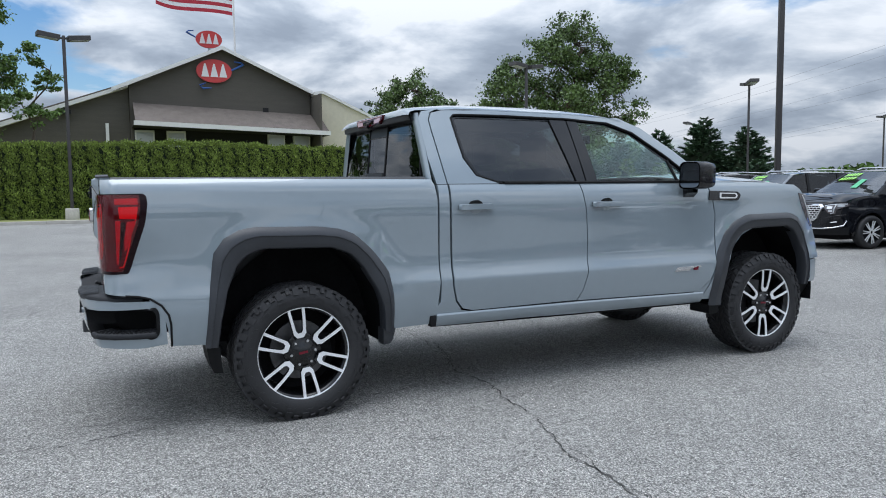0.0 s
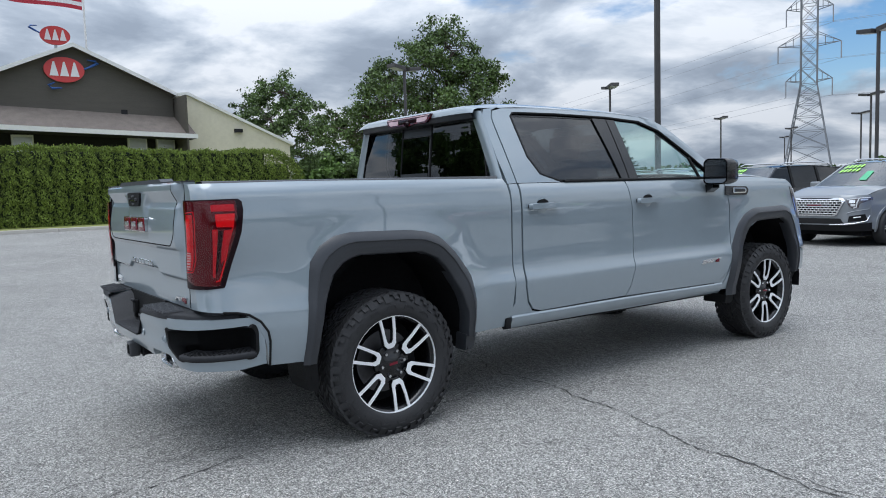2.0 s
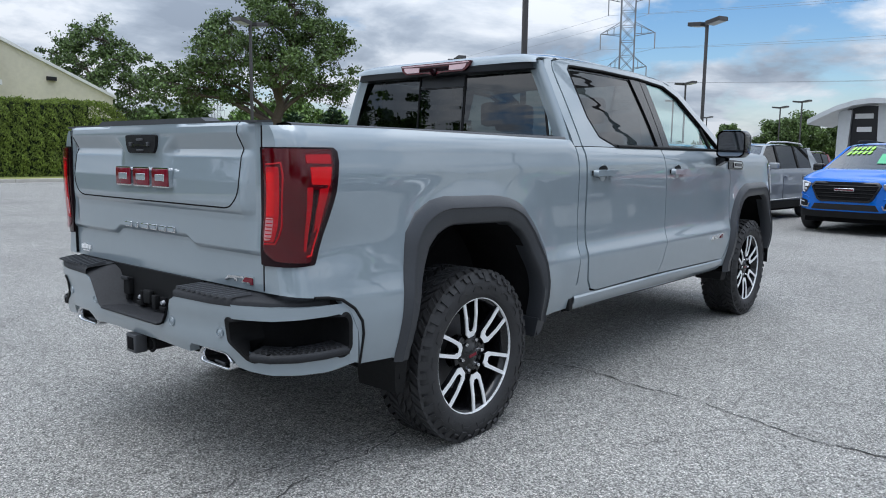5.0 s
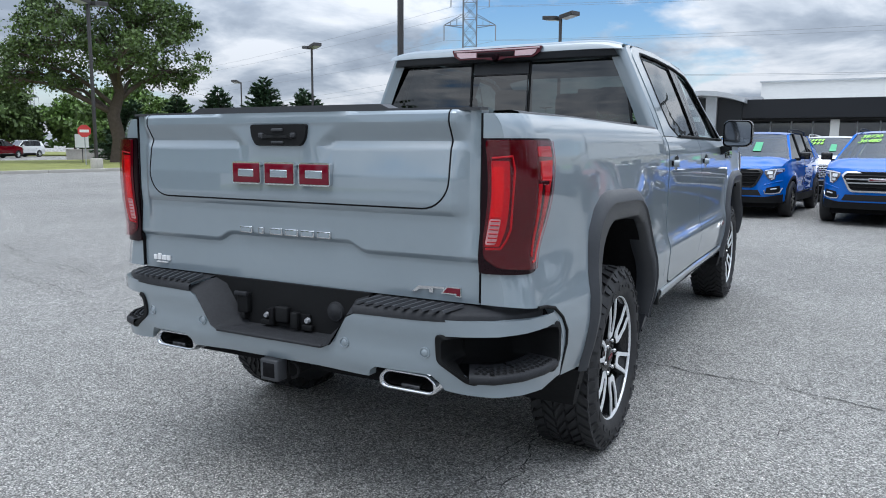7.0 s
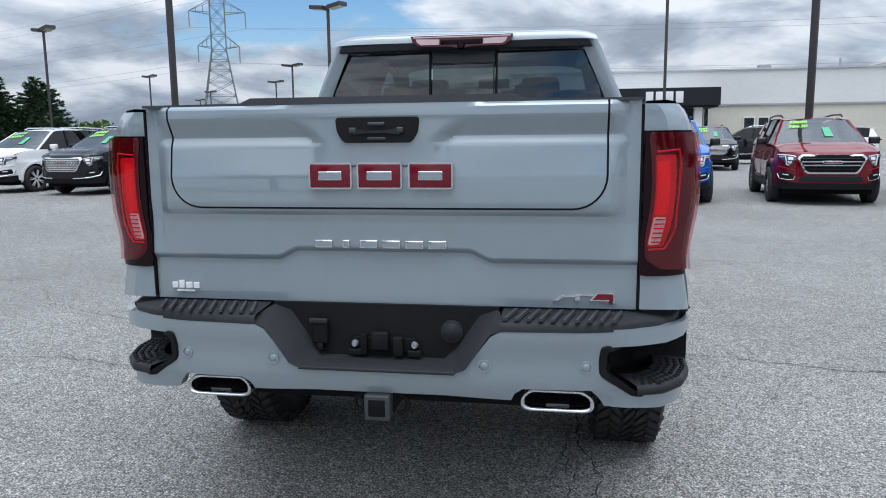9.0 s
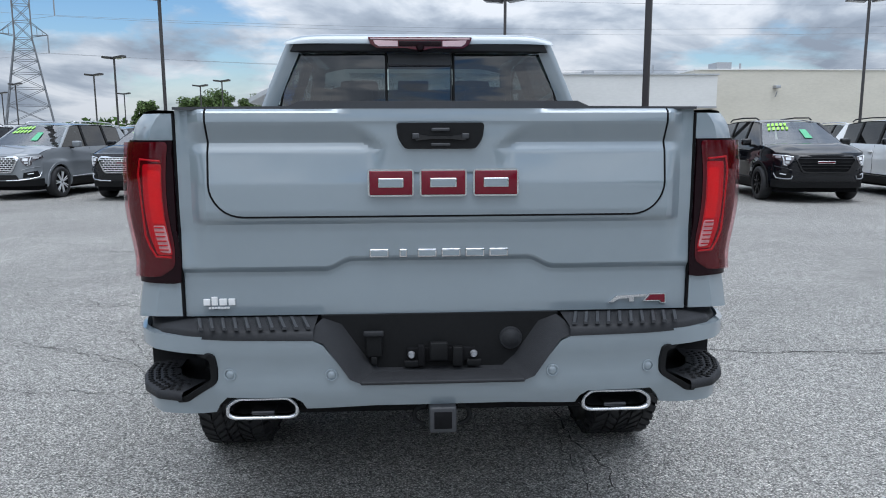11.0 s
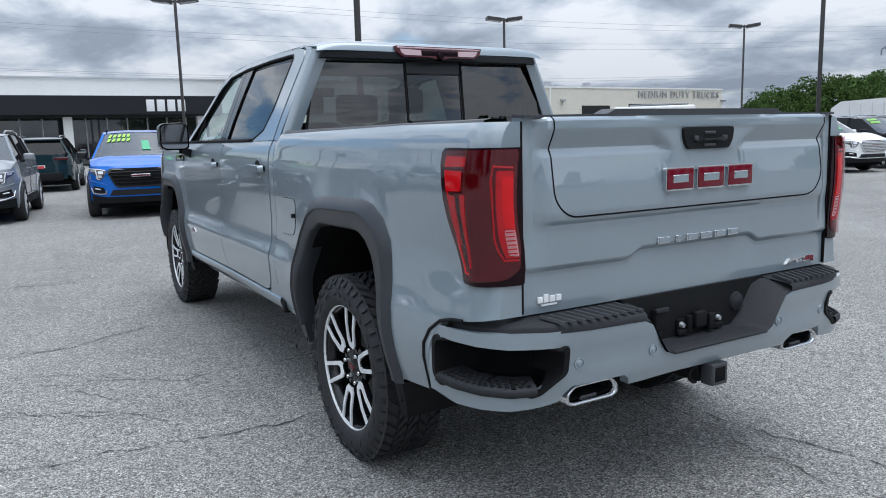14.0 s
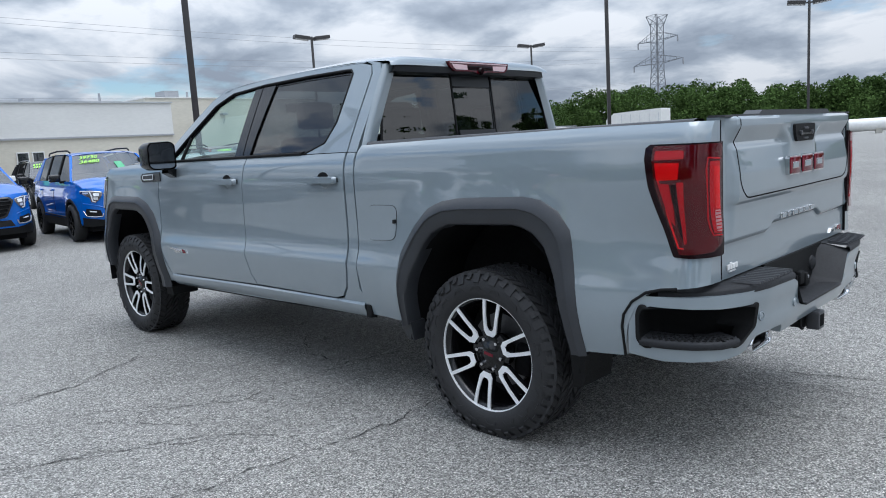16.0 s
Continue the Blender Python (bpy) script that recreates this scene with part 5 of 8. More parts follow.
for s in (-1, 1):
    Sx = [(0.98, 1.818), (1.4, 1.826), (1.93, 1.822), (2.33, 1.802)]
    part("roof_rail", band(bmesh.new(), Sx, [(x, roof_f(x, 1).z) for x, z in Sx], lambda x, z: Vector((x, s * cab_w(x, z), z)), (0, -s * 0.02, 0)), M["paint"], truck)
    part("windscreen_pillar", band(bmesh.new(), [(2.33, 1.802), (2.56, 1.738), (2.84, 1.563), (3.11, 1.337)], [(2.42, 1.81), (2.62, 1.738), (2.90, 1.563), (3.18, 1.337)], lambda x, z: Vector((x, s * (cab_w(x, z) - 0.004), z)), (0.0, -s * 0.06, 0)), M["paint"], truck)
    # rear corner of the cab
    part("cab_corner", gridmesh(bmesh.new(), [0, 1, 2, 3], span(1.30, 1.795, 10), lambda k, z: Vector(((0.845 - (z - 1.3) * 0.02) - (0.0, 0.02, 0.022, 0.012)[k], s * (cab_w(0.85, max(z, 1.335)) - (0.0, 0.012, 0.04, 0.09)[k]), z))), M["paint"], truck)
    part("door_gap", boxed(0.93, 0.98, min(s * 0.85, s * 0.87), max(s * 0.85, s * 0.87), 0.55, 1.33), M["under"], truck)
part("windscreen", gridmesh(bmesh.new(), span(0, 1, 8), span(-1, 1, 16), lambda t, u: Vector((2.45 + 0.80 * t + 0.10 * (1 - u * u) * t, u * (0.66 + 0.13 * t), 1.84 - 0.47 * t + (0.045 - 0.02 * t) * (1 - u * u) - 0.03 * (1 - t) + 0.005))), M["glass_clear"], truck)
part("roof_front_lip", gridmesh(bmesh.new(), [2.43, 2.48], span(-1, 1, 16), lambda x, u: Vector((x, u * 0.68, 1.79 + 0.06 * (1 - abs(u) ** 3.2) - (x - 2.43) * 0.4))), M["paint"], truck)


def back_f(y, z):
    return Vector((0.822 + 0.10 * (z - 1.36) - 0.025 * (1 - (y / 0.75) ** 2), y, z))


for nm, o_ in (("rear_glass", [(-0.765, 1.37), (-0.685, 1.742), (-0.187, 1.742), (-0.187, 1.37)]), ("rear_glass", [(0.187, 1.37), (0.187, 1.742), (0.685, 1.742), (0.765, 1.37)]), ("sliding_rear_glass", [(-0.17, 1.37), (-0.17, 1.676), (0.17, 1.676), (0.17, 1.37)])):
    part(nm, panel(bmesh.new(), o_, back_f, (0.006, 0, 0), 0.12, 0.1), M["glass_rear"], truck)
part("slider_header", panel(bmesh.new(), [(-0.17, 1.682), (-0.17, 1.744), (0.17, 1.744), (0.17, 1.682)], back_f, (0.02, 0, 0), 0.1, 0.1), M["visor"], truck)
part("slider_sill", panel(bmesh.new(), [(-0.165, 1.36), (-0.165, 1.425), (0.165, 1.425), (0.165, 1.36)], lambda y, z: back_f(y, z) - Vector((0.012, 0, 0)), (0.012, 0, 0), 0.1, 0.1), M["visor"], truck)
part("slider_frame", tube(bmesh.new(), [back_f(y, z) for y, z in ((-0.168, 1.38), (-0.168, 1.679), (0.168, 1.679))], 0.006, 6), M["black_paint"], truck)
for y in (-0.181, 0.181):
    part("slider_track", tube(bmesh.new(), [back_f(y, 1.37), back_f(y, 1.75)], 0.007, 6), M["trim"], truck)
part("rear_glass_seal", tube(bmesh.new(), [back_f(y, z) for y, z in ((-0.77, 1.36), (-0.69, 1.757), (0.69, 1.757), (0.77, 1.36))], 0.008, 6), M["trim"], truck)
part("cab_back", panel(bmesh.new(), [(-0.86, 0.55), (-0.86, 1.366), (0.86, 1.366), (0.86, 0.55)], back_f, (0.03, 0, 0), 0.2, 0.2), M["paint"], truck)
part("roof_visor", gridmesh(bmesh.new(), span(-1, 1, 20), [0, 1, 2, 3, 4], lambda u, k: Vector(((0.87, 0.800, 0.772, 0.764, 0.785)[k] + 0.02 * u * u, u * (0.69, 0.688, 0.684, 0.664, 0.66)[k], (1.750, 1.747, 1.752, 1.784, 1.797)[k]))), M["visor"], truck, "charcoal strip over the rear window", crease=0.6)
chm = part("high_brake_light", prism(bmesh.new(), rounded([(-0.275, 1.820), (-0.262, 1.786), (-0.225, 1.762), (-0.07, 1.763), (0.0, 1.750), (0.07, 1.763), (0.225, 1.762), (0.262, 1.786), (0.275, 1.820)], 0.006, 2), lambda y, z: Vector((0.80, y, z)), lambda y, z: Vector((0.750 + 0.12 * (z - 1.76), y, z))), M["lens"], truck, "red high-mounted brake light", smooth=False)
for sgn in (-1, 1):
    part("cargo_lamp", prism(bmesh.new(), [(sgn * 0.118, 1.772), (sgn * 0.118, 1.800), (sgn * 0.246, 1.804), (sgn * 0.238, 1.785), (sgn * 0.218, 1.772)], lambda y, z: Vector((0.76, y, z)), lambda y, z: Vector((0.747 + 0.12 * (z - 1.76), y, z))), M["lamp_pink"], chm, smooth=False)
part("brake_light_panel", boxed(0.749, 0.76, -0.112, 0.112, 1.772, 1.799, bev=0.002), M["lens_dark"], chm)
part("brake_light_strip", boxed(0.7525, 0.765, -0.262, 0.262, 1.807, 1.815, bev=0.002), M["lamp_pink"], chm)
part("brake_light_camera", lathe(bmesh.new(), [(0.0001, 0.02), (0.016, 0.02), (0.024, 0.0)], 16), M["lens_dark"], chm, m=Matrix.Translation((0.755, 0, 1.768)) @ pose(0, 0, 0, 0, 0, 90))

hood_z = [(3.02, 1.385), (3.3, 1.405), (3.7, 1.392), (4.02, 1.352), (4.12, 1.31), (4.18, 1.24)]
part("hood", gridmesh(bmesh.new(), [3.02, 3.12, 3.25, 3.4, 3.6, 3.8, 3.95, 4.02, 4.07, 4.12, 4.15, 4.18], span(-1, 1, 24), lambda x, u: Vector((x + 0.13 * (1 - u * u) * max(0, x - 3.6) / 0.6, u * (body_w(min(x, 4.12), 1.335) - 0.012), lerp_table(hood_z, x) - 0.055 * abs(u) ** 4))), M["paint"], truck)
part("front_end", gridmesh(bmesh.new(), span(-1, 1, 20), [0, 1, 2, 3, 4], lambda u, k: Vector(((4.13, 4.21, 4.30, 4.31, 4.22)[k] + 0.13 * (1 - u * u), u * 0.875, (1.25, 1.08, 0.82, 0.60, 0.36)[k]))), M["trim"], truck)
for s in (-1, 1):
    hl = [(4.075, 1.245), (4.135, 1.232), (4.20, 1.112), (4.262, 0.975), (4.235, 0.968), (4.175, 1.04), (4.10, 1.17)]
    lh = part("headlight", panel(bmesh.new(), hl, side_f(s, 0.005), (0, -s * 0.03, 0), 0.03, 0.03), M["headlight_dark"], truck, "smoked wrap-around headlight")
    part("headlight_strip", tube(bmesh.new(), [side_f(s, 0.008)(x, z) for x, z in ((4.12, 1.225), (4.19, 1.10), (4.245, 0.985))], 0.006, 6), M["headlight"], lh)
    part("front_bumper_end", gridmesh(bmesh.new(), [0, 1, 2, 3, 4, 5, 6], span(0.52, 0.70, 5), lambda k, z: Vector(((4.20, 4.28, 4.325, 4.35, 4.37, 4.40, 4.43)[k] - 0.25 * max(0, 0.56 - z), s * ((body_w(4.20, 0.62) + 0.012, body_w(4.28, 0.62) + 0.010, 0.905, 0.875, 0.83, 0.72, 0.4)[k] - 0.15 * max(0, 0.56 - z)), z))), M["paint"], truck)
    part("front_bumper_lower", gridmesh(bmesh.new(), [0, 1, 2, 3, 4], span(0.37, 0.518, 4), lambda k, z: Vector(((4.15, 4.27, 4.315, 4.35, 4.41)[k] - (0.518 - z) * (0.0, 0.5, 0.6, 0.7, 0.8)[k], s * ((0.925, 0.912, 0.89, 0.82, 0.4)[k] - (0.518 - z) * 0.3), z))), M["trim"], truck)
# bed, frame and axles
part("bed_floor", boxed(-0.99, 0.80, -0.48, 0.48, 0.78, 0.82), M["trim"], truck)
part("bed_header", boxed(0.77, 0.81, -0.76, 0.76, 0.80, 1.375), M["cap"], truck)
for s in (-1, 1):
    part("frame_rail", boxed(-0.98, 4.1, min(s * 0.42, s * 0.52), max(s * 0.42, s * 0.52), 0.50, 0.66), M["under"], truck)
    part("leaf_spring", tube(bmesh.new(), [(-0.75, s * 0.56, 0.58), (-0.3, s * 0.56, 0.45), (0, s * 0.56, 0.42), (0.3, s * 0.56, 0.45), (0.72, s * 0.56, 0.56)], 0.03, 6), M["under"], truck)
part("rear_axle", tube(bmesh.new(), [(0, -0.8, HUB_Z), (0, 0.8, HUB_Z)], 0.055, 10), M["under"], truck)
bm = bmesh.new()
bmesh.ops.create_uvsphere(bm, u_segments=14, v_segments=10, radius=0.16, matrix=Matrix.Translation((0, 0.0, HUB_Z)))
part("axle_housing", bm, M["under"], truck)
part("front_axle", tube(bmesh.new(), [(WB, -0.8, HUB_F), (WB, 0.8, HUB_F)], 0.05, 10), M["under"], truck)
part("floor_pan", boxed(0.9, 3.6, -0.82, 0.82, 0.46, 0.56), M["under"], truck)
part("engine_block", boxed(3.3, 4.2, -0.45, 0.45, 0.45, 1.2), M["under"], truck)

# cab interior
part("dashboard", boxed(2.60, 3.0, -0.72, 0.72, 1.0, 1.30, bev=0.05), M["seat"], truck)
part("headliner", boxed(0.95, 2.4, -0.62, 0.62, 1.80, 1.815), M["headliner"], truck)
for y in (-0.38, 0.38):
    fs = part("front_seat", boxed(1.85, 2.02, y - 0.25, y + 0.25, 0.85, 1.45, bev=0.06), M["seat"], truck)
    part("headrest", boxed(1.86, 1.96, y - 0.13, y + 0.13, 1.50, 1.68, bev=0.04), M["seat"], fs)
    part("seat_cushion", boxed(1.9, 2.4, y - 0.25, y + 0.25, 0.72, 0.92, bev=0.06), M["seat"], fs)
    part("rear_headrest", boxed(1.0, 1.10, y - 0.12, y + 0.12, 1.42, 1.58, bev=0.04), M["seat"], truck)
part("rear_seat", boxed(0.95, 1.12, -0.7, 0.7, 0.8, 1.40, bev=0.05), M["seat"], truck)
wm = Matrix.Translation((2.48, 0.38, 1.24)) @ pose(0, 0, 0, 0, -65, 0)
sw = part("steering_wheel", tube(bmesh.new(), [(0.18 * math.cos(a), 0.18 * math.sin(a), 0) for a in span(0, 2 * math.pi, 24)], 0.016, 8, cap=False), M["seat"], truck, m=wm)
part("wheel_spoke", boxed(-0.02, 0.02, -0.17, 0.17, -0.01, 0.01), M["seat"], sw)
part("wheel_boss", boxed(-0.06, 0.06, -0.07, 0.07, -0.03, 0.03, bev=0.02), M["seat"], sw)
part("inside_mirror", boxed(2.60, 2.63, -0.12, 0.12, 1.66, 1.73, bev=0.01), M["seat"], truck)


# wheels
def wheel():
    """A wheel round the y axis, its outer face towards -y."""
    w = new("wheel")
    R, HW = TYRE_R, 0.137
    prof = [(0.262, -HW + 0.030), (0.272, -HW + 0.012), (0.30, -HW), (0.335, -HW - 0.003), (0.362, -HW + 0.006), (0.380, -HW + 0.022), (R - 0.010, -HW + 0.04), (R - 0.012, 0), (R - 0.010, HW - 0.04), (0.38, HW - 0.022), (0.34, HW), (0.27, HW - 0.01), (0.25, HW - 0.05)]
    ty = part("tyre", lathe(bmesh.new(), prof, 72), M["rubber"], w, "black all-terrain tyre")
    bm = bmesh.new()
    n = 46
    def block(a0, a1, y0, y1, r0, r1, sk):
        vs = []
        for r, g in ((r0, 0.0), (r1, 0.10)):
            for a, y in ((a0, y0), (a1, y0), (a1, y1), (a0, y1)):
                am = (a0 + a1) / 2
                aa = am + (a - am) * (1 - g) + sk * (y - (y0 + y1) / 2)
                vs.append(bm.verts.new((r * math.cos(aa), y, r * math.sin(aa))))
        for f in ((4, 5, 6, 7), (0, 1, 5, 4), (1, 2, 6, 5), (2, 3, 7, 6), (3, 0, 4, 7)):
            bm.faces.new([vs[i] for i in f])
    st = 2 * math.pi / n
    for i in range(n):
        a = i * st
        for s in (-1, 1):
            block(a, a + st * 0.70, s * 0.075, s * 0.122, R - 0.016, R - 0.001 * (i % 2), 2.0 * s)
            block(a + st * 0.5, a + st * 1.15, s * 0.028, s * 0.068, R - 0.016, R, -3.0 * s)
            # shoulder lugs running onto the sidewall
            l0, l1 = a, a + st * (0.72 if i % 2 else 0.5)
            vs = [bm.verts.new((r * math.cos(q), s * y, r * math.sin(q))) for r, y in ((R - 0.004, 0.118), (0.380, 0.127), (0.350 if i % 2 else 0.366, 0.1425)) for q in (l0, l1)]
            vs += [bm.verts.new((r * math.cos(q), s * y, r * math.sin(q))) for r, y in ((R - 0.02, 0.112), (0.372, 0.114), (0.345 if i % 2 else 0.36, 0.134)) for q in (l0, l1)]
            for f in ((0, 1, 3, 2), (2, 3, 5, 4), (0, 2, 8, 6), (2, 4, 10, 8), (1, 7, 9, 3), (3, 9, 11, 5), (4, 5, 11, 10)):
                bm.faces.new([vs[k] for k in f])
        block(a + st * 0.2, a + st * 0.85, -0.02, 0.02, R - 0.016, R, 4.0)
    tagged(part("tread", bm, M["rubber"], ty, smooth=False), kind="stuff")
    for i in range(18):
        a0 = 2 * math.pi * i / 18
        p = [(0.318, a0), (0.334, a0 + 0.03), (0.334, a0 + 0.16), (0.318, a0 + 0.20), (0.312, a0 + 0.20), (0.326, a0 + 0.15), (0.326, a0 + 0.04), (0.312, a0)]
        part("sidewall_mark", prism(bmesh.new(), p, lambda r, a: Vector((r * math.cos(a), -HW - 0.001, r * math.sin(a))), lambda r, a: Vector((r * math.cos(a), -HW - 0.0055, r * math.sin(a)))), M["rubber"], ty, smooth=False)
    rim = part("rim", lathe(bmesh.new(), [(0.268, -0.118), (0.270, -0.112), (0.262, -0.105), (0.252, -0.10), (0.246, -0.06), (0.24, 0.0), (0.24, 0.1)], 60), M["black_paint"], w, "black alloy rim with machined spokes")
    part("rim_edge", lathe(bmesh.new(), [(0.2645, -0.108), (0.2665, -0.121), (0.2715, -0.122), (0.274, -0.112)], 60), M["machined"], rim)
    part("brake_disc", lathe(bmesh.new(), [(0.08, -0.0), (0.175, -0.0), (0.175, 0.03), (0.08, 0.03)], 40), M["disc"], w)
    part("brake_caliper", boxed(0.10, 0.19, -0.03, 0.05, -0.075, 0.075, bev=0.015), M["under"], w)
    # dark disc behind the rim stands in for shade inside the wheel
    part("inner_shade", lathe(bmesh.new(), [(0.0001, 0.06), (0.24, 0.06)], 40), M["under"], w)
    for i in range(6):
        am = math.pi / 2 + i * math.pi / 3 + 0.02
        ca, sa = math.cos(am), math.sin(am)
        def pl(rr, t, y):
            return Vector((rr * ca - t * sa, y, rr * sa + t * ca))
        # black backing of the double spoke
        bm = bmesh.new()
        o = [(0.090, -0.020), (0.112, -0.038), (0.19, -0.046), (0.264, -0.054), (0.264, 0.054), (0.19, 0.046), (0.112, 0.038), (0.090, 0.020)]
        i_ = [(0.119, -0.011), (0.133, -0.020), (0.19, -0.027), (0.262, -0.033), (0.262, 0.033), (0.19, 0.027), (0.133, 0.020), (0.119, 0.011)]
        for ya, yb, mt, nm in ((-0.085, -0.110, "black_paint", "spoke"), (-0.110, -0.1165, "machined", "spoke_face")):
            bm = bmesh.new()
            sc = 1.0 if nm == "spoke" else 0.96
            A0 = [bm.verts.new(pl(r, t * sc, yb - (0 if r > 0.2 else (0.2 - r) * -0.12))) for r, t in o]
            B0 = [bm.verts.new(pl(r, t * (1.0 if nm == "spoke" else 1.04), yb - (0 if r > 0.2 else (0.2 - r) * -0.12))) for r, t in i_]
            A1 = [bm.verts.new(v.co + Vector((0, ya - yb, 0))) for v in A0]
            B1 = [bm.verts.new(v.co + Vector((0, ya - yb, 0))) for v in B0]
            for a, b in ((A0, B0), (A0, A1), (B0, B1)):
                for k in range(7):
                    bm.faces.new((a[k], a[k + 1], b[k + 1], b[k]))
            for a, b in ((A0, B0),):
                bm.faces.new((a[7], a[0], b[0], b[7]))
            part(nm, bm, M[mt], rim, smooth=False)
        al = am + math.pi / 6
        part("lug_nut", lathe(bmesh.new(), [(0.0001, -0.104), (0.008, -0.104), (0.0105, -0.098), (0.0105, -0.07)], 8), M["chrome"], rim, m=Matrix.Translation((0.072 * math.cos(al), 0, 0.072 * math.sin(al))))
        part("hub_web", boxed(0.03, 0.11, -0.085, -0.06, -0.018, 0.018, bev=0.004), M["black_paint"], rim, m=pose(0, 0, 0, 0, -math.degrees(al), 0))
    cc = part("centre_cap", lathe(bmesh.new(), [(0.0001, -0.100), (0.038, -0.099), (0.044, -0.094), (0.085, -0.086), (0.088, -0.05)], 32), M["black_paint"], rim)
    part("cap_emblem", boxed(-0.026, 0.026, -0.1025, -0.099, -0.007, 0.007), M["red"], cc)
    return w


w0 = wheel()
w0.parent = truck
w0.matrix_basis = pose(0, -0.815, HUB_Z, 0, -8, 0)
for x, z, sd, a in ((WB - 0.012, HUB_F, -1, 5), (0.008, HUB_Z, 1, 11), (WB - 0.012, HUB_F, 1, 35)):
    copy_thing(w0, pose(x, sd * 0.815, z) @ pose(0, 0, 0, 0, 0, 180 if sd > 0 else 0) @ pose(0, 0, 0, 0, a, 0))

# ---- light poles ----
def light_pole(h, heads, thick, arm=0.16):
    p = new("light_pole")
    part("pole_shaft", boxed(-thick / 2, thick / 2, -thick / 2, thick / 2, 0.5, h, bev=thick * 0.15), M["pole"], p)
    part("pole_base", lathe(bmesh.new(), [(0.0001, 0.62), (0.27, 0.62), (0.29, 0.58), (0.30, 0.0)], 20), M["concrete"], p, m=pose(0, 0, 0, 90, 0, 0))
    for s in heads:
        part("lamp_arm", boxed(min(0, s * arm), max(0, s * arm), -0.04, 0.04, h - 0.16, h - 0.08), M["pole"], p)
        # shoebox head, tilted a little up and outwards, with a sloped top
        tilt = Matrix.Translation((s * arm, 0, h - 0.02)) @ pose(0, 0, 0, 0, -s * 7, 0)
        bm = bmesh.new()
        rows = [[bm.verts.new((s * u, v * w, z)) for u, v in ((0, -1), (0.9, -1), (0.9, 1), (0, 1))] for z, w in ((-0.20, 0.30), (-0.02, 0.31), (0.0, 0.28))]
        for a, b in zip(rows, rows[1:]):
            bridge(bm, a, b)
        bm.faces.new(rows[-1])
        bm.faces.new(rows[0][::-1])
        bmesh.ops.recalc_face_normals(bm, faces=bm.faces)
        hb = part("lamp_head", bm, M["pole"], p, smooth=False, m=tilt)
        part("lamp_lens", boxed(min(s * 0.07, s * 0.83), max(s * 0.07, s * 0.83), -0.24, 0.24, -0.215, -0.195), M["lamp_lens"], hb)
    return p


pole2 = tagged(light_pole(8.3, (-1, 1), 0.13), "dark bronze twin-head light pole on a concrete base", "light pole", "car park light poles")
pole2.matrix_basis = pose(-2.05, 32.2, 0, 0, 0, 12)
for x, y, a in ((21.4, 31.2, 12), (39.2, 31.5, 60), (35.5, 11.9, 66), (34.6, -24.2, 70), (35.6, -5.46, 66), (64.5, 24.9, 70), (83, 34, 70), (101, 27, 70), (72, 44, 60), (118, 62, 60), (92, 22, 70), (120, 44, 70), (135, 36, 60), (98, 50, 60)):
    copy_thing(pole2, pose(x, y, 0, 0, 0, a))
for x, y, a, k in ((34.1, -45.4, 48, 1.075), (11.35, -39.5, 20, 0.947)):
    copy_thing(pole2, pose(x, y, 0, 0, 0, a) @ Matrix.Diagonal((1, 1, k, 1)))
tall = tagged(light_pole(13.0, (-1, 1), 0.165), "tall thick dark light pole beside the parked cars", "light pole", "tall car park poles")
tall.matrix_basis = pose(18.5, 11.5, 0, 0, 0, 60)
for x, y, a in ((16.4, -6.5, 60), (16.7, -28.0, 40)):
    copy_thing(tall, pose(x, y, 0, 0, 0, a))
street = tagged(light_pole(8.0, (-1,), 0.12, 0.9), "slim single-arm street lamp beyond the grass", "street lamp")
street.matrix_basis = pose(57, 55, 0, 0, 0, 20)


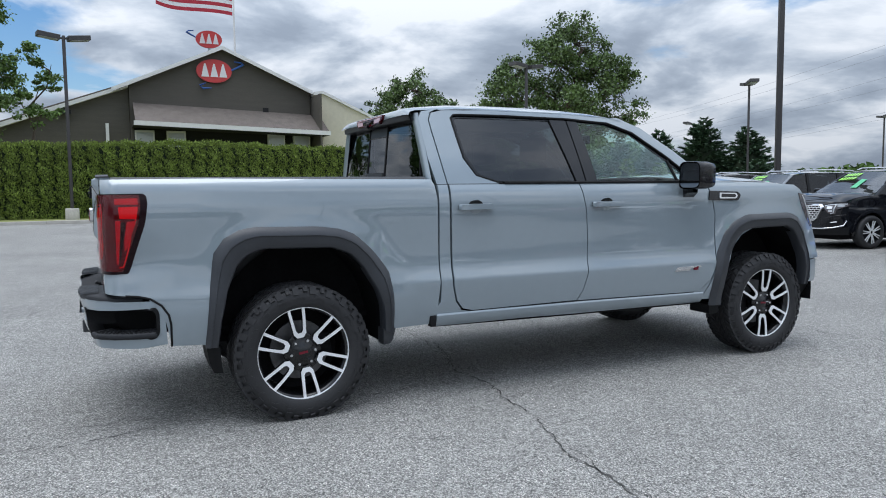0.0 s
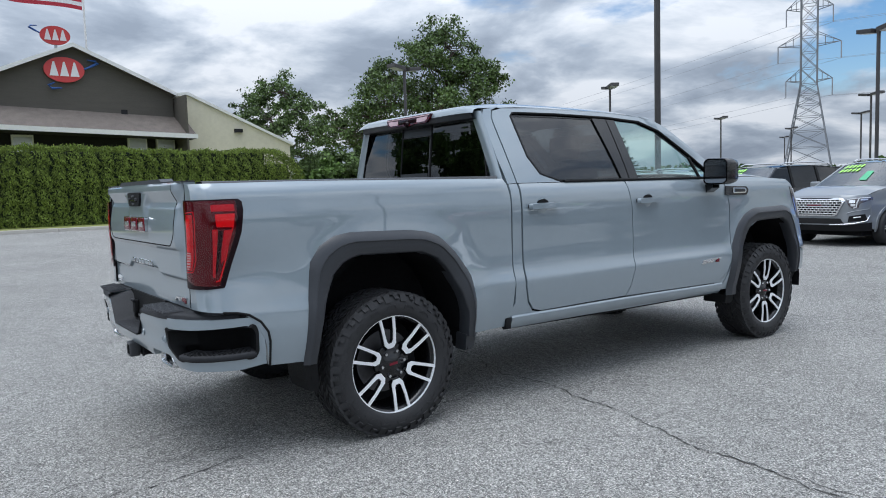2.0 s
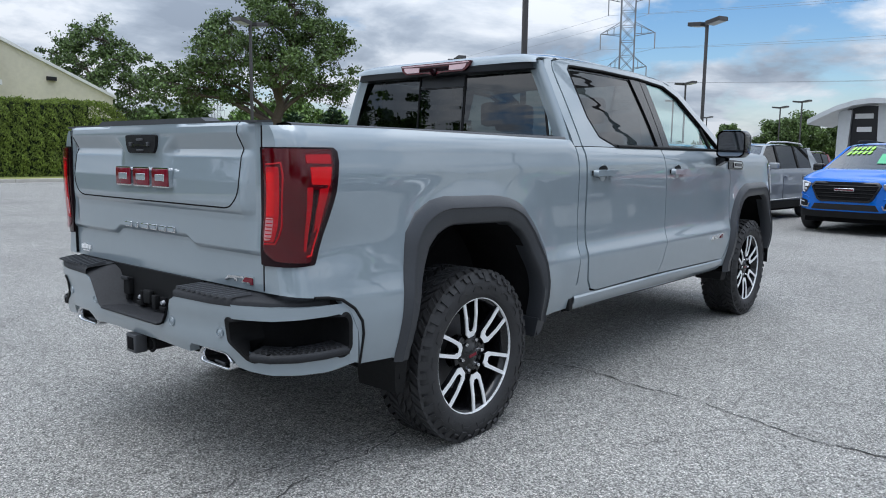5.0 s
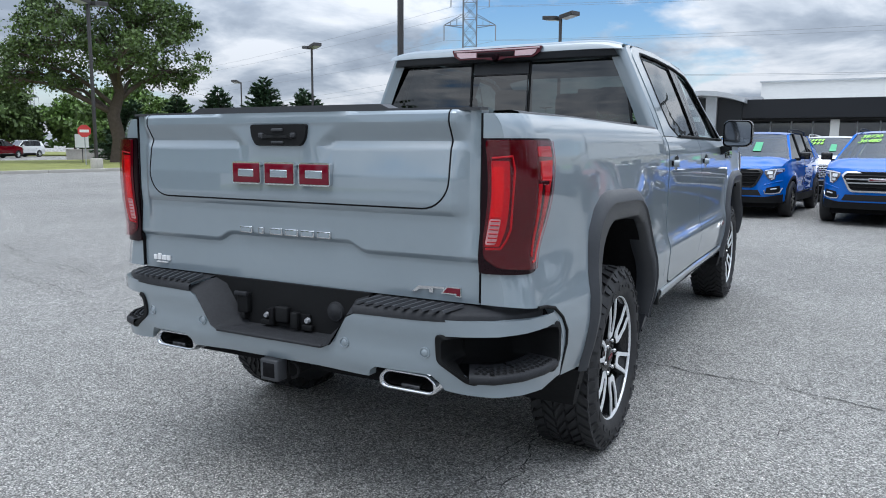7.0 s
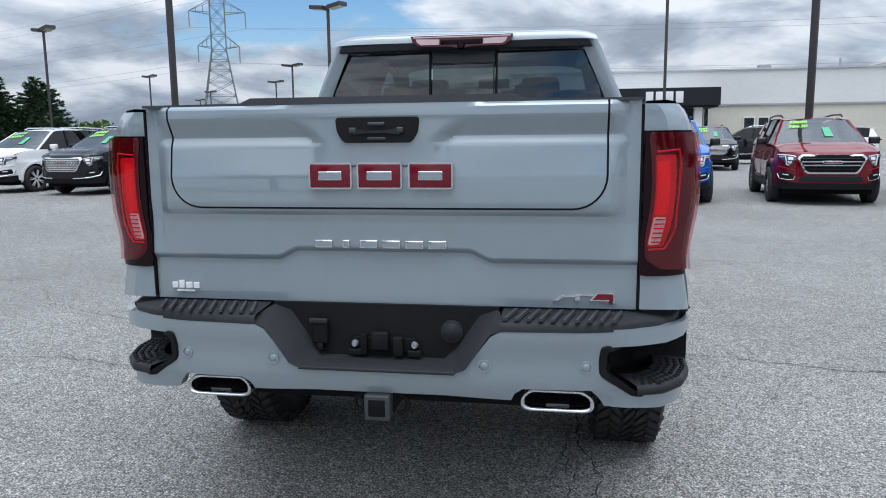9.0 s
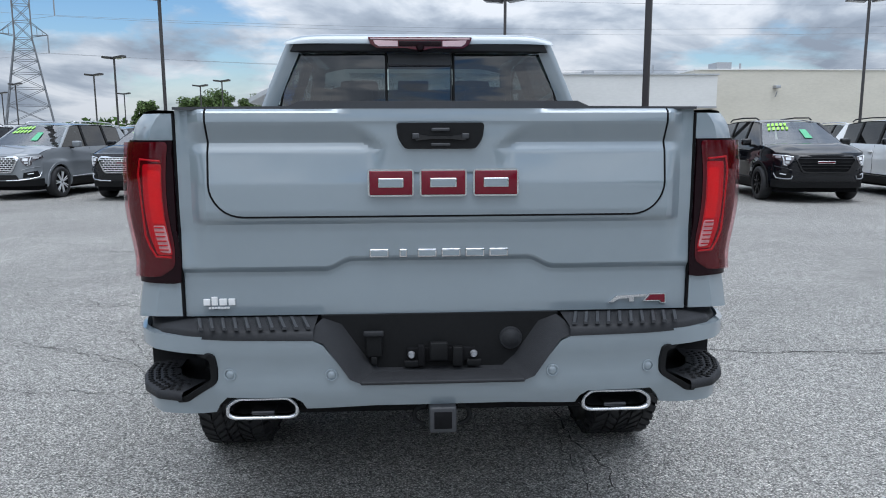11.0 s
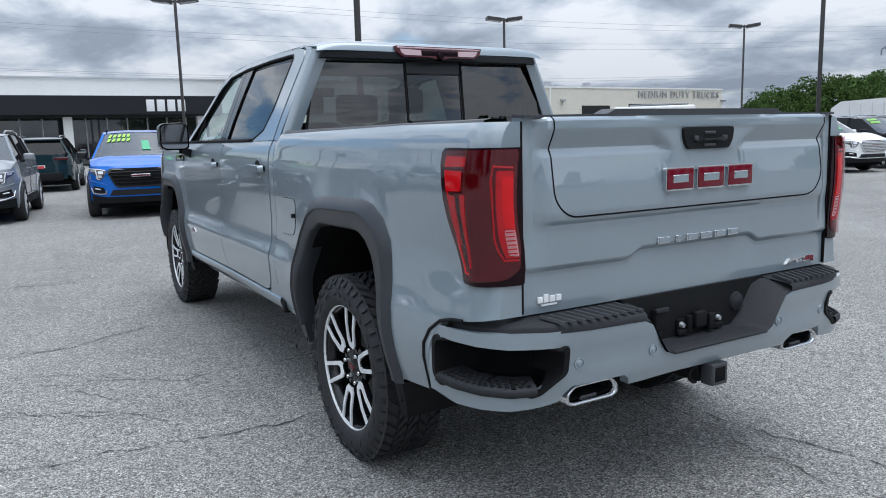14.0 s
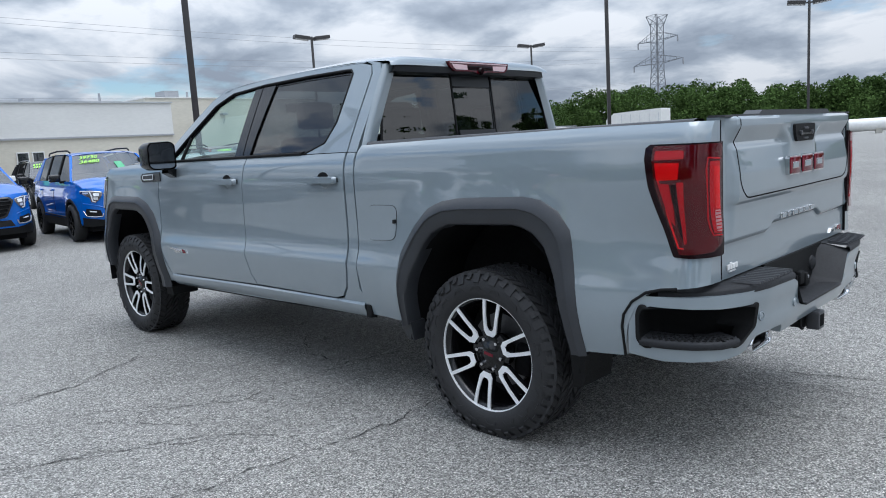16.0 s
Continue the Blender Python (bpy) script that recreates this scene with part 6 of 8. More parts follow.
# ---- trees ----
def tree(x, y, h, r, trunk_r, n_clump, per, size, seed, leaf, label, base=0.28, flatten=0.8, lean=0.0, group=""):
    rnd = random.Random(seed)
    t = thing("tree", label, "tree", group, pose(x, y, 0))
    top = h * 0.80
    pts = [Vector((lean * (k / 6) * h + rnd.gauss(0, 0.02) * h * (k > 0), rnd.gauss(0, 0.02) * h * (k > 0), top * k / 6)) for k in range(7)]
    tr = part("trunk", tube(bmesh.new(), pts, [trunk_r * (1.25 if k == 0 else 1 - 0.14 * k) for k in range(7)], 10), M["bark"], t)
    ends = []
    cz, rz = h * (base + 1) / 2 + 0.02 * h, h * (1 - base) / 2
    for i in range(13):
        k = 1.6 + 4.2 * i / 13 + rnd.uniform(-0.2, 0.2)
        j = int(k)
        p0 = pts[j].lerp(pts[min(6, j + 1)], k - j)
        az = i * 2.4 + rnd.uniform(-0.5, 0.5)
        el = rnd.uniform(0.1, 0.9) + 0.5 * i / 13
        u = math.sqrt(max(0.15, 1 - ((p0.z + 0.1 * h - cz) / rz) ** 2)) if abs(p0.z + 0.1 * h - cz) < rz else 0.4
        L = r * u * rnd.uniform(0.75, 1.05)
        d = Vector((math.cos(az) * math.cos(el), math.sin(az) * math.cos(el), math.sin(el) * 0.7))
        q = [p0]
        for s_ in range(1, 5):
            q.append(p0 + d * (L * s_ / 4) + Vector((rnd.gauss(0, 0.06) * L, rnd.gauss(0, 0.06) * L, 0.05 * L * s_ / 4 + rnd.gauss(0, 0.04) * L)))
        rr = trunk_r * (0.5 - 0.022 * i)
        lbm = tube(bmesh.new(), q, [rr, rr * 0.75, rr * 0.5, rr * 0.3, rr * 0.12], 7)
        for s_ in (2, 3, 4):
            for _ in range(2):
                e = q[s_] + Vector((rnd.gauss(0, 1), rnd.gauss(0, 1), rnd.gauss(0, 0.6))) * L * 0.28
                tube(lbm, [q[s_], q[s_].lerp(e, 0.5) + Vector((0, 0, 0.04 * L)), e], [rr * 0.3, rr * 0.2, rr * 0.06], 5)
                ends.append(e)
            ends.append(q[s_])
        part("limb", lbm, M["bark"], t)
    ends += [pts[6], pts[5]]
    bm = bmesh.new()
    cs = list(ends)
    while len(cs) < n_clump:
        d = Vector((rnd.gauss(0, 1), rnd.gauss(0, 1), rnd.gauss(0, 1))).normalized() * rnd.uniform(0.55, 1.0) ** 0.6
        cs.append(Vector((d.x * r * 0.95 + lean * cz, d.y * r * 0.95, cz + d.z * rz * 0.96)))
    lp = []
    for c in cs:
        cr = r * rnd.uniform(0.09, 0.19)
        for _ in range(int(per * rnd.uniform(0.5, 1.4))):
            d = Vector((rnd.gauss(0, 1), rnd.gauss(0, 1), rnd.gauss(0, 1))).normalized() * (cr * 1.75 * rnd.random() ** 0.42)
            lp.append(c + Vector((d.x, d.y, d.z * flatten)))
    leaves(bm, lp, size, rnd)
    part("crown", bm, leaf, t)
    return t


def lobed_tree(x, y, turn, trunk_r, fork, lobes, per, size, seed, leaf, label):
    """A broad tree: limbs run from the fork to each lobe of the crown, twigs to its leaf clumps. Lobes: sideways, depth, height, radius, half-height, clumps."""
    rnd = random.Random(seed)
    t = thing("tree", label, "tree", "", pose(x, y, 0, 0, 0, turn))
    top = max(q[2] for q in lobes)
    pts = [Vector((rnd.gauss(0, 0.10) * k + 0.10 * k * k / 6, rnd.gauss(0, 0.10) * k, top * 0.95 * k / 7)) for k in range(8)]
    part("trunk", tube(bmesh.new(), pts, [trunk_r * (1.35, 1.0, 0.92, 0.75, 0.58, 0.42, 0.28, 0.1)[k] for k in range(8)], 12), M["bark"], t)
    lp = []
    for lx, ly, lz, lr, lh, n in lobes:
        c = Vector((lx, ly, lz))
        z0 = max(fork, lz - 0.45 * math.hypot(lx, ly) - 0.8)
        k = min(6.99, z0 / (top * 0.95) * 7)
        p0 = pts[int(k)].lerp(pts[int(k) + 1], k - int(k))
        mid = p0.lerp(c, 0.5) + Vector((rnd.gauss(0, 0.25), rnd.gauss(0, 0.25), 0.10 * (c - p0).length))
        r0 = trunk_r * 0.42 * min(1.0, 0.5 + lr / 6)
        lbm = tube(bmesh.new(), [p0, p0.lerp(mid, 0.5) + Vector((0, 0, rnd.gauss(0, 0.15))), mid, mid.lerp(c, 0.5) + Vector((0, 0, rnd.gauss(0, 0.2))), c], [r0, r0 * 0.85, r0 * 0.65, r0 * 0.42, r0 * 0.2], 7)
        for i in range(n):
            d = Vector((rnd.gauss(0, 1), rnd.gauss(0, 1), rnd.gauss(0, 1) + 0.25)).normalized() * rnd.uniform(0.45, 1.12)
            e = c + Vector((d.x * lr, d.y * lr, d.z * lh))
            tube(lbm, [mid.lerp(c, rnd.uniform(0.3, 1.0)), mid.lerp(e, 0.7) + Vector((0, 0, 0.1)), e], [r0 * 0.22, r0 * 0.14, 0.012], 4)
            cr = lr * rnd.uniform(0.16, 0.30)
            for _ in range(int(per * rnd.uniform(0.5, 1.4))):
                q = Vector((rnd.gauss(0, 0.55), rnd.gauss(0, 0.55), rnd.gauss(0, 0.38))) * cr
                lp.append(e + q)
        part("limb", lbm, M["bark"], t)
    bm = bmesh.new()
    leaves(bm, lp, size, rnd)
    part("crown", bm, leaf, t)
    return t


lobed_tree(31.4, 42.3, -41, 0.46, 3.4, ((0.9, 0, 12.2, 2.3, 1.9, 30), (-0.6, -1.5, 10.6, 2.6, 1.8, 32), (2.9, 0.5, 10.2, 2.4, 1.6, 30), (4.4, -0.5, 8.6, 2.2, 1.3, 26), (3.6, 1.0, 6.6, 2.5, 1.2, 24), (-0.5, 2.0, 8.6, 3.0, 1.9, 34),
           (-4.2, 0.0, 9.9, 1.9, 1.2, 24), (-3.2, -1.5, 8.0, 2.6, 1.5, 30), (-5.6, 0.5, 7.2, 2.5, 1.3, 28), (-7.2, 0.0, 5.7, 2.4, 1.1, 26), (-3.8, 1.5, 5.6, 2.6, 1.1, 26), (0.6, -2.8, 7.0, 2.6, 1.5, 28), (1.2, 3.2, 6.4, 2.4, 1.2, 22), (-8.8, 1.5, 6.6, 1.8, 1.3, 18)),
           115, 0.125, 11, M["leaf"], "large spreading oak tree in full green leaf")
for x, y, h, r, sd in ((29, 84, 5.5, 3.6, 51), (34, 82, 6.2, 3.8, 52), (40, 80, 5.0, 3.4, 53), (46, 79, 6.4, 3.8, 54), (52, 76, 5.4, 3.6, 55)):
    tree(x, y, h, r, 0.2, 40, 110, 0.30, sd, M["leaf_light"] if sd % 2 else M["leaf"], "low rounded tree beyond the far parking", base=0.08, group="trees beyond the road")
lobed_tree(27.5, 63.5, -36, 0.34, 2.2, ((0.4, 0, 11.2, 2.4, 1.6, 26), (-2.0, 0.5, 9.6, 2.3, 1.5, 24), (2.4, 0, 9.4, 2.2, 1.5, 24), (-3.6, 0, 7.0, 2.2, 1.4, 24), (3.4, 1.0, 6.8, 2.2, 1.4, 22), (0.2, -2.0, 8.0, 2.4, 1.6, 26), (-1.6, 1.6, 5.2, 2.6, 1.2, 24), (2.0, -1.2, 4.8, 2.4, 1.2, 20)),
           100, 0.15, 12, M["leaf"], "broad green tree behind the hedge")
tree(24.0, 66.0, 9.0, 4.0, 0.25, 45, 150, 0.26, 19, M["leaf"], "smaller green tree behind the hedge")
lobed_tree(-8.6, 41.0, -8, 0.32, 1.8, ((0.3, 0, 14.2, 1.9, 1.7, 26), (-1.8, 0.5, 12.4, 2.2, 1.8, 28), (1.6, 0, 11.4, 1.9, 1.6, 26), (0.2, -1.2, 9.4, 2.4, 1.6, 30), (2.1, 0.5, 8.2, 1.8, 1.4, 24), (-2.2, 0, 8.6, 2.4, 1.7, 28), (1.5, 0, 5.6, 2.2, 1.5, 28), (-1.6, 0.6, 5.4, 2.4, 1.5, 28), (0.2, -0.8, 3.2, 2.2, 1.2, 26)),
           120, 0.12, 13, M["leaf_light"], "tall green tree beside the dark building")
lobed_tree(-4.4, 45.5, -8, 0.14, 3.0, ((0.0, 0, 9.4, 1.0, 1.0, 12), (0.9, 0, 7.8, 1.0, 0.8, 12), (-0.7, 0.3, 7.4, 1.1, 0.9, 12), (0.5, 0, 6.0, 1.2, 0.8, 12)),
           70, 0.11, 14, M["leaf_light"], "slender light-green tree beside the building")
tree(46.0, 60.0, 5.5, 3.8, 0.2, 45, 120, 0.24, 15, M["leaf_light"], "low bright-green tree beyond the grass", base=0.05)
tree(53.0, 62.0, 5.0, 3.6, 0.2, 40, 120, 0.24, 16, M["leaf_light"], "low bright-green tree beyond the grass", base=0.05)
for x, y, h, r, sd in ((130, 44, 8.0, 2.7, 21), (131, 36, 7.9, 3.4, 22), (128, 31, 8.3, 4.0, 23), (133, 27, 7.2, 3.4, 24), (126, 22.5, 7.2, 2.4, 25)):
    tree(x, y, h, r, 0.2, 34, 150, 0.20, sd, M["leaf"], "distant rounded green tree", base=0.12, group="distant trees")


for x, y, h, r, sd in ((-34, 38, 13.5, 5.2, 61), (-43, 33, 12.0, 5.0, 62), (-27, 45, 12.5, 4.6, 63), (-52, 22, 10.5, 5.0, 64), (-46, -34, 10.5, 5.0, 65), (-37, -42, 11.0, 5.2, 66), (-55, -24, 9.5, 5.0, 67), (-28, -50, 9.5, 4.6, 68)):
    tree(x, y, h, r, 0.3, 40, 90, 0.30, sd, M["leaf_woods"], "broad green tree at the far edge of the lot", base=0.15, group="trees round the lot")


def conifer(x, y, h, r, n, seed, label, material, size=0.16):
    rnd = random.Random(seed)
    t = thing("conifer", label, "tree", "", pose(x, y, 0))
    part("trunk", tube(bmesh.new(), [(0, 0, 0), (0, 0, h * 0.97)], [0.12, 0.02], 7), M["bark"], t)
    # solid dark cone inside the needles, coloured as the crown's inner shade
    part("crown_shade_core", lathe(bmesh.new(), [(r * 0.70, -0.05), (r * 0.72, -0.5), (r * 0.46, -h * 0.5), (0.02, -h * 0.92)], 14), M["dark_core"], t, m=pose(0, 0, 0, -90, 0, 0))
    bm = bmesh.new()
    whorls = int(h / 0.24)
    for w in range(whorls):
        z = h * (w + 0.5) / whorls
        reach = 1.12 * r * (1 - z / h) ** 0.75 + 0.05
        for k in range(max(6, int(17 * (1 - z / h) ** 0.5) + 3)):
            az = rnd.uniform(0, 6.28)
            L = reach * rnd.uniform(0.62, 1.12)
            lift = rnd.uniform(-0.10, 0.30) + 0.35 * z / h
            d = Vector((math.cos(az), math.sin(az), lift))
            sd_ = Vector((-math.sin(az), math.cos(az), 0))
            m_ = max(4, int(n / 620 * 26 * L / 2))
            for q in range(m_):
                f = 0.35 + 0.65 * (q + rnd.random()) / m_
                p = Vector((0, 0, z)) + d * (L * f) - Vector((0, 0, 0.10 * L * f * f))
                for sg in (-1, 1):
                    e = p + (d * rnd.uniform(0.5, 1.0) + sd_ * (sg * rnd.uniform(0.3, 0.9) * (1.25 - f)) + Vector((0, 0, rnd.gauss(-0.1, 0.25)))) * size * 2.0
                    wv = (e - p).cross(Vector((rnd.gauss(0, 0.4), rnd.gauss(0, 0.4), 1))).normalized() * size * 0.46
                    bm.faces.new([bm.verts.new(v) for v in (p, p.lerp(e, 0.45) + wv, e, p.lerp(e, 0.45) - wv)])
    part("crown", bm, material, t)
    return t


for x, y, h, r, sd in ((41.8, 43.2, 5.9, 2.7, 31), (43.0, 39.4, 6.7, 2.8, 32), (45.0, 36.9, 5.8, 2.7, 33), (40.6, 46.6, 5.3, 2.6, 34), (43.6, 34.6, 3.2, 1.9, 35), (38.4, 49.4, 4.8, 2.6, 36)):
    conifer(x, y, h, r * 1.08, 860, sd, "dark green spruce tree with drooping tiers", M["spruce"], 0.18)
for x, y, h, r, sd in ((34.2, 38.0, 3.3, 1.5, 41), (36.6, 37.2, 3.0, 1.5, 42), (46, 52, 4.2, 1.6, 43), (49, 51, 3.8, 1.6, 44), (43, 56, 4.4, 1.5, 45)):
    conifer(x, y, h, r, 420, sd, "dense clipped green conifer shrub", M["hedge"], 0.14)

# ---- hedge ----
hg = thing("hedge", "long clipped arborvitae hedge behind the kerb", "hedge", kind="stuff")
# dark boxes behind the leaf layer, coloured as the hedge's inner shade
part("hedge_shade_core", boxed(-34, 13.9, 33.98, 35.0, 0.0, 3.56, bev=0.1), M["dark_core"], hg)
part("hedge_end_shade_core", boxed(13.85, 15.5, 34.05, 34.95, 0.0, 3.0, bev=0.5), M["dark_core"], hg)
rnd = random.Random(7)
bm = bmesh.new()
for i in range(165000):
    x = rnd.uniform(-24, 16.3)
    colm, col_id = (x * 1.45) % 1.0 - 0.5, int(x * 1.45)
    endf = math.sqrt(max(0.0, 1 - (max(0.0, x - 13.6) / 2.75) ** 2.4))
    topz = (3.66 + 0.10 * math.sin(col_id * 12.9) + 0.05 * math.sin(x * 3.1) - 0.22 * colm * colm) * (0.30 + 0.70 * endf)
    z = topz * rnd.random() ** 0.9
    tuft = 0.10 * math.sin(z * 6.3 + x * 5.1 + col_id * 3) + 0.07 * math.sin(z * 15 + x * 12)
    if rnd.random() < 0.82:
        y = 33.70 + 1.3 * colm * colm + tuft + rnd.gauss(0, 0.045) + 0.10 * max(0, z - 2.6) + 0.55 * (1 - endf)
    else:
        y, z = rnd.uniform(33.7, 35.2), topz + rnd.gauss(0, 0.06)
    p = Vector((x, y, max(0.1, z)))
    up = Vector((rnd.gauss(0, 0.45), rnd.gauss(-0.25, 0.35), rnd.uniform(0.4, 1.0))).normalized() * rnd.uniform(0.06, 0.13)
    wv = up.cross(Vector((rnd.gauss(0, 1), rnd.gauss(0, 1), rnd.gauss(0, 0.3)))).normalized() * rnd.uniform(0.018, 0.036)
    bm.faces.new([bm.verts.new(v) for v in (p, p + up * 0.5 + wv, p + up, p + up * 0.5 - wv)])
part("hedge_leaves", bm, M["hedge"], hg)

# ---- far woods ----
rnd = random.Random(9)
bm = bmesh.new()
lp = []
for i in range(210):
    a = radians(-46.5 - 62 * (i / 210) + rnd.uniform(-0.5, 0.5))
    d = rnd.uniform(112, 140)
    crest = lerp_table([(-112, 3.6), (-76, 3.7), (-74.2, 3.2), (-73.4, 3.7), (-71.4, 3.4), (-67, 4.3), (-62, 4.0), (-59.6, 4.3), (-56.8, 3.9), (-54.5, 3.3), (-52.8, 2.3), (-51.5, 1.1), (-46, 0.6)], math.degrees(a))
    hh = d * math.tan(radians(crest)) * rnd.uniform(0.80, 1.03) + 0.4
    c = Vector((d * math.cos(a), d * math.sin(a), 0))
    for k in range(12):
        f = rnd.uniform(0.10, 1.0) ** 0.7
        th, rr = rnd.uniform(0, 6.28), 3.0 * math.sqrt(max(0.03, 1 - f ** 3)) * rnd.uniform(0.5, 1.0)
        q = c + Vector((math.cos(th) * rr, math.sin(th) * rr, hh * f * 0.92))
        br = rnd.uniform(0.9, 1.7) * min(1.0, hh / 6)
        for _ in range(105):
            v = Vector((rnd.gauss(0, 1), rnd.gauss(0, 1), rnd.gauss(0.25, 0.9))).normalized() * br * rnd.uniform(0.72, 1.05)
            lp.append(q + Vector((v.x, v.y, v.z * 0.72)))
leaves(bm, lp, 0.21, rnd)
tagged(part("woods", bm, M["leaf_woods"]), "dense belt of green deciduous woodland", "woods", kind="stuff")
# upright dark sheet, painted as the shade deep between the trees
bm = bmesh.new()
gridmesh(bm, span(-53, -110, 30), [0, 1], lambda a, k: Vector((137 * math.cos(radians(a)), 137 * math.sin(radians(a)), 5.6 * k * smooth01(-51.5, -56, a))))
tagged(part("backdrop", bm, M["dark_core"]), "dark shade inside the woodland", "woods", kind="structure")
bm = bmesh.new()
lp = []
for i in range(170):
    a = radians(rnd.uniform(-40, 75))
    d = rnd.uniform(300, 340)
    for k in range(60):
        th, rr = rnd.uniform(0, 6.28), rnd.uniform(1, 8)
        lp.append((d * math.cos(a) + rr * math.cos(th), d * math.sin(a) + rr * math.sin(th), rnd.uniform(0, 1) * (6 + 2.5 * math.sin(a * 23))))
leaves(bm, lp, 1.6, rnd)
tagged(part("woods", bm, M["leaf_woods"]), "low distant tree line on the horizon", "woods", kind="stuff")


# ---- lattice towers and wires ----
def member(bm, a, b, r):
    tube(bm, [a, b], r, 4, cap=False)


def tower(x, y, rot, base, waist, zw, zt, arms, label, drop=2.4, flare=0.0):
    t = thing("transmission_tower", label, "transmission tower", "power line towers", pose(x, y, 0, 0, 0, rot))
    def half_w(z):
        return base / 2 + (waist / 2 - base / 2) * min(1.0, z / zw) + flare * smooth01(zt - 2.6, zt, z)
    levels = [0, zw * 0.2, zw * 0.38, zw * 0.54, zw * 0.68, zw * 0.80, zw * 0.9, zw]
    z = zw
    while z < zt - 1:
        z += waist * 1.05
        levels.append(min(z, zt))
    sg = ((1, 1), (1, -1), (-1, -1), (-1, 1))
    for a, b in sg:
        part("tower_leg", tube(bmesh.new(), [(a * half_w(z), b * half_w(z), z) for z in (0, zw, zt - 2.6, zt)], 0.11, 5), M["lattice"], t)
    for k in range(4):
        bm = bmesh.new()
        (a, b), (c, d) = sg[k], sg[(k + 1) % 4]
        for z0, z1 in zip(levels, levels[1:]):
            h0, h1 = half_w(z0), half_w(z1)
            member(bm, (a * h0, b * h0, z0), (c * h1, d * h1, z1), 0.055)
            member(bm, (c * h0, d * h0, z0), (a * h1, b * h1, z1), 0.055)
            member(bm, (a * h1, b * h1, z1), (c * h1, d * h1, z1), 0.055)
        part("tower_bracing", bm, M["lattice"], t)
    tips = []
    for za, la in arms:
        for s in (-1, 1):
            bm = bmesh.new()
            h = half_w(za)
            tip = (0, s * la, za + 0.3)
            for q in (-1, 1):
                member(bm, (q * h, s * h, za), tip, 0.07)
                member(bm, (q * h, s * h, za + 2.0), tip, 0.06)
                for f in (0.33, 0.66):
                    lo = Vector((q * h, s * h, za)).lerp(Vector(tip), f)
                    hi = Vector((q * h, s * h, za + 2.0)).lerp(Vector(tip), f)
                    member(bm, lo, hi, 0.045)
                    member(bm, lo, Vector((-lo.x, lo.y, lo.z)), 0.045)
            part("crossarm", bm, M["lattice"], t)
            part("insulator", tube(bmesh.new(), [tip, (0, s * la, za - drop)], 0.10 if drop > 2 else 0.2, 6), M["wire"], t)
            tips.append((s, la, za - 2.4))
    return t, tips


T1 = (118.0, 58.0, 25.0)
T2 = (89.6, -173.3, 68.0)
T3 = (210.0, 330.0, 30.0)
ARMS = [(16.9, 3.4), (22.6, 4.6), (28.4, 3.4)]
tower(*T1, 7.8, 2.4, 16.5, 36.0, ARMS, "tall steel lattice transmission tower with three crossarms")
tower(*T2, 4.4, 2.2, 17.0, 30.6, [(18.8, 9.2), (24.4, 7.4)], "steel lattice transmission tower above the woodland", 1.2, 0.75)
tower(*T3, 9.0, 3.4, 17.0, 37.0, ARMS, "distant steel lattice transmission tower")
for za, la in ARMS:
    for s in (-1, 1):
        for (A, B) in ((T1, T2), (T1, T3)):
            def at(T, zz):
                m_ = pose(T[0], T[1], 0, 0, 0, T[2]) @ Vector((0, s * la * 1.0, zz))
                return m_
            p0, p1 = at(A, za - 2.4), at(B, (za if B is not T2 else min(za, 25.0)) - 2.4)
            pts = [p0.lerp(p1, k / 24) - Vector((0, 0, 16 * (k / 24) * (1 - k / 24))) for k in range(25)]
            w_ = part("power_line", tube(bmesh.new(), pts, 0.024, 4, cap=False), M["wire"])
            tagged(w_, "thin sagging overhead power line cable", "cable", "overhead power lines")


# ---- dark gabled building behind the hedge ----
gb = thing("gabled_building", "olive-grey gabled office building with red oval sign", "building")
YF = 50.0
def wall(name, outline, y0, y1, material, parent, label=""):
    return part(name, prism(bmesh.new(), outline, lambda x, z: Vector((x, y0, z)), lambda x, z: Vector((x, y1, z))), M[material], parent, label, smooth=False)
wall("wall", [(1.3, 0), (1.3, 8.6), (7.5, 11.35), (13.9, 8.5), (13.9, 0)], YF, YF + 25, "siding", gb)
wall("wall", [(-7.0, 0), (-7.0, 5.6), (1.28, 8.6), (1.28, 0)], YF + 0.3, YF + 22, "siding", gb)
rf = part("roof", prism(bmesh.new(), [(0.3, 8.35), (7.5, 11.55), (14.6, 8.4), (14.6, 8.15), (7.5, 11.30), (0.3, 8.1)], lambda x, z: Vector((x, YF - 0.5, z + 0.05)), lambda x, z: Vector((x, YF + 25, z + 0.05))), M["shingle"], gb, smooth=False)
part("fascia", prism(bmesh.new(), [(0.2, 8.30), (7.5, 11.57), (14.7, 8.38), (14.7, 8.12), (7.5, 11.30), (0.2, 8.04)], lambda x, z: Vector((x, YF - 0.56, z + 0.04)), lambda x, z: Vector((x, YF - 0.51, z + 0.04))), M["white_trim"], rf, smooth=False)
part("side_fascia", prism(bmesh.new(), [(-7.4, 5.5), (1.25, 8.70), (1.25, 8.45), (-7.4, 5.2)], lambda x, z: Vector((x, YF - 0.1, z)), lambda x, z: Vector((x, YF + 0.28, z))), M["white_trim"], gb, smooth=False)
part("side_roof", prism(bmesh.new(), [(-7.4, 5.5), (1.25, 8.70), (1.25, 8.8), (-7.4, 5.6)], lambda x, z: Vector((x, YF - 0.1, z)), lambda x, z: Vector((x, YF + 22, z))), M["shingle"], gb, smooth=False)
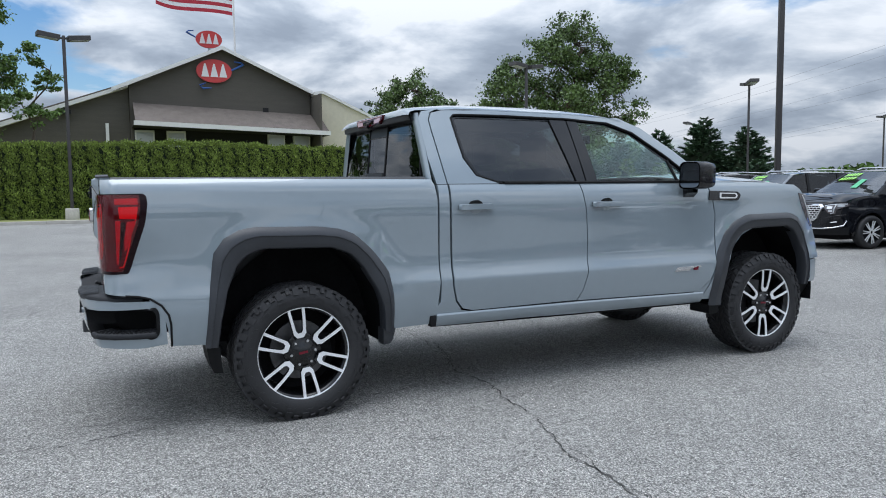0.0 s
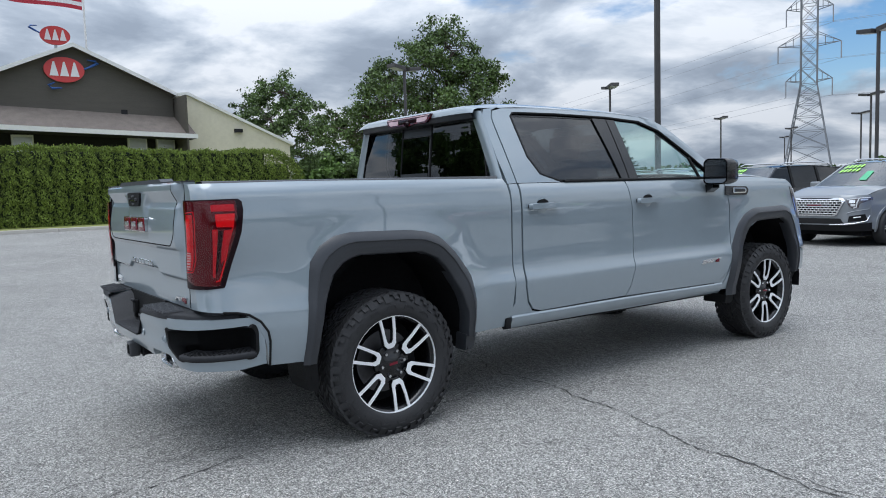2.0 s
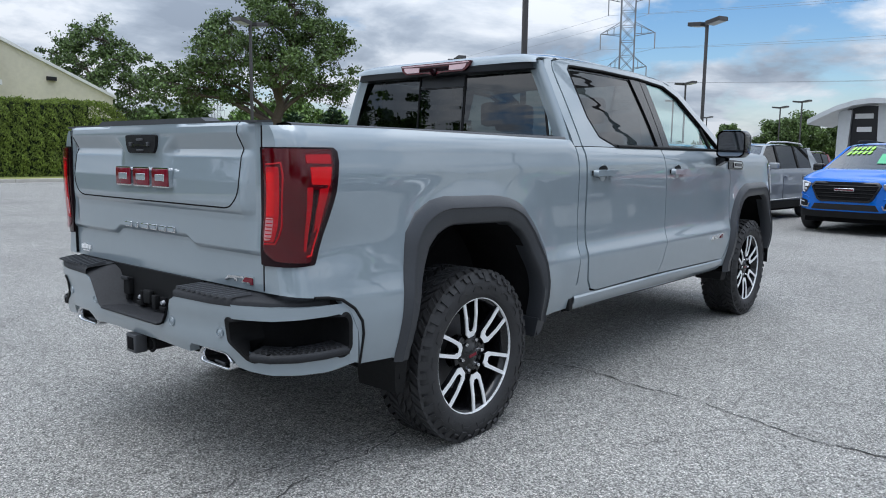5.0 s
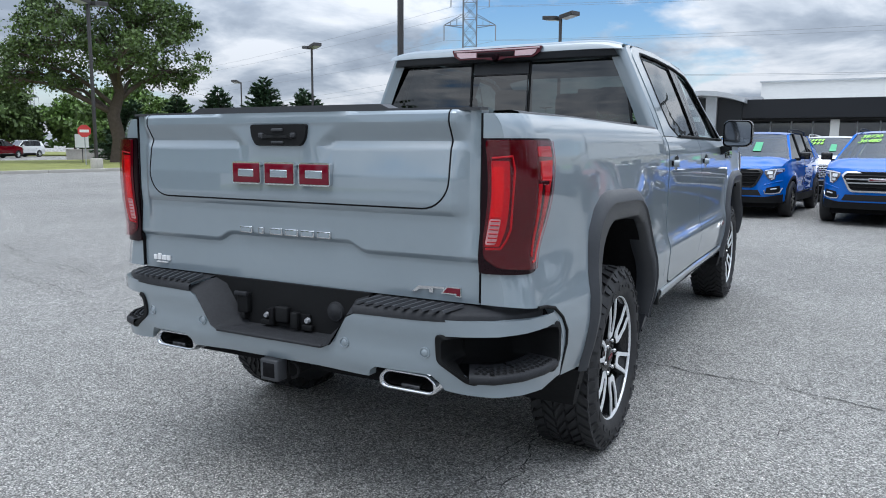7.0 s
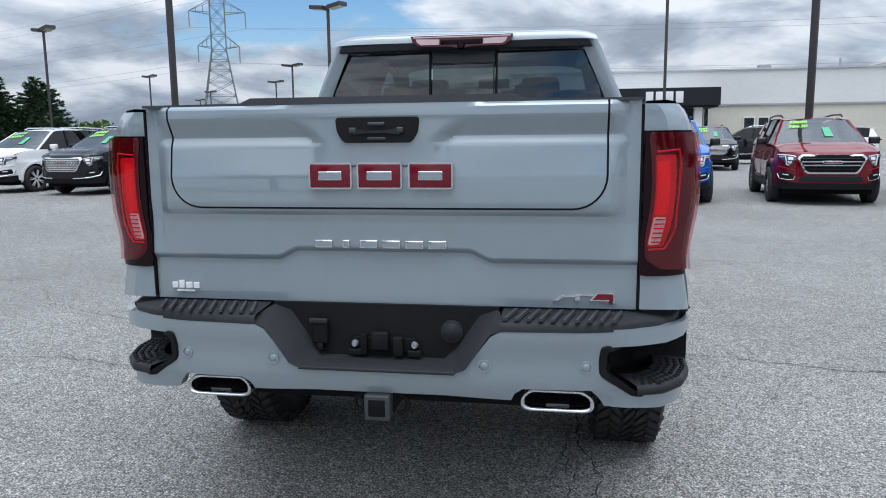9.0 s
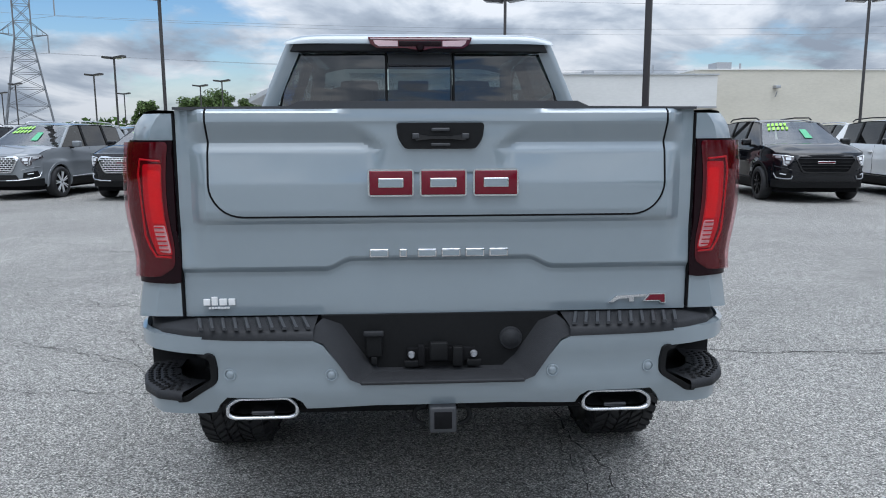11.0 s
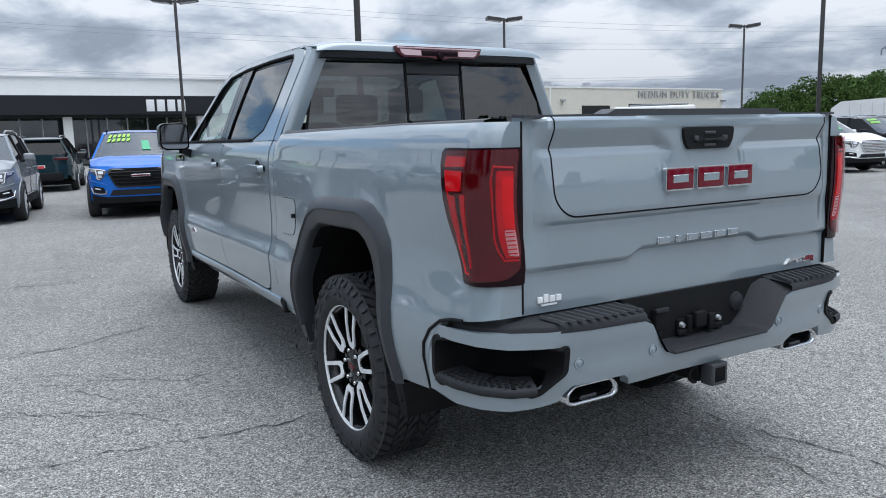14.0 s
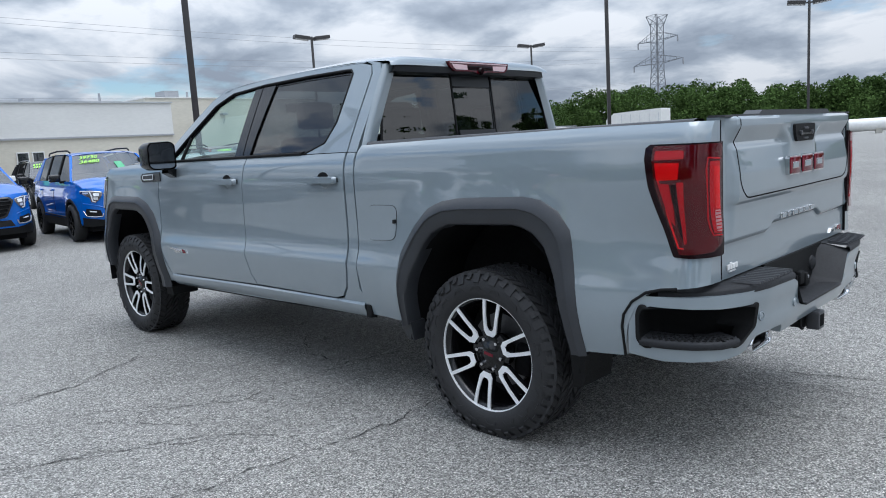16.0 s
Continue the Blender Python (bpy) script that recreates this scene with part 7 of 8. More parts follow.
pent = part("porch_roof", gridmesh(bmesh.new(), [1.5, 14.6], [0, 1, 2], lambda x, k: Vector((x, (YF, YF - 2.6, YF - 2.6)[k], (7.45 - 0.035 * (x - 1.5), 6.0 - 0.03 * (x - 1.5), 5.75 - 0.03 * (x - 1.5))[k]))), M["shingle"], gb, smooth=False)
part("porch_fascia", prism(bmesh.new(), [(1.4, 6.01), (14.7, 5.61), (14.7, 5.31), (1.4, 5.71)], lambda x, z: Vector((x, YF - 2.66, z)), lambda x, z: Vector((x, YF - 2.6, z))), M["white_trim"], pent, smooth=False)
part("porch_soffit", gridmesh(bmesh.new(), [1.4, 14.7], [YF - 2.6, YF], lambda x, y: Vector((x, y, 5.72 - 0.03 * (x - 1.5)))), M["dark"], pent)
part("porch_back", boxed(1.5, 13.8, YF - 0.05, YF - 0.01, 0, 5.7), M["dark"], gb)
for x in (1.55, 3.6, 10.6, 12.5):
    wi = part("window", boxed(x, x + 1.25, YF - 0.35, YF - 0.06, 2.6, 5.55), M["white_trim"], gb)
    part("pane", boxed(x + 0.1, x + 1.15, YF - 0.37, YF - 0.33, 2.7, 5.4), M["silver"], wi)
part("gable_vent", boxed(10.35, 10.75, YF - 0.08, YF, 7.0, 7.4), M["dark"], gb)
part("wall_light", boxed(-2.9, -2.3, YF - 0.1, YF + 0.32, 6.55, 6.8), M["dark"], gb)
part("downpipe", boxed(-0.25, -0.05, YF + 0.1, YF + 0.3, 1.0, 6.0), M["white_trim"], gb)
wall("wing_wall", [(14.1, 0), (14.1, 8.45), (14.7, 8.55), (22.4, 5.15), (22.4, 0)], YF - 0.8, YF + 20, "cream", gb, "cream stucco side wing with sloping parapet")
part("wing_return", boxed(13.95, 14.08, YF - 2.6, YF + 1, 0, 8.3), M["siding"], gb)
part("wing_coping", prism(bmesh.new(), [(14.0, 8.62), (14.7, 8.72), (22.6, 5.22), (22.6, 5.02), (14.7, 8.5), (14.0, 8.4)], lambda x, z: Vector((x, YF - 0.95, z)), lambda x, z: Vector((x, YF + 20, z))), M["white_trim"], gb, smooth=False)
part("wall_light", boxed(18.0, 18.6, YF - 1.0, YF - 0.8, 5.95, 6.2), M["dark"], gb)
# oval sign, drawn as plain shapes
def oval(cx, cz, rx, rz, y0, y1, mt, nm, par, n=32):
    return part(nm, prism(bmesh.new(), [(cx + rx * math.cos(a), cz + rz * math.sin(a)) for a in span(0, 2 * math.pi * (n - 1) / n, n - 1)], lambda x, z: Vector((x, y0, z)), lambda x, z: Vector((x, y1, z))), M[mt], par, smooth=False)
for cx, cz, sc, y in ((6.95, 9.85, 1.0, YF - 0.2), (7.55, 13.25, 0.82, YF + 6)):
    sg_ = thing("oval_sign", "red oval sign with white blocks and blue swoosh", "sign")
    oval(cx, cz, 1.22 * sc, 0.82 * sc, y, y + 0.2, "red_logo", "sign_face", sg_)
    for k in (-1, 0, 1):
        part("sign_block", prism(bmesh.new(), [(cx + sc * (k * 0.62 - 0.27), cz - sc * 0.42), (cx + sc * (k * 0.62 - 0.05), cz + sc * 0.5), (cx + sc * (k * 0.62 + 0.05), cz + sc * 0.5), (cx + sc * (k * 0.62 + 0.27), cz - sc * 0.42)], lambda x, z: Vector((x, y - 0.03, z)), lambda x, z: Vector((x, y + 0.02, z))), M["flag_white"], sg_, smooth=False)
    part("sign_swoosh", tube(bmesh.new(), [(cx + (sc if y < YF else -sc) * a, y - 0.02, cz + sc * b) for a, b in ((1.2, 0.1), (1.7, 0.35), (2.05, 0.55), (1.9, 0.68), (1.4, 0.72))], [0.06 * sc, 0.09 * sc, 0.1 * sc, 0.08 * sc, 0.04 * sc], 6), M["blue_logo"], sg_)
    part("sign_swoosh", tube(bmesh.new(), [(cx + (sc if y < YF else -sc) * a, y - 0.02, cz + sc * b) for a, b in ((-0.6, -0.85), (-1.0, -1.05), (-0.8, -1.25), (-0.2, -1.2))], [0.04 * sc, 0.08 * sc, 0.09 * sc, 0.03 * sc], 6), M["blue_logo"], sg_)
    if y > YF:
        part("sign_post", boxed(cx - 0.1, cx + 0.1, y + 0.05, y + 0.15, 0.0, cz - 0.6), M["steel"], sg_)

# flag
fl = thing("flagpole", "tall white flagpole with red and white striped flag", "flagpole")
part("pole", tube(bmesh.new(), [(9.0, 53, 0), (9.0, 53, 19.2)], [0.11, 0.06], 10), M["white_trim"], fl)
part("finial", lathe(bmesh.new(), [(0.0001, 0.13), (0.09, 0.09), (0.13, 0.0), (0.09, -0.09), (0.0001, -0.13)], 14), M["steel"], fl, m=pose(9.0, 53, 19.3, 90, 0, 0))
for i in range(13):
    z0 = 14.55 + i * 0.27
    bm = bmesh.new()
    gridmesh(bm, span(0, 1, 16), [0, 1], lambda u, k: Vector((8.9 - 5.4 * u, 53 + 0.35 * math.sin(u * 9) * u, z0 + 0.272 * k + 0.35 * u * u + 0.1 * math.sin(u * 7))))
    part("flag_stripe", bm, M["flag_red" if i % 2 == 0 else "flag_white"], fl)

# ---- dealership ----
sh = thing("showroom", "dealership showroom with black fascia band and glass front", "building")
part("fascia_band", boxed(52.0, 53.0, -11.4, 4.6, 3.42, 4.68), M["facade"], sh)
part("canopy", boxed(52.2, 58, -11.3, 4.6, 3.30, 3.44), M["dark"], sh)
part("glass_front", boxed(56.0, 56.2, -11.3, 4.6, 0.0, 3.4), M["shop_glass"], sh)
for i in range(12):
    y = -11.0 + i * 1.38
    part("mullion", boxed(55.85, 56.0, y, y + 0.08, 0, 3.32), M["silver"], sh)
for y in (-10.3, -1.6):
    part("column", boxed(52.6, 53.2, y, y + 0.55, 0, 3.32), M["white_trim"], sh)
part("roof_slab", boxed(53, 75, -11.3, 4.4, 4.4, 4.6), M["silver"], sh)
for i in range(4):
    y = -6.25 - i * 0.69
    part("sign_block", boxed(51.93, 52.01, y - 0.52, y, 3.62, 4.42, bev=0.02), M["flag_white"], sh)
# arched entrance
en = thing("arched_entrance", "silver arched entrance portal with dark sign panel", "building")
arc = [(10.6, 4.0), (9.8, 4.42), (8.9, 4.85), (7.9, 5.15), (6.9, 5.25), (5.9, 5.18), (4.9, 4.98), (4.1, 4.72)]
part("arched_roof", prism(bmesh.new(), arc + [(y, z - 0.32) for y, z in arc[::-1]], lambda y, z: Vector((50.2, y, z)), lambda y, z: Vector((57, y, z))), M["silver"], en, smooth=False)
part("pillar", prism(bmesh.new(), [(8.45, 0), (8.25, 4.6), (9.0, 4.6), (9.05, 0)], lambda y, z: Vector((51.4, y, z)), lambda y, z: Vector((53, y, z))), M["silver"], en, smooth=False)
part("pillar", prism(bmesh.new(), [(6.05, 0), (6.0, 4.9), (6.75, 4.9), (6.6, 0)], lambda y, z: Vector((51.4, y, z)), lambda y, z: Vector((53, y, z))), M["silver"], en, smooth=False)
part("sign_panel", boxed(51.8, 52.4, 6.72, 8.28, 2.3, 4.85), M["facade"], en)
part("entry_glass", boxed(52.6, 52.8, 6.5, 8.4, 0, 2.3), M["shop_glass"], en)
part("side_panel", boxed(51.9, 52.6, 4.4, 6.0, 2.2, 4.85), M["facade"], en)
part("roof_unit", boxed(54, 56, 3.4, 4.6, 4.6, 5.0), M["steel"], en)
for z, y0, y1 in ((4.05, 7.05, 8.1), (3.2, 7.1, 7.95)):
    part("sign_bar", boxed(51.74, 51.81, y0, y1, z, z + 0.32), M["flag_white"], en)
# service wing
sv = thing("service_wing", "long white and cream painted block service building", "building")
part("white_wall", boxed(60, 80, -27.5, 4.0, 3.75, 6.45), M["block_white"], sv)
part("lower_wall", boxed(60.05, 80, -27.5, -11.3, 0, 3.72), M["block"], sv)
part("wall_trim", boxed(59.9, 60.05, -27.5, -11.3, 3.66, 3.80), M["steel"], sv)
part("roof_edge", boxed(59.85, 80.1, -27.6, 4.1, 6.45, 6.55), M["silver"], sv)
for y in (-15.2, -16.3):
    wi = part("window", boxed(59.92, 60.06, y - 0.45, y + 0.45, 1.5, 2.75), M["white_trim"], sv)
    part("pane", boxed(59.90, 59.95, y - 0.37, y + 0.37, 1.6, 2.66), M["shop_glass"], wi)
part("block_wall", boxed(64.5, 85, -46.4, -27.3, 0, 7.25), M["block"], sv, "cream block wall")
part("parapet_cap", boxed(64.4, 85, -46.5, -27.2, 7.25, 7.35), M["white_trim"], sv)
part("rear_parapet", boxed(68, 72, -27.0, -17.5, 6.5, 7.1), M["silver"], sv)
part("roof_unit", boxed(66, 68, -31.4, -30.0, 7.3, 8.1), M["steel"], sv)
part("roof_unit", boxed(62, 63, -17.2, -16.3, 6.5, 7.0), M["steel"], sv)
for y in (-23.5, -31.8):
    part("vent_pipe", tube(bmesh.new(), [(64.6 + 0.5, y, 6.4), (64.6 + 0.5, y, 7.7 if y > -27 else 7.9)], 0.10, 6), M["steel"], sv)
WALL_END = -84.7
part("low_wall", boxed(68.0, 85, WALL_END, -46.4, 0, 6.8), M["block"], sv)
part("low_wall_coping", boxed(67.9, 85, WALL_END - 0.1, -46.4, 6.8, 6.98), M["white_trim"], sv)
for y0, y1, zt in ((-63.8, -59.2, 4.7), (-71.6, -67.0, 4.9)):
    part("garage_opening", boxed(67.95, 68.02, y0, y1, 0, zt), M["dark"], sv)
for y in (-35.0, -48.0, -56.0, WALL_END):
    xx = 64.4 if y > -46 else 67.9
    wl = part("wall_lamp", boxed(xx - 0.5, xx + 0.1, y - 0.25, y + 0.25, 5.6 if y > -46 else 5.2, 5.85 if y > -46 else 5.45, bev=0.03), M["steel"], sv)
    part("lamp_arm", tube(bmesh.new(), [(xx, y, 4.8), (xx - 0.3, y, 5.3)], 0.04, 6), M["steel"], wl)
part("wall_pipe", boxed(67.9, 68.0, -54.3, -54.1, 0, 6.8), M["white_trim"], sv)
for i, y in enumerate((-49.0, -55.5, -57.2, -62.0, -66.5, -74, -79.5)):
    part("roof_unit", boxed(70, 70.8, y - 0.3 - 0.2 * (i % 3), y + 0.3, 6.9, 7.3 + 0.35 * (i % 2)), M["steel"], sv)
ft = bpy.data.curves.new("wall_sign", "FONT")
ft.body, ft.size, ft.extrude, ft.align_x, ft.space_character = "MEDIUM DUTY TRUCKS", 1.25, 0.06, "CENTER", 1.19
tmp = new("wall_sign_text", ft)
me = bpy.data.meshes.new_from_object(tmp.evaluated_get(bpy.context.evaluated_depsgraph_get()))
bpy.data.objects.remove(tmp)
wsg = thing("wall_sign", "grey metal letters reading medium duty trucks", "sign", "", pose(67.86, -76.2, 5.70, 90, 0, -90))
# each raised letter is a piece of its own
whole = bmesh.new()
whole.from_mesh(me)
bpy.data.meshes.remove(me)
bmesh.ops.remove_doubles(whole, verts=whole.verts, dist=0.0005)
left = set(whole.faces)
while left:
    stack, letter = [left.pop()], []
    while stack:
        f = stack.pop()
        letter.append(f)
        for e in f.edges:
            for g in e.link_faces:
                if g in left:
                    left.remove(g)
                    stack.append(g)
    bm, twin = bmesh.new(), {}
    for f in letter:
        bm.faces.new([twin.setdefault(v, None) or twin.update({v: bm.verts.new(v.co)}) or twin[v] for v in f.verts])
    part("letter", bm, M["steel"], wsg, smooth=False)
whole.free()

# ---- vans, box truck, tank, small signs ----
def van(x, y, rot, L, H, label, name="white_van"):
    v = thing(name, label, "van", "", pose(x, y, 0, 0, 0, rot))
    part("body", boxed(-L / 2, L / 2, -0.95, 0.95, 0.35, H, bev=0.14), M["white_tank"], v)
    part("windscreen", boxed(L / 2 - 0.25, L / 2 + 0.01, -0.8, 0.8, H * 0.58, H * 0.85, bev=0.03), M["shop_glass"], v)
    part("roof_rack", boxed(-L / 2 + 0.4, L / 2 - 1.0, -0.7, 0.7, H + 0.05, H + 0.12), M["steel"], v)
    for s in (-1, 1):
        part("side_window", boxed(L / 2 - 1.3, L / 2 - 0.45, min(s * 0.9, s * 0.965), max(s * 0.9, s * 0.965), H * 0.58, H * 0.84), M["shop_glass"], v)
        for a in (-L / 2 + 0.9, L / 2 - 0.9):
            part("wheel", lathe(bmesh.new(), [(0.0001, -0.1), (0.2, -0.11), (0.36, -0.1), (0.37, 0.1)], 20), M["rubber"], v, m=pose(a, s * 0.88, 0.37, 0, 0, 180 if s > 0 else 0))
    return v


van(32.0, -34.1, 45, 5.0, 2.95, "white work van with roof rack on the lot")
van(42.5, -39.5, 100, 5.6, 2.35, "white work van with roof rack on the lot")
van(37.0, -43.0, 95, 6.0, 2.3, "white work van with roof rack on the lot")
van(33.0, -46.5, 95, 6.0, 2.25, "white work van with roof rack on the lot")
bt = thing("box_truck", "white box truck body parked before the woods", "truck", "", pose(33.6, -60.2, 0, 0, 0, 6))
part("cargo_box", prism(bmesh.new(), rounded([(-3.3, 0.9), (-3.3, 3.60), (1.3, 3.42), (2.1, 2.85), (2.1, 0.9)], 0.08, 3), lambda x, z: Vector((x, -1.15, z)), lambda x, z: Vector((x, 1.15, z))), M["white_tank"], bt, smooth=False)
part("cab", boxed(2.15, 3.7, -1.05, 1.05, 0.5, 2.3, bev=0.15), M["white_tank"], bt)
for i in range(5):
    part("box_rib", boxed(-3.1 + i * 0.9, -3.06 + i * 0.9, -1.165, 1.165, 1.0, 3.25), M["silver"], bt)
for a in (-1.6, 2.8):
    for s in (-1, 1):
        part("wheel", lathe(bmesh.new(), [(0.0001, -0.1), (0.25, -0.11), (0.45, -0.1), (0.46, 0.1)], 20), M["rubber"], bt, m=pose(a, s * 0.95, 0.46, 0, 0, 180 if s > 0 else 0))
tk = thing("storage_tank", "white horizontal cylindrical tank on concrete saddles", "tank", "", pose(18.1, -82.6, 0, 0, 0, 18))
part("shell", lathe(bmesh.new(), [(0.0001, -6.5), (0.40, -6.4), (0.62, -6.1), (0.66, -5.7), (0.66, 5.7), (0.62, 6.1), (0.40, 6.4), (0.0001, 6.5)], 24), M["white_tank"], tk, m=pose(0, 0, 0.92, 0, 0, 90))
for a in (-4, 0, 4):
    part("saddle", boxed(a - 0.3, a + 0.3, -0.5, 0.5, 0, 0.5), M["concrete"], tk)
bb = thing("concrete_barrier", "pale concrete block wall beside the light pole", "barrier", "", pose(20.0, -65.4, 0, 0, 0, 18))
part("block", boxed(-0.9, 0.9, -0.3, 0.3, 0, 0.80, bev=0.04), M["concrete"], bb)
ss = thing("stop_sign", "red octagonal road sign on a steel post", "road sign", "", pose(25.6, 37.8, 0.1, 0, 0, -40))
part("post", boxed(-0.03, 0.03, -0.03, 0.03, 0, 2.3), M["steel"], ss)
part("plate", prism(bmesh.new(), [(0.38 * math.cos(a), 2.0 + 0.38 * math.sin(a)) for a in span(math.pi / 8, math.pi / 8 + 2 * math.pi * 7 / 8, 7)], lambda x, z: Vector((x, -0.05, z)), lambda x, z: Vector((x, -0.035, z))), M["red_logo"], ss, smooth=False)
part("plate_bar", boxed(-0.25, 0.25, -0.055, -0.045, 1.92, 2.08), M["white"], ss)
nb = thing("notice_board", "small white sign board on a thin post", "sign", "", pose(29.5, 43.5, 0.1, 0, 0, -35))
part("post", boxed(-0.03, 0.03, -0.03, 0.03, 0, 1.9), M["pole"], nb)
part("board", boxed(-0.42, 0.42, -0.05, -0.03, 1.0, 1.9), M["white"], nb)
db = thing("dumpster", "dark metal waste container beyond the grass", "container", "", pose(39.5, 49.5, 0.1, 0, 0, -50))
part("bin", boxed(-1.6, 1.6, -0.9, 0.9, 0, 2.3, bev=0.04), M["facade"], db)
part("lid", boxed(-1.65, 1.65, -0.95, 0.95, 2.3, 2.4, bev=0.02), M["dark"], db)
lw = thing("low_wall", "low pale wall beyond the grass", "wall", "", pose(40.0, 56.0, 0, 0, 0, -45))
part("panel", boxed(-2.5, 2.5, -0.1, 0.1, 0, 0.85), M["concrete"], lw)
part("coping", boxed(-2.6, 2.6, -0.15, 0.15, 0.85, 0.92), M["concrete"], lw)

# ---- parked cars ----
def paint_of(name, col, metal=0.3):
    return mat(name, col, 0.35, metal, var=0.03, scale=2, coat=1.0, spec=0.0, ior=1.48)


CAR_PAINT = dict(
    white=paint_of("white_car_paint", (0.84, 0.84, 0.83), 0.0), black=paint_of("black_car_paint", (0.006, 0.0065, 0.009), 0.0),
    grey=paint_of("silver_grey_car_paint", (0.25, 0.268, 0.285), 0.25), blue=paint_of("bright_blue_car_paint", (0.008, 0.125, 0.52), 0.1),
    red=paint_of("dark_red_car_paint", (0.15, 0.003, 0.010), 0.1), teal=paint_of("dark_teal_car_paint", (0.014, 0.035, 0.045), 0.3))
CAR_WORD = dict(white="white", black="black", grey="silver-grey", blue="bright blue", red="dark red", teal="dark teal")
M["car_glass"] = glass("car_window_glass", (0.05, 0.058, 0.062), 0.003, 0.045)
M["car_screen"] = glass("car_windscreen_glass", (0.40, 0.50, 0.46), 0.003, 0.24, 0.003)

WHT = [(-2.34, 0.70), (-2.26, 0.83), (-2.05, 0.89), (-1.36, 0.925), (0.0, 0.925), (1.36, 0.918), (1.70, 0.895), (1.90, 0.862)]


def suv_w(x, z):
    """Half-width of the body side."""
    w = lerp_table(WHT, x) + lerp_table([(0.25, -0.045), (0.34, -0.012), (0.46, -0.004), (0.56, -0.012), (0.74, 0.002), (0.80, 0.006), (0.84, -0.004), (1.02, -0.026), (1.12, -0.050)], z)
    d = min(math.hypot(x - c, z - 0.36) for c in (1.36, -1.36))
    return w + 0.022 * (1 - smooth01(0.42, 0.60, d)) * (1 - smooth01(0.75, 0.95, z))


def suv_top(x):
    """Height of the shoulder and of the wing's upper edge."""
    t = max(0.0, (x - 1.17) / 0.73)
    return lerp_table([(-2.34, 1.06), (-2.1, 1.13), (-1.2, 1.13), (0.2, 1.115), (1.17, 1.11)], x) - 0.125 * t ** 2


def suv_nose(off):
    """The front face laid over (y, z)."""
    tab = [(0.0, 2.310), (0.25, 2.305), (0.45, 2.286), (0.60, 2.245), (0.70, 2.190), (0.78, 2.105), (0.84, 1.985), (0.872, 1.88)]

    def g(y, z):
        x = curve_table(tab, abs(y))
        k = 1 - smooth01(0.62, 0.87, abs(y))
        return Vector((x + (-0.34 * max(0.0, z - 0.84) - 1.4 * max(0.0, z - 0.945) ** 1.3 - 0.25 * max(0.0, 0.48 - z)) * (0.25 + 0.75 * k) + off * (0.35 + 0.65 * k), y + math.copysign(off * (1 - k), y), z))
    return g


def suv_wheel(dark):
    w = new("wheel")
    ty = part("tyre", lathe(bmesh.new(), [(0.235, -0.10), (0.25, -0.112), (0.30, -0.115), (0.335, -0.10), (0.348, -0.07), (0.348, 0.07), (0.33, 0.10), (0.24, 0.10)], 32), M["rubber"], w)
    rim = part("rim", lathe(bmesh.new(), [(0.0001, -0.075), (0.20, -0.07), (0.232, -0.085), (0.245, -0.105)], 32), M["under"], w)
    for i in range(7):
        a = 2 * math.pi * i / 7
        bm = bmesh.new()
        prism(bm, [(0.03, -0.018), (0.03, 0.018), (0.238, 0.036), (0.238, 0.020), (0.09, 0.0), (0.238, -0.020), (0.238, -0.036)], lambda r, t: Vector((r * math.cos(a) - t * math.sin(a), -0.09, r * math.sin(a) + t * math.cos(a))), lambda r, t: Vector((r * math.cos(a) - t * math.sin(a), -0.104, r * math.sin(a) + t * math.cos(a))))
        part("spoke", bm, M["black_paint"] if dark else M["machined"], rim, smooth=False)
    return w


def digits(txt, size, f, material, parent):
    """Written numbers laid on a surface f(u, v)."""
    ft = bpy.data.curves.new("price_text", "FONT")
    ft.body, ft.size, ft.shear, ft.offset = txt, size, 0.25, size * 0.018
    tmp = new("price_text_curve", ft)
    me = bpy.data.meshes.new_from_object(tmp.evaluated_get(bpy.context.evaluated_depsgraph_get()))
    bpy.data.objects.remove(tmp)
    for v in me.vertices:
        v.co = f(v.co.x, v.co.y)
    me.materials.append(material)
    ob = new("price_number", me)
    ob.parent = parent


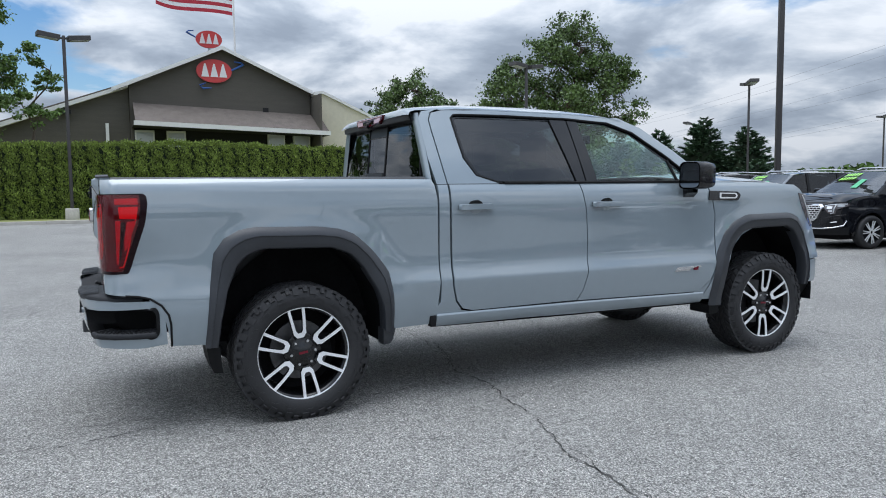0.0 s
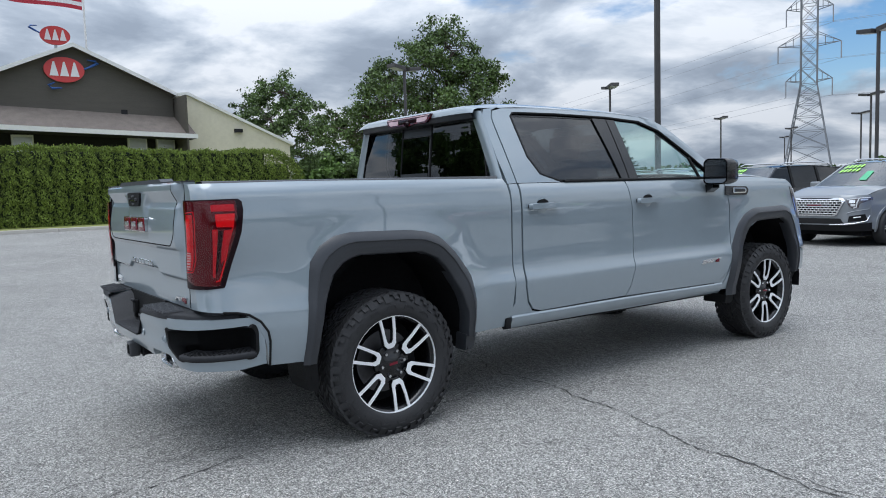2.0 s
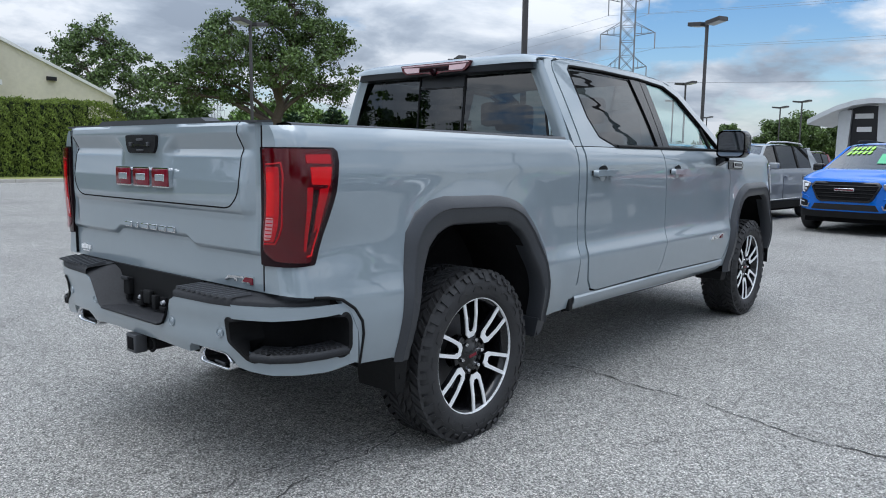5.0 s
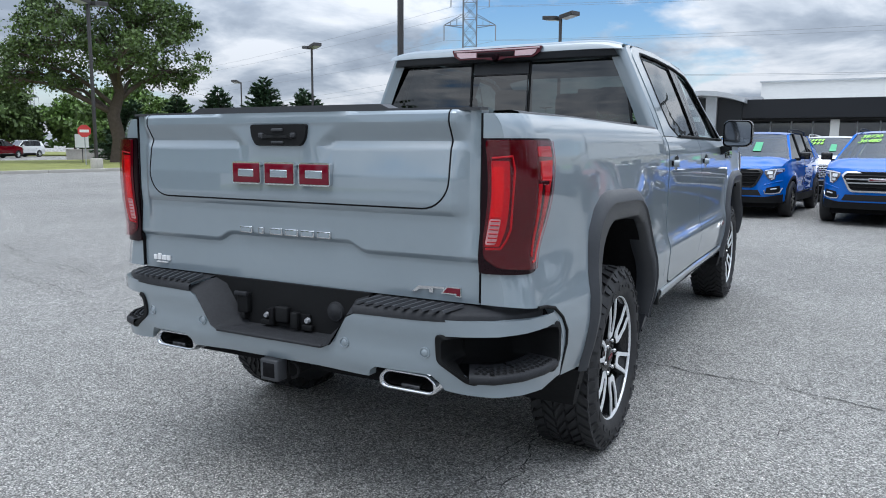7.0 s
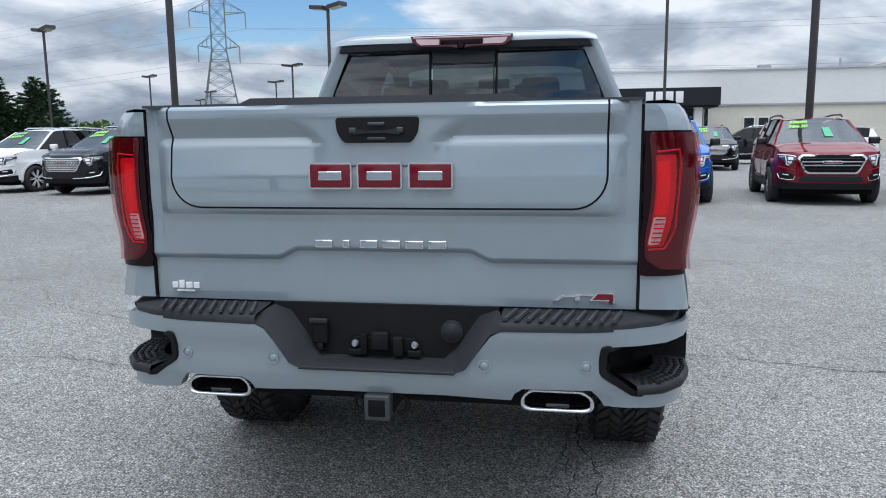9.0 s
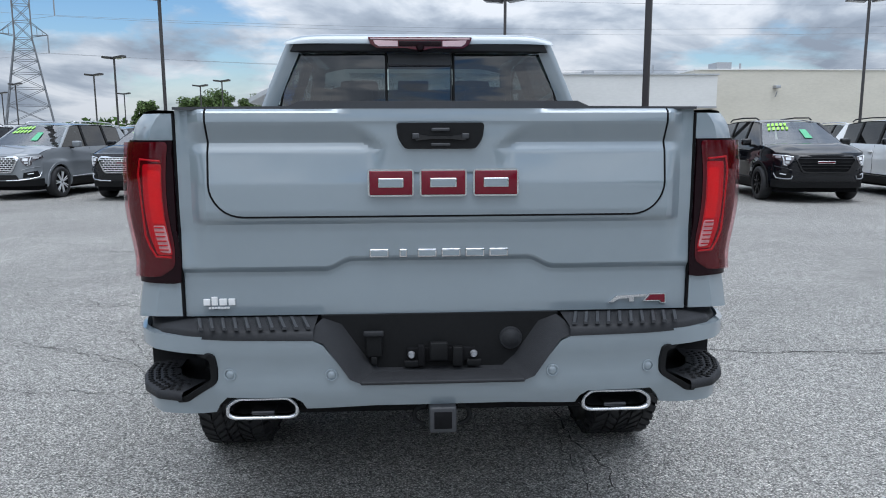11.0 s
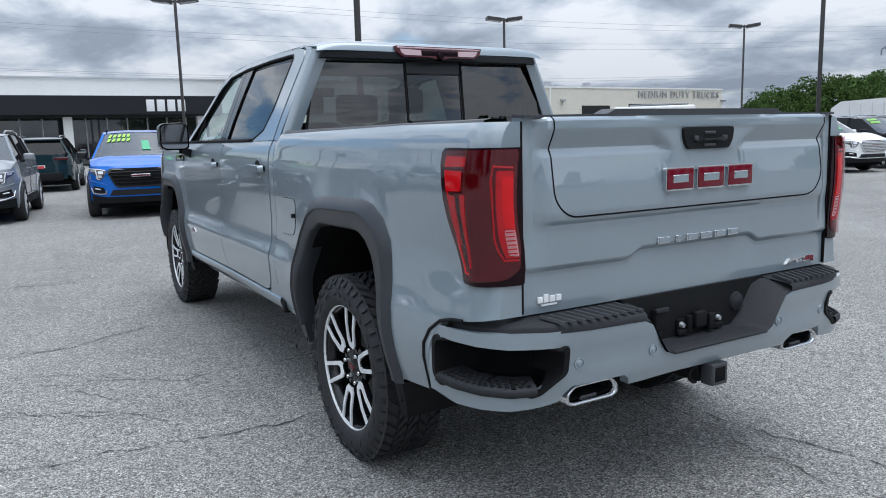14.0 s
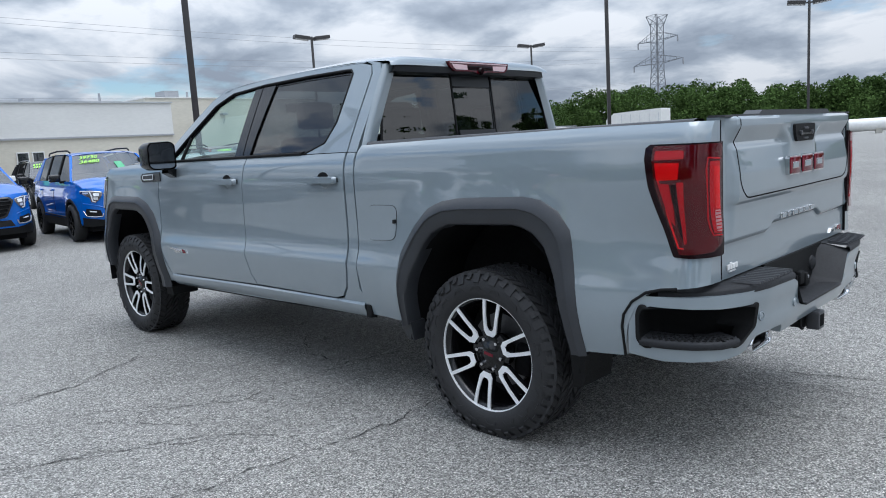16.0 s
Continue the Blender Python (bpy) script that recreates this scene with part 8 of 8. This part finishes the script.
def suv(col, chrome=True, price=True, m=None, extra=""):
    pt = CAR_PAINT[col]
    car = thing("parked_suv", f"{CAR_WORD[col]} compact suv with {'chrome mesh' if chrome else 'black barred'} grille" + (" and green price numbers" if price else "") + extra, "suv", "cars on the dealer lot", m)
    # body sides with open wheel arches
    def arch(c, r):
        return [(c + r * math.cos(q), 0.36 + r * math.sin(q)) for q in span(-0.14, math.pi + 0.14, 14)]
    lower = arch(1.36, 0.395) + arch(-1.36, 0.395)
    side = [(1.90, 0.36)] + lower + [(-2.10, 0.36), (-2.30, 0.52), (-2.33, 0.80), (-2.33, 1.0)] + [(x, suv_top(x)) for x in (-2.2, -2.0, -1.2, 0.2, 1.17, 1.35, 1.55, 1.72, 1.82, 1.90)]
    hood_f = lambda t, u: Vector((1.17 + 0.10 * (1 - u * u), u * suv_w(1.17, 1.11), 1.11 + 0.025 * (1 - u * u))).lerp(suv_nose(0.0)(u * suv_w(1.90, 0.985), 0.985), t) + Vector((0, 0, 0.125 * t - 0.125 * t ** 2 + (0.05 * (1 - u ** 4) + 0.016 * smooth01(0.42, 0.58, abs(u)) * (1 - smooth01(0.80, 0.95, abs(u)))) * math.sin(min(1.0, t * 1.15) * math.pi) ** 0.7))
    part("body", gridmesh(bmesh.new(), [0, 0.5, 1], [0, 1], lambda t, k: Vector((-1.9 + 3.0 * t, 0.7 * (2 * k - 1), 0.98))), M["under"], car)
    part("hood", gridmesh(bmesh.new(), span(0, 1, 12), span(-1, 1, 24), hood_f), pt, car)
    for s in (1, -1):
        part("side_panel", panel(bmesh.new(), side, lambda x, z: Vector((x, s * suv_w(x, z), z)), (0, -s * 0.03, 0), 0.09, 0.035), pt, car)
        for c in (1.36, -1.36):
            bm = bmesh.new()
            gridmesh(bm, span(-0.2, math.pi + 0.2, 14), [0.90, 0.60], lambda q, y: Vector((c + 0.40 * math.cos(q), s * y, 0.36 + 0.40 * math.sin(q))))
            part("wheel_well", bm, M["under"], car)
    for y in (-0.62, 0.62):
        part("well_wall", boxed(-1.85, 1.85, y - 0.02, y + 0.02, 0.25, 0.85), M["under"], car)
    top_e = [(y, 0.985) for y in span(-0.855, 0.855, 12)]
    part("front_fascia", panel(bmesh.new(), top_e + [(0.866, 0.70), (0.866, 0.44), (0.80, 0.38), (-0.80, 0.38), (-0.866, 0.44), (-0.866, 0.70)], suv_nose(0.0), (-0.03, 0, 0), 0.035, 0.04), pt, car)
    part("rear_face", gridmesh(bmesh.new(), span(-1, 1, 10), [0.40, 0.55, 0.80, 1.0, 1.13], lambda u, z: Vector((-2.30 - 0.06 * (1 - u ** 4) - 0.03 * (1 - abs(z - 0.6)), u * suv_w(-2.31, z), z))), pt, car)
    part("cowl", boxed(1.10, 1.25, -0.80, 0.80, 1.0, 1.10, bev=0.01), M["trim"], car)
    # roof and pillars
    def roof(x, u):
        y = u * (0.60 + 0.03 * smooth01(-1.9, -1.0, x))
        z = lerp_table([(-2.02, 1.56), (-1.6, 1.615), (-0.6, 1.645), (0.1, 1.625), (0.38, 1.585)], x)
        return Vector((x, y, z + 0.035 * (1 - abs(u) ** 3)))
    part("roof", gridmesh(bmesh.new(), [-2.02, -1.8, -1.4, -0.8, -0.2, 0.1, 0.3, 0.38], span(-1, 1, 10), roof), pt, car)
    for s in (1, -1):
        def gp(x, t):
            z = 1.10 + (roof(min(max(x, -2.02), 0.38), 1).z - 1.10) * t
            return Vector((x, s * (0.845 - (0.845 - 0.628) * t), z))
        def pil(a, b, w0, w1, nm="pillar", mt=None):
            bm = bmesh.new()
            prism(bm, [(0, 0), (1, 0), (1, 1), (0, 1)], lambda q, t: Vector((a + (b - a) * t + (w0 if q else 0) * (1 - t) + (w1 if q else 0) * t, 0, 0)) + Vector((0, gp(0, t).y + s * 0.006, gp(a + (b - a) * t, t).z)), lambda q, t: Vector((a + (b - a) * t + (w0 if q else 0) * (1 - t) + (w1 if q else 0) * t, 0, 0)) + Vector((0, gp(0, t).y - s * 0.04, gp(a + (b - a) * t, t).z)))
            part(nm, bm, mt or pt, car, smooth=False)
        pil(1.13, 0.35, 0.055, 0.05, "windscreen_pillar")
        pil(0.0, -0.1, 0.08, 0.07, "door_pillar", M["trim"])
        pil(-1.02, -1.08, 0.09, 0.07, "door_pillar", M["trim"])
        pil(-2.2, -2.0, 0.50, 0.16, "rear_pillar")
        for nm, a0, a1, b0, b1 in (("front_window", 0.08, 1.12, -0.03, 0.34), ("rear_window", -0.93, 0.0, -1.01, -0.10), ("quarter_window", -1.72, -1.02, -1.84, -1.08)):
            bm = bmesh.new()
            vs = [bm.verts.new(Vector((x, gp(x, t).y - s * 0.012, gp(min(x, 0.38) if t else x, t).z))) for x, t in ((a0, 0), (a1, 0), (b1, 0.97), (b0, 0.97))]
            bm.faces.new(vs)
            part(nm, bm, M["car_glass"], car)
        part("roof_rail", tube(bmesh.new(), [(0.15, s * 0.56, 1.655), (0.0, s * 0.57, 1.70), (-0.8, s * 0.58, 1.715), (-1.6, s * 0.57, 1.69), (-1.75, s * 0.56, 1.64)], 0.016, 6), M["chrome"] if chrome else M["trim"], car)
        part("belt_trim", tube(bmesh.new(), [gp(1.1, 0) + Vector((0, s * 0.012, 0.0)), gp(0, 0) + Vector((0, s * 0.012, 0.0)), gp(-1.8, 0) + Vector((0, s * 0.012, 0.0))], 0.010, 6), M["chrome"] if chrome else M["trim"], car)
        mi = part("door_mirror", boxed(0.72, 0.84, min(s * 0.93, s * 1.12), max(s * 0.93, s * 1.12), 1.11, 1.25, bev=0.03), pt if chrome else M["black_paint"], car)
        part("mirror_foot", boxed(0.76, 0.83, min(s * 0.84, s * 0.95), max(s * 0.84, s * 0.95), 1.08, 1.13, bev=0.01), M["trim"], mi)
        # lower cladding and arches
        bm = bmesh.new()
        gridmesh(bm, span(-0.93, 0.93, 8), [0, 1, 2], lambda x, k: Vector((x, s * (suv_w(x, (0.26, 0.32, 0.43)[k]) + (0.0, 0.014, 0.014)[k]), (0.26, 0.32, 0.43)[k])))
        part("sill_cladding", bm, M["trim"], car)
        part("door_strip", tube(bmesh.new(), [(-0.90, s * 0.934, 0.47), (0.9, s * 0.932, 0.45)], 0.012, 6), M["chrome"] if chrome else M["trim"], car)
        for dx in (0.02, -1.0):
            part("door_gap", tube(bmesh.new(), [(dx - 0.02, s * suv_w(dx, 0.45), 0.45), (dx, s * suv_w(dx, 0.7), 0.7), (dx, s * suv_w(dx, 0.8), 0.8), (dx - 0.02, s * suv_w(dx, 1.09), 1.09)], 0.004, 4), M["under"], car)
            part("door_handle", boxed(dx - 0.22, dx - 0.06, min(s * 0.90, s * 0.945), max(s * 0.90, s * 0.945), 0.935, 0.965, bev=0.008), pt, car)
        for ax in (1.36, -1.36):
            bm = bmesh.new()
            gridmesh(bm, span(-0.2, math.pi + 0.2, 20), [0, 1, 2, 3], lambda a, k: Vector((ax + (0.382, 0.386, 0.438, 0.442)[k] * math.cos(a), s * (suv_w(ax + 0.42 * math.cos(a), 0.36 + 0.42 * math.sin(a)) + (-0.03, 0.014, 0.012, -0.01)[k]), 0.36 + (0.382, 0.386, 0.438, 0.442)[k] * math.sin(a))))
            part("arch_trim", bm, pt if chrome else M["trim"], car)
    # windscreen and rear glass
    def screen(t, u):
        return Vector((1.20 - 0.83 * t + 0.06 * (1 - u * u) * (1 - t), u * (0.82 - 0.22 * t), 1.105 + 0.485 * t + 0.03 * (1 - u * u)))
    ws = part("windscreen", gridmesh(bmesh.new(), span(0, 1, 5), span(-1, 1, 10), screen), M["car_screen"], car)
    part("rear_glass", gridmesh(bmesh.new(), span(0, 1, 3), span(-1, 1, 8), lambda t, u: Vector((-2.26 + 0.22 * t, u * (0.74 - 0.14 * t), 1.13 + 0.43 * t))), M["car_glass"], car)
    part("rear_spoiler", boxed(-2.14, -1.98, -0.6, 0.6, 1.55, 1.60, bev=0.015), pt, car)
    part("cabin", boxed(-1.9, 0.6, -0.55, 0.55, 0.7, 1.22, bev=0.1), M["seat"], car)
    for y in (-0.35, 0.35):
        part("headrest", boxed(-0.25, -0.1, y - 0.13, y + 0.13, 1.22, 1.42, bev=0.04), M["seat"], car)
    # face
    def front(off):
        return lambda y, z: suv_nose(off)(y, z + 0.04 * smooth01(0.45, 0.60, z))
    go = rounded([(-0.575, 0.835), (-0.56, 0.80), (-0.455, 0.585), (-0.40, 0.555), (0.40, 0.555), (0.455, 0.585), (0.56, 0.80), (0.575, 0.835), (0.515, 0.895), (-0.515, 0.895)], 0.025, 3)
    gr = part("grille", panel(bmesh.new(), go, front(0.016), (-0.05, 0, 0), 0.06, 0.05), M["under"], car, "chrome mesh grille" if chrome else "black barred grille")
    shiny = chrome or isinstance(price, tuple)
    inner_ = [(y * 0.94, 0.725 + (z - 0.725) * 0.86) for y, z in go]
    bm = bmesh.new()
    rings = [[bm.verts.new(front(o_)(y, z)) for y, z in l_] for o_, l_ in ((0.004, [(y * 1.01, 0.725 + (z - 0.725) * 1.03) for y, z in go]), (0.036, go), (0.036, inner_), (0.014, inner_))]
    for q0, q1 in zip(rings, rings[1:]):
        bridge(bm, q0, q1)
    part("grille_frame", bm, M["chrome"] if shiny else M["black_paint"], gr)
    rows_z = (0.60, 0.645, 0.69, 0.735, 0.78, 0.825, 0.865) if chrome else (0.635, 0.70, 0.765, 0.83)
    for i, z in enumerate(rows_z):
        wb = lerp_table([(0.555, 0.38), (0.585, 0.43), (0.80, 0.53), (0.835, 0.545), (0.895, 0.49)], z) - 0.012
        bm = bmesh.new()
        hz = 0.008 if chrome else 0.014
        prism(bm, [(0, -hz), (0, hz), (1, hz * 0.4), (1, -hz * 0.4)], lambda q, dz: front(0.016 + 0.016 * q)(-wb, z + dz), lambda q, dz: front(0.016 + 0.016 * q)(-wb * 0.5, z + dz))
        for y0, y1 in ((-0.5, 0.0), (0.0, 0.5), (0.5, 1.0)):
            prism(bm, [(0, -hz), (0, hz), (1, hz * 0.4), (1, -hz * 0.4)], lambda q, dz: front(0.016 + 0.016 * q)(wb * y0, z + dz), lambda q, dz: front(0.016 + 0.016 * q)(wb * y1, z + dz))
        part("grille_bar", bm, M["machined"] if chrome else M["steel" if shiny and i in (1, 2) else "black_paint"], gr, smooth=False)
    if chrome:
        bm = bmesh.new()
        for i, (z, z1) in enumerate(zip(rows_z, rows_z[1:])):
            for j in range(12):
                y = -0.44 + j * 0.08 + 0.04 * (i % 2)
                if abs(y) < lerp_table([(0.60, 0.40), (0.80, 0.50), (0.86, 0.48)], z):
                    tube(bm, [front(0.022)(y, z), front(0.022)(y, z1)], 0.007, 4)
        part("grille_mesh", bm, M["machined"], gr)
    em = part("emblem_plate", boxed(2.315, 2.336, -0.165, 0.165, 0.775, 0.825, bev=0.006), M["chrome"], gr)
    part("emblem_bar", boxed(2.330, 2.340, -0.15, 0.15, 0.785, 0.815, bev=0.003), M["red"], em)
    for s in (1, -1):
        hl = [(s * 0.585, 0.865), (s * 0.595, 0.82), (s * 0.645, 0.735), (s * 0.70, 0.685), (s * 0.755, 0.70), (s * 0.765, 0.775), (s * 0.862, 0.855), (s * 0.858, 0.905), (s * 0.74, 0.905)]
        lamp = part("headlight", panel(bmesh.new(), hl, front(0.012), (-0.05, 0, 0), 0.03, 0.03), M["headlight_dark"], car)
        part("light_strip", tube(bmesh.new(), [front(0.020)(s * y, z) for y, z in ((0.60, 0.862), (0.70, 0.885), (0.80, 0.893), (0.855, 0.895))], 0.010, 5), M["headlight"], lamp)
        part("light_strip", tube(bmesh.new(), [front(0.020)(s * y, z) for y, z in ((0.76, 0.885), (0.742, 0.80), (0.735, 0.715), (0.70, 0.70))], 0.012, 5), M["headlight"], lamp)
        for y0, y1, z0, z1 in ((0.64, 0.715, 0.80, 0.855), (0.665, 0.72, 0.735, 0.78), (0.775, 0.835, 0.845, 0.875)):
            part("headlight_lens", panel(bmesh.new(), [(s * y0, z0), (s * y0, z1), (s * y1, z1), (s * y1, z0)], front(0.018), (-0.02, 0, 0), 0.03, 0.03), M["headlight"], lamp)
        part("cheek_crease", tube(bmesh.new(), [front(0.001)(s * y, z) for y, z in ((0.60, 0.60), (0.70, 0.635), (0.80, 0.66), (0.85, 0.675))], 0.012, 6), pt, car)
        fl = [(s * 0.62, 0.475), (s * 0.64, 0.555), (s * 0.82, 0.585), (s * 0.84, 0.49)]
        fo = part("fog_recess", panel(bmesh.new(), fl, front(0.006), (-0.05, 0, 0), 0.03, 0.03), M["trim"], car)
        part("fog_trim", tube(bmesh.new(), [front(0.014)(s * y, z) for y, z in (((0.30, 0.425), (0.55, 0.43), (0.72, 0.45), (0.835, 0.485), (0.855, 0.56)) if chrome else ((0.60, 0.52), (0.62, 0.475), (0.72, 0.47), (0.82, 0.485), (0.85, 0.55)))], 0.016 if chrome else 0.011, 6), M["chrome"] if shiny else M["steel"], fo)
        part("fog_lamp", tube(bmesh.new(), [front(0.010)(s * 0.70, 0.535), front(0.016)(s * 0.78, 0.545)], 0.012, 6), M["headlight"], fo)
        part("tail_light", boxed(-2.40, -2.26, min(s * 0.42, s * 0.80), max(s * 0.42, s * 0.80), 0.96, 1.04, bev=0.02), M["lens"], car)
    part("lower_grille", panel(bmesh.new(), [(-0.56, 0.44), (-0.50, 0.525), (0.50, 0.525), (0.56, 0.44)], front(0.008), (-0.05, 0, 0), 0.06, 0.04), M["dark"], car)
    part("lower_bumper", panel(bmesh.new(), [(-0.862, 0.30), (-0.866, 0.46), (-0.60, 0.415), (0.60, 0.415), (0.866, 0.46), (0.862, 0.30)], front(0.005), (-0.05, 0, 0), 0.035, 0.04), M["trim"], car)
    part("rear_bumper", boxed(-2.40, -2.30, -0.62, 0.62, 0.34, 0.60, bev=0.04), M["trim"], car)
    pl = part("dealer_plate", boxed(-2.385, -2.345, -0.16, 0.16, 0.70, 0.82), M["white"], car)
    part("plate_panel", boxed(-2.388, -2.38, -0.13, 0.13, 0.72, 0.80), M["red_logo"], pl)
    part("underbody", boxed(-2.0, 2.0, -0.75, 0.75, 0.20, 0.34), M["under"], car)
    if price:
        for k, txt in enumerate(price if isinstance(price, tuple) else ()):
            digits(txt, 0.155, lambda a, b: screen(0.80 - 0.17 * k + b / 0.98, -0.80 + a / 0.72) + Vector((0.012, 0, 0.012)), M["green"], ws)
        for row, n in () if isinstance(price, tuple) else ((0.85, 5), (0.68, 5)):
            for i in range(n):
                u0 = -0.82 + i * 0.135
                bm = bmesh.new()
                gridmesh(bm, [0, 1], [0, 1], lambda t, u: screen(row - 0.06 + 0.115 * t, u0 + 0.078 * u + 0.03 * t) + Vector((0.012, 0, 0.012)))
                part("price_bar", bm, M["green"], ws)
        bm = bmesh.new()
        gridmesh(bm, [0.25, 0.62], [0.12, 0.32], lambda t, u: screen(t, u) + Vector((0.010, 0, 0.010)))
        part("price_card", bm, M["tag"], ws)
    w0_ = suv_wheel(not chrome)
    w0_.parent = car
    w0_.matrix_basis = pose(1.36, -0.85, 0.348)
    for x, s in ((-1.36, -1), (1.36, 1), (-1.36, 1)):
        copy_thing(w0_, pose(x, s * 0.85, 0.348) @ pose(0, 0, 0, 0, 0, 180 if s > 0 else 0) @ pose(0, 0, 0, 0, 20 * x, 0))
    return car


made = {}


def park(col, chrome, price, x, y, heading):
    k = (col, chrome, price)
    m_ = pose(x, y, 0, 0, 0, heading)
    if k in made:
        return copy_thing(made[k], m_)
    made[k] = suv(col, chrome, price, m_)
    return made[k]


# front row, noses towards the truck
for y, col, chrome, dx in ((14.2, "white", True, 0.0), (11.35, "black", True, -0.2), (8.55, "grey", True, 0.1), (5.68, "black", True, 0.1), (2.87, "grey", True, 0.25), (-0.08, "blue", False, 0.15),
                           (-2.50, "blue", False, -0.25), (-5.50, "red", False, 0.2), (-8.30, "black", False, 0.0), (-11.25, "white", False, 0.1), (-14.0, "red", True, 0.15), (-16.8, "black", False, 0.2), (-19.7, "white", True, 0.3), (-22.6, "black", True, 0.6), (-25.6, "black", True, 1.2), (-28.6, "black", True, 1.6), (-31.6, "black", True, 2.0)):
    park(col, chrome, {(-2.50, "blue"): ("39730", "36480"), (-5.50, "red"): ("39880", "36630")}.get((y, col), True), 12.6 + 0.13 * y + dx + 1.36, y - 0.14, 173.0)
# cars behind them
for x, y, col, chrome, price, hd in ((24.6, 1.1, "teal", True, False, -8), (19.5, -1.55, "white", True, True, 172), (27.5, -6.2, "black", True, True, 174), (22.5, 9.0, "grey", True, False, -7), (22.8, 12.0, "white", True, False, -7), (23.2, 15.0, "grey", True, False, -6), (22.2, 5.8, "white", True, False, -7), (33.0, 6.5, "red", True, True, 174), (33.5, 9.5, "grey", True, True, 174), (34, 12.4, "white", True, True, 174),
                                     (32.5, -9.0, "black", True, False, 80), (38.0, -14.0, "white", True, False, 100), (37.5, 66.5, "red", True, False, 15), (42.5, 71.0, "white", True, False, 195), (31.0, 70.5, "grey", True, False, 195),
                                     (21.5, -20.5, "black", True, True, 174), (22.5, -27.0, "black", False, True, 172), (20.5, -14.5, "grey", True, False, -8)):
    park(col, chrome, price, x, y, hd)
